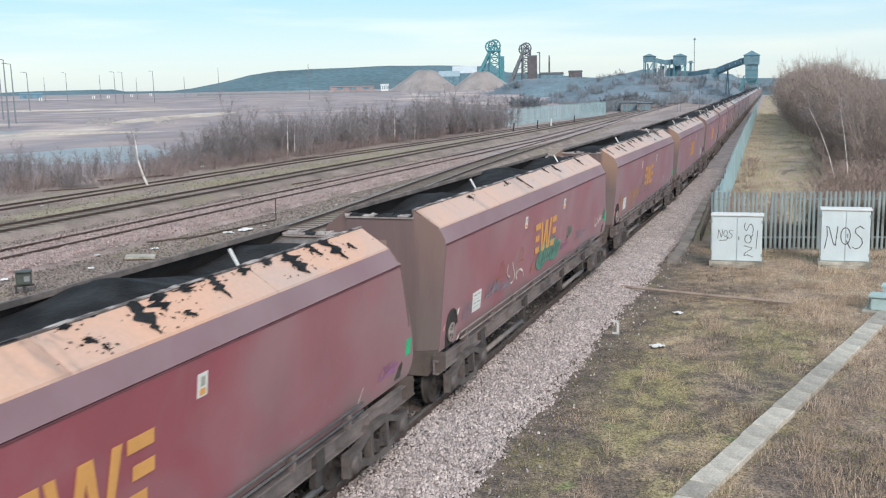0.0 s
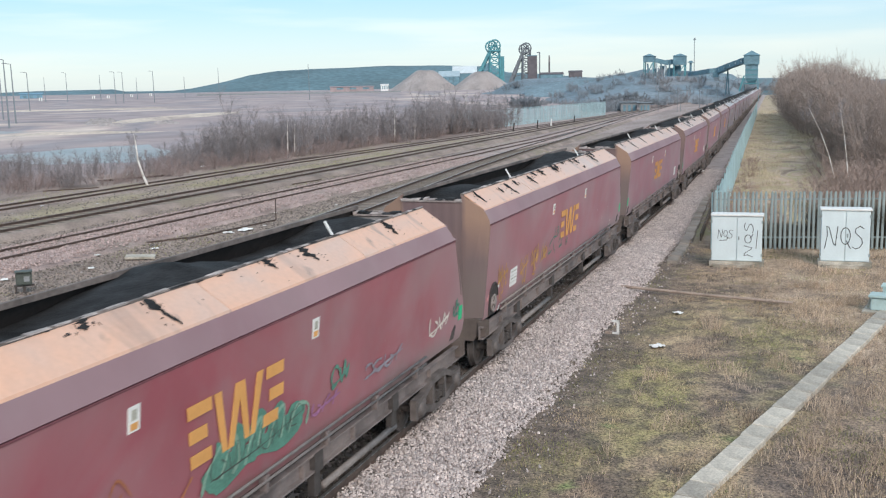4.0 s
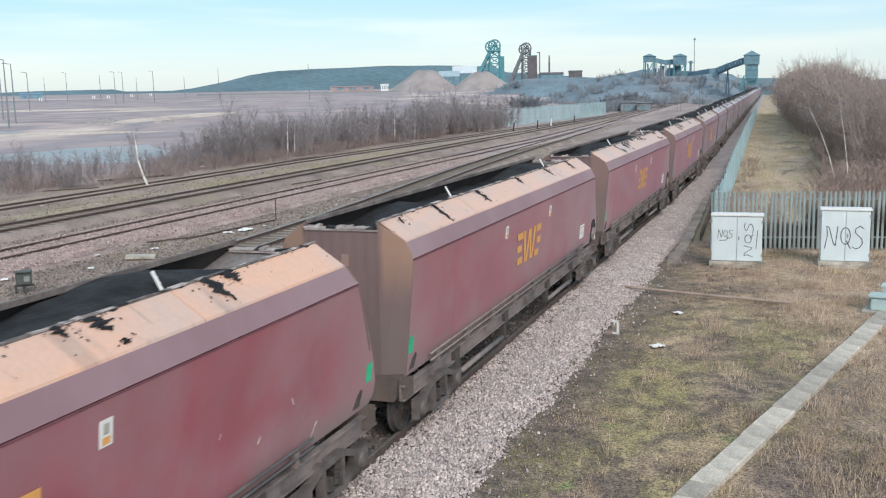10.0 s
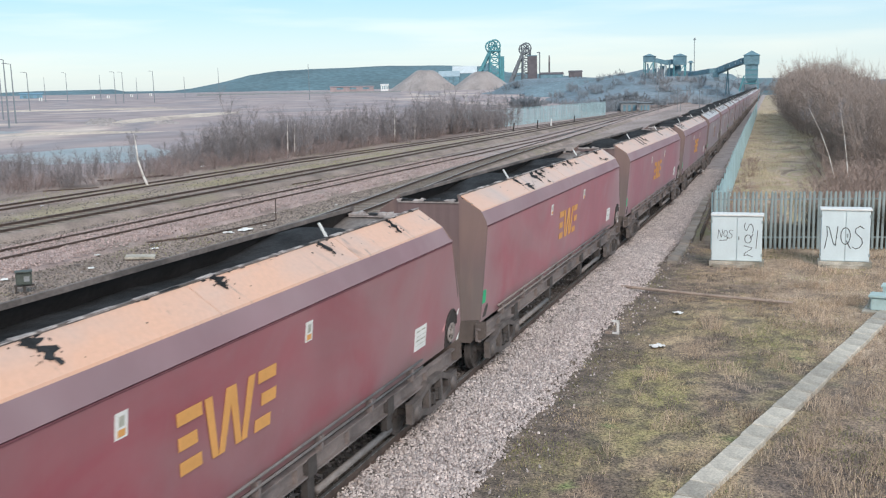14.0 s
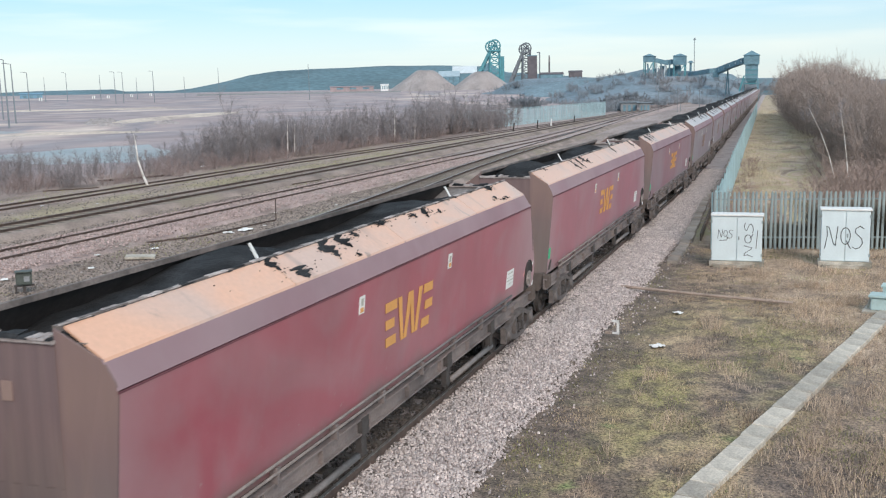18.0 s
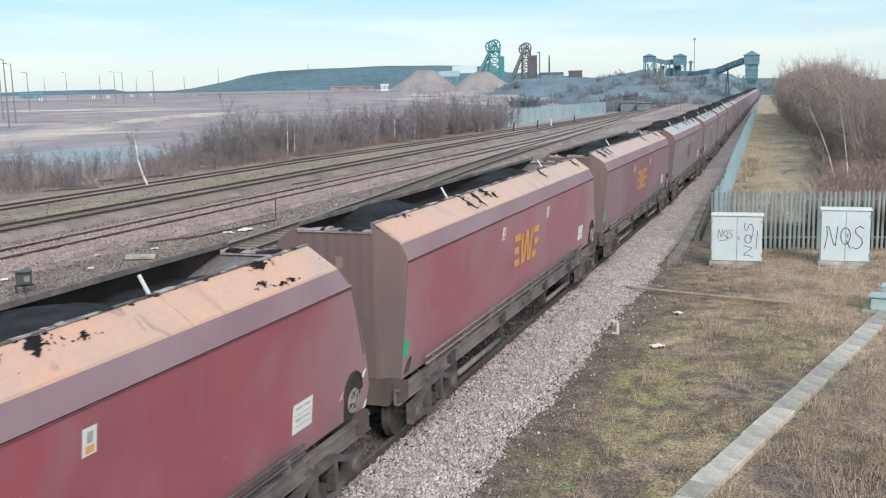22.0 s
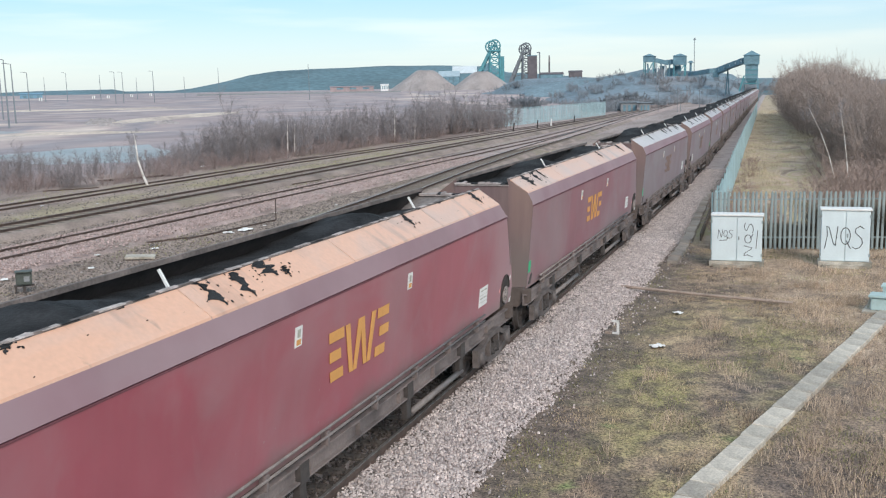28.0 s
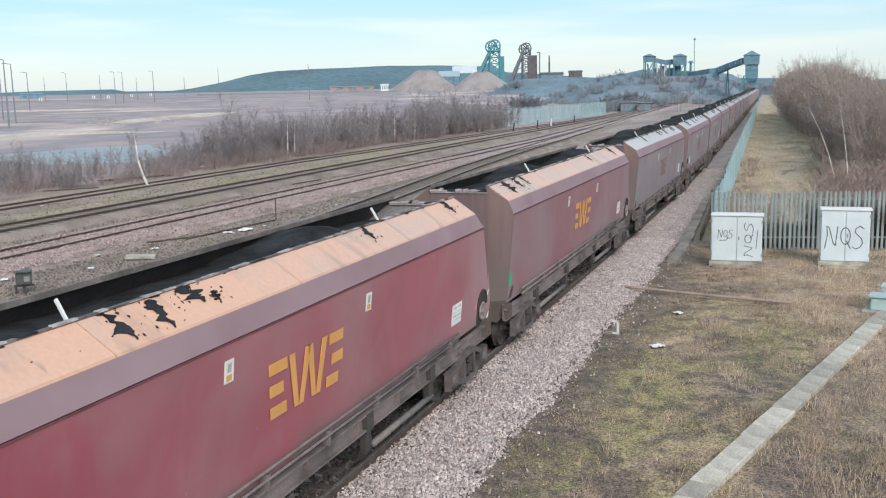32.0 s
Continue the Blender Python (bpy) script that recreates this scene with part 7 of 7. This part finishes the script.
for i, (x, y, top) in enumerate([(-173.6, 193.6, 12.2), (-136.2, 153.2, 12.3), (-151.8, 172.7, 12.2), (-214.8, 250.5, 12.4), (-320.3, 384.0, 13.5), (-300.6, 374.2, 15.0), (-314.0, 414.4, 14.5), (-249.4, 338.0, 14.0), (-252.9, 347.7, 14.0), (-300.8, 424.2, 13.2), (-243.5, 354.4, 14.2), (-304.4, 470.1, 13.7), (-269.0, 445.0, 17.2), (-186.8, 376.2, 16.0)]):
    lamp_post(x, y, top, i not in (4, 6, 9, 11, 12, 13))


def hipped(bm, x0, x1, y0, y1, z0, z1):
    b = [bm.verts.new(p) for p in ((x0, y0, z0), (x1, y0, z0), (x1, y1, z0), (x0, y1, z0))]
    a = bm.verts.new(((x0 + x1) / 2, (y0 + y1) / 2, z1))
    for i in range(4):
        bm.faces.new((b[i], b[(i + 1) % 4], a))
    bm.faces.new(b[::-1])


def headframe(label, x, y, top, base, lean, wheel, colour, w=8.0, wide=1.0):
    """A winding tower: upright lattice, heavy raking legs, and twin sheaves over the top."""
    t = thing("headframe", label, "winding tower", pose(x, y, base, 0, 0, 17), group="winding towers")
    h = top - base
    deck = h - 2 * wheel + 0.4
    for sx in (-1, 1):
        for sy in (-1, 1):
            part("upright", bars_beam((sx * w * 0.36 * wide, sy * w * 0.3, 0), (sx * w * 0.30, sy * w * 0.25, deck), 1.1, 1.1), colour, t)
        part("raking_leg", bars_beam((sx * 1.2 - lean, sx * 3.0, 0), (-w * 0.25, sx * w * 0.2, deck + 1.0), 1.9, 1.9), colour, t)
    for k in range(6):
        z = deck * (0.06 + 0.155 * k)
        for sy in (-1, 1):
            part("cross_member", bars_beam((-w * 0.33, sy * w * 0.28, z), (w * 0.33, sy * w * 0.28, z), 0.7, 0.7), colour, t)
            part("diagonal", bars_beam((-w * 0.33, sy * w * 0.28, z), (w * 0.32, sy * w * 0.27, z + deck * 0.15), 0.55, 0.55), colour, t)
            part("diagonal", bars_beam((w * 0.33, sy * w * 0.28, z), (-w * 0.32, sy * w * 0.27, z + deck * 0.15), 0.55, 0.55), colour, t)
    for k in range(4):
        z = deck * (0.15 + 0.19 * k)
        part("brace", bars_beam((-w * 0.25 - (lean - w * 0.25) * (1 - z / deck), 0, z), (-w * 0.30, 0, z + deck * 0.08), 0.5, 0.5), colour, t)
    part("sheave_deck", boxes((-w * 0.42, w * 0.40, -w * 0.35, w * 0.35, deck - 0.5, deck + 0.6)), colour, t)
    part("guard_rail", boxes((-w * 0.42, w * 0.40, -w * 0.35, -w * 0.33, deck + 1.3, deck + 1.6), (-w * 0.42, -w * 0.40, -w * 0.35, w * 0.35, deck + 0.6, deck + 1.6), (w * 0.38, w * 0.40, -w * 0.35, w * 0.35, deck + 0.6, deck + 1.6)), colour, t)
    for q in (-1, 1):
        bm = bmesh.new()
        n = 24
        for k in range(n):
            a0, a1 = 2 * math.pi * k / n, 2 * math.pi * (k + 1) / n
            bar(bm, (wheel * math.cos(a0), 0, wheel * math.sin(a0)), (wheel * math.cos(a1), 0, wheel * math.sin(a1)), 0.5, n=6)
            if k % 3 == 0:
                bar(bm, (0, 0, 0), (wheel * math.cos(a0), 0, wheel * math.sin(a0)), 0.26, n=5)
        bar(bm, (0, -0.8, 0), (0, 0.8, 0), 0.9, n=10)
        part("sheave_wheel", bm, colour, t).matrix_basis = Matrix.Translation((-w * 0.10 + q * w * 0.10, q * 1.6, h - wheel - 0.5 + 0.5 * q))
    for sx in (-1, 1):
        part("bearing_frame", bars_beam((sx * w * 0.34, 0, deck), (sx * w * 0.10, 0, h - wheel), 0.7, 0.7), colour, t)
    part("stair_tower", boxes((w * 0.38, w * 0.62, -1.5, 1.5, 0, deck * 0.86)), colour, t)
    return t


headframe("haze teal colliery headframe with twin sheaves", -203.9, 693.0, 37.0, 3.0, 15.5, 3.9, HAZETEAL, 10.5)
headframe("dull grey colliery headframe with twin sheaves", -197.2, 752.0, 36.6, 3.0, 13.5, 3.6, HAZEGREY, 8.5)
sh = thing("shaft_house", "tall brown clad shaft house inside the headframe", "industrial building", pose(-192.7, 752.0, 3.0, 0, 0, 17))
part("wall", boxes((-3.4, 3.4, -2.0, 2.0, 0, 24.0)), BRICKRED, sh)
part("roof", boxes((-3.6, 3.6, -2.2, 2.2, 24.0, 24.6)), HAZESHEET, sh)
part("outer_frame", boxes((5.0, 5.7, -1.0, 1.0, 0, 27.0), (3.4, 5.0, -0.8, 0.8, 26.2, 26.9)), HAZEGREY, sh)
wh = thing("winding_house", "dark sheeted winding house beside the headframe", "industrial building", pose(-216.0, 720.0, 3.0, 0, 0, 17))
part("wall", boxes((-7.5, 7.5, -4, 4, 0, 13.0)), HAZESHEET, wh)
bm = bmesh.new()
hipped(bm, -7.8, 7.8, -4.3, 4.3, 13.0, 20.0)
part("roof", bm, HAZESHEET, wh)

def shed(label, x, y, w, d, h, z, roof, wall, turn=17, ridge_h=2.0):
    t = thing("industrial_shed", label, "shed", pose(x, y, z, 0, 0, turn), group="colliery sheds")
    part("wall", boxes((-w / 2, w / 2, -d / 2, d / 2, -3, h)), wall, t)
    bm = bmesh.new()
    sweep(bm, [[(-w / 2 - 0.4, -d / 2 - 0.4, h), (-w / 2 - 0.4, 0, h + ridge_h), (-w / 2 - 0.4, d / 2 + 0.4, h), (-w / 2 - 0.4, 0, h - 0.2)], [(w / 2 + 0.4, -d / 2 - 0.4, h), (w / 2 + 0.4, 0, h + ridge_h), (w / 2 + 0.4, d / 2 + 0.4, h), (w / 2 + 0.4, 0, h - 0.2)]])
    bmesh.ops.recalc_face_normals(bm, faces=bm.faces[:])
    part("roof", bm, roof, t)
    for k in range(3):
        part("door", boxes((-w * 0.35 + k * w * 0.3, -w * 0.2 + k * w * 0.3, -d / 2 - 0.12, -d / 2 - 0.02, 0, h * 0.7)), HAZESHEET, t)
    return t


shed("white roofed colliery shed", -266.0, 818.0, 19.0, 24.0, 12.5, 4.0, PALEROOF, HAZESHEET, ridge_h=6.0)
shed("pale blue roofed colliery shed", -270.5, 792.0, 16.0, 14.0, 10.0, 4.0, PALEBLUE, HAZESHEET, ridge_h=4.5)
shed("low red brown brick shed", -262.0, 585.0, 26.0, 8.0, 1.5, 5.6, PALEBRICK, PALEBRICK, 24, 0.5)
shed("low white hut beside the sheds", -244.0, 593.0, 4.5, 4.0, 2.6, 5.4, WHITE, WHITE, 24, 0.5)
shed("dark flat colliery building with brick walls", -176.0, 742.0, 16.0, 12.0, 10.5, 3.0, BRICKRED, HAZESHEET, 17, 1.5)
shed("low red roofed colliery building", -160.0, 748.0, 9.0, 8.0, 12.0, 3.0, BRICKRED, BRICKRED, 17, 1.0)
shed("small grey relay building by the sidings", -35.1, 237.4, 2.4, 2.2, 1.9, GROUND, GALVDARK, GREYHUT, 10, 0.15)
shed("low grey store beside the relay building", -39.0, 240.0, 3.6, 2.2, 2.0, GROUND, GALVDARK, GREYHUT, 10, 0.15)
shed("low blue clad depot on the horizon", -416.0, 487.0, 12.0, 9.0, 2.2, 4.1, BLUEROOF, BLUEROOF, 40, 0.8)
for x, y in ((-344.0, 409.0), (-350.0, 468.0), (-357.0, 498.0), (-368.0, 532.0), (-350.0, 456.0)):
    sc = thing("site_cabin", "small white portable cabin far out on the bare field", "cabin", pose(x, y, ground_z(x, y), 0, 0, 38), group="site cabins")
    bm = boxes((-0.65, 0.65, -0.6, 0.6, -0.2, 1.5))
    bmesh.ops.bevel(bm, geom=bm.edges[:], offset=0.06, segments=1, affect="EDGES")
    part("body", bm, WHITE, sc)
    part("roof", boxes((-0.7, 0.7, -0.65, 0.65, 1.5, 1.57)), GALVDARK, sc)
    part("door", boxes((-0.25, 0.2, -0.64, -0.605, 0.0, 1.3)), GALVDARK, sc)
ch = thing("chimney_mast", "thin rusty mast at the colliery", "mast", pose(-186.3, 778.0, 3.0))
part("shaft", bars(((0, 0, 0), (0, 0, 25.0), 0.9, 0.5), n=8), BRICKRED, ch)
ms = thing("radio_mast", "tall thin mast with a round head above the loading plant", "mast", pose(-46.0, 447.6, 0.0))
part("shaft", bars(((0, 0, 0), (0, 0, 23.2), 0.22, 0.10), n=8), GALVDARK, ms)
part("head", bars(((0, 0, 23.0), (0, 0, 23.9), 0.5, 0.35), n=10), GALVDARK, ms)


# rapid loading tower over the running line
tw = thing("loading_tower", "dark clad coal loading tower standing over the line", "tower", pose(-17.2, 334.0, 0, 0, 0, 1.9))
part("bin_house", boxes((-2.4, 2.1, -2.5, 2.5, 10.9, 13.6)), HAZESHEET, tw)
bm = bmesh.new()
hipped(bm, -2.7, 2.4, -2.8, 2.8, 13.6, 15.1)
part("roof", bm, HAZESHEET, tw)
part("bunker", boxes((-1.9, 1.75, -2.0, 2.0, 6.8, 10.9)), HAZESHEET, tw)
for z in (7.7, 9.2):
    part("bunker_band", boxes((-1.98, 1.83, -2.08, 2.08, z, z + 0.25)), HAZETEAL, tw)
bm = bmesh.new()
sweep(bm, [[(-1.9, -2, 6.8), (1.75, -2, 6.8), (1.75, 2, 6.8), (-1.9, 2, 6.8)], [(-0.8, -0.9, 4.9), (0.7, -0.9, 4.9), (0.7, 0.9, 4.9), (-0.8, 0.9, 4.9)]])
bmesh.ops.recalc_face_normals(bm, faces=bm.faces[:])
part("chute", bm, HAZESHEET, tw)
part("chute_deck", boxes((-2.7, 2.1, -2.4, 2.4, 5.1, 5.4), (-2.7, 2.1, -2.42, -2.36, 6.2, 6.35)), HAZETEAL, tw)
for sx in (-2.55, 2.0):
    for sy in (-2.2, 2.2):
        part("leg", bars_beam((sx, sy, -0.4), (sx * 0.85, sy, 6.9), 0.42, 0.42), HAZESHEET, tw)
    part("leg_brace", bars_beam((sx, -2.2, 1.0), (sx, 2.2, 4.8), 0.25, 0.25), HAZESHEET, tw)
part("portal_brace", bars_beam((-2.5, -2.2, 6.4), (-1.4, -2.2, 5.2), 0.25, 0.25), HAZESHEET, tw)
part("side_stair", bars_beam((-3.5, -2.4, 3.0), (-2.2, -2.4, 7.6), 0.5, 0.5), HAZETEAL, tw)
cv = thing("inclined_conveyor", "dark inclined conveyor gallery rising to the tower", "conveyor")
part("gallery", bars_beam((-28.6, 350.0, 9.3), (-25.2, 344.5, 10.5), 1.9, 1.7), HAZESHEET, cv)
part("gallery", bars_beam((-25.0, 344.2, 10.6), (-19.4, 335.5, 12.2), 1.8, 1.6), HAZESHEET, cv)
for k in range(5):
    u = 0.1 + 0.2 * k
    x, y, z = -28.6 + 9.2 * u, 350 - 14.5 * u, 9.3 + 2.9 * u
    part("window", boxes((x - 0.4, x + 0.4, y - 1.45, y - 1.3, z - 0.1, z + 0.4)), PALEROOF, cv)
for x, y, z in ((-25.0, 344.2, 10.0),):
    part("trestle", bars_beam((x - 0.7, y, -0.4), (x, y, z - 0.6), 0.35, 0.35), HAZESHEET, cv)
    part("trestle", bars_beam((x + 0.7, y, -0.4), (x, y, z - 0.6), 0.35, 0.35), HAZESHEET, cv)
part("end_house", boxes((-30.0, -28.2, 348.6, 352.0, 7.4, 10.3)), HAZESHEET, cv)
for label, x0, x1, z0, z1 in (("dark transfer house on trestles", -61.8, -57.6, 14.0, 16.2), ("dark transfer house with a hipped roof", -50.4, -45.8, 12.6, 16.0)):
    th = thing("transfer_house", label, "industrial building", group="transfer houses")
    part("cabin", boxes((x0, x1, 413.0, 418.0, z0, z1)), HAZESHEET, th)
    bm = bmesh.new()
    hipped(bm, x0 - 0.3, x1 + 0.3, 412.7, 418.3, z1, z1 + 1.0)
    part("roof", bm, HAZESHEET, th)
    for x in (x0 + 0.3, x1 - 0.3):
        for y in (413.4, 417.6):
            part("leg", bars_beam((x, y, 4.0), (x, y, z0), 0.4, 0.4), HAZETEAL, th)
    part("brace", bars_beam((x0 + 0.3, 413.4, 7.5), (x1 - 0.3, 413.4, z0), 0.3, 0.3), HAZETEAL, th)
cb = thing("conveyor_bridge", "dark conveyor bridge between the transfer houses", "conveyor")
part("gallery", bars_beam((-57.6, 415.5, 14.7), (-53.5, 415.5, 13.7), 1.6, 1.7), HAZESHEET, cb)
part("gallery", bars_beam((-53.5, 415.5, 13.7), (-50.4, 415.5, 13.9), 1.6, 1.9), HAZESHEET, cb)
for k in range(7):
    x = -60.4 + k * 1.7
    # lit trestles get their light as the pale roof colour, others stay dark
    part("trestle", bars_beam((x + (0.9 if k < 4 else -0.3), 414.4, 6.0), (x, 415.5, 13.4), 0.42, 0.45), PALEROOF if k in (1, 2, 4) else HAZESHEET, cb)
for k in range(4):
    x = -58.6 + k * 2.8
    part("lower_house", boxes((x, x + 2.3, 416.4, 418.5, 5.0, 11.6 + 0.9 * (k % 2))), HAZESHEET, cb)
lt = thing("vent_cowl", "small mushroom shaped vent beside the plant", "vent", pose(-45.3, 427.6, 0))
part("stem", bars(((0, 0, 6.0), (0, 0, 13.6), 0.45), n=8), HAZESHEET, lt)
part("cap", bars(((0, 0, 13.6), (0, 0, 14.4), 1.3, 0.4), n=10), HAZESHEET, lt)
lo = thing("low_conveyor", "low dark conveyor housing along the embankment", "conveyor")
part("gallery", bars_beam((-44.5, 417.0, 9.0), (-31.0, 357.0, 9.6), 1.4, 1.4), HAZESHEET, lo)
for i, (x, y, w) in enumerate(((-30.8, 228.0, 4.0), (-27.0, 236.0, 4.0), (-24.0, 246.0, 4.0))):
    gt = thing("pipe_gantry", "pale tubular gantry frame over the sidings", "gantry", pose(x, y, 0), group="gantries")
    for s in (0, w):
        part("leg", bars(((s, 0, -0.4), (s, 0, 4.2), 0.05)), GALVDARK, gt)
    part("beam", bars(((0, 0, 4.2), (w, 0, 4.2), 0.05)), GALVDARK, gt)
# plain land that closes the view behind the wood
ridge("backdrop_5", "bare hedge line beyond the wood", [(-4, 300, 3.0), (6, 290, 6.0), (40, 280, 6.5), (160, 240, 7.0), (300, 120, 7.0)], 30, HAZYSLOPE, 6)


# ---------------------------------------------------------------- what moves
# metres that the train has come, second by second
RUN = [(0.0, -47.66), (0.5, -45.77), (1.0, -43.88), (1.5, -42.0), (2.0, -40.13), (2.5, -38.25), (3.0, -36.38), (3.5, -34.5), (4.0, -32.63), (4.5, -30.75), (5.0, -28.88), (5.5, -27.0), (6.0, -25.12), (6.5, -23.24), (7.0, -21.38), (7.5, -19.52), (8.0, -17.67), (8.5, -15.83), (9.0, -14.01), (9.5, -12.19), (10.0, -10.4), (10.5, -8.62), (11.0, -6.86), (11.5, -5.13), (12.0, -3.43), (12.5, -1.75), (13.0, -0.09), (13.5, 1.55), (14.0, 3.17), (14.5, 4.77), (15.0, 6.35), (15.5, 7.9), (16.0, 9.43), (16.5, 10.93), (17.0, 12.4), (17.5, 13.83), (18.0, 15.24), (18.5, 16.62), (19.0, 17.97), (19.5, 19.3), (20.0, 20.6), (20.5, 21.87), (21.0, 23.1), (21.5, 24.29), (22.0, 25.44), (22.5, 26.55), (23.0, 27.6), (23.5, 28.6), (24.0, 29.54), (24.5, 30.43), (25.0, 31.25), (25.5, 32.03), (26.0, 32.75), (26.5, 33.41), (27.0, 34.03), (27.5, 34.58), (28.0, 35.07), (28.5, 35.51), (29.0, 35.89), (29.5, 36.2), (30.0, 36.45), (30.5, 36.63), (31.0, 36.75), (31.5, 36.79), (32.0, 36.79)]
FIRST = 13.23


def wagon_pose(y):
    return pose(train_line(y), y, 0, 0, 0, track_heading(y))


def motions():
    for n, w in enumerate(wagons):
        walk(w, [(t, wagon_pose(FIRST + PITCH_M * (n - 4) - d)) for t, d in RUN])
    # the wheels roll: a row for each half metre or so
    rolls, last = [(0.0, 0.0)], 0.0
    for i in range(1, 321):
        t = i / 10
        d = lerp_table(RUN, t) - RUN[0][1]
        if d - last > 0.25 or i == 320:
            rolls.append((t, d))
            last = d
    for w, ws, dy in wheelsets:
        if wagons.index(w) < 9:
            walk(ws, [(t, pose(0, dy, 0.42, math.degrees(d / 0.42))) for t, d in rolls])


motions()
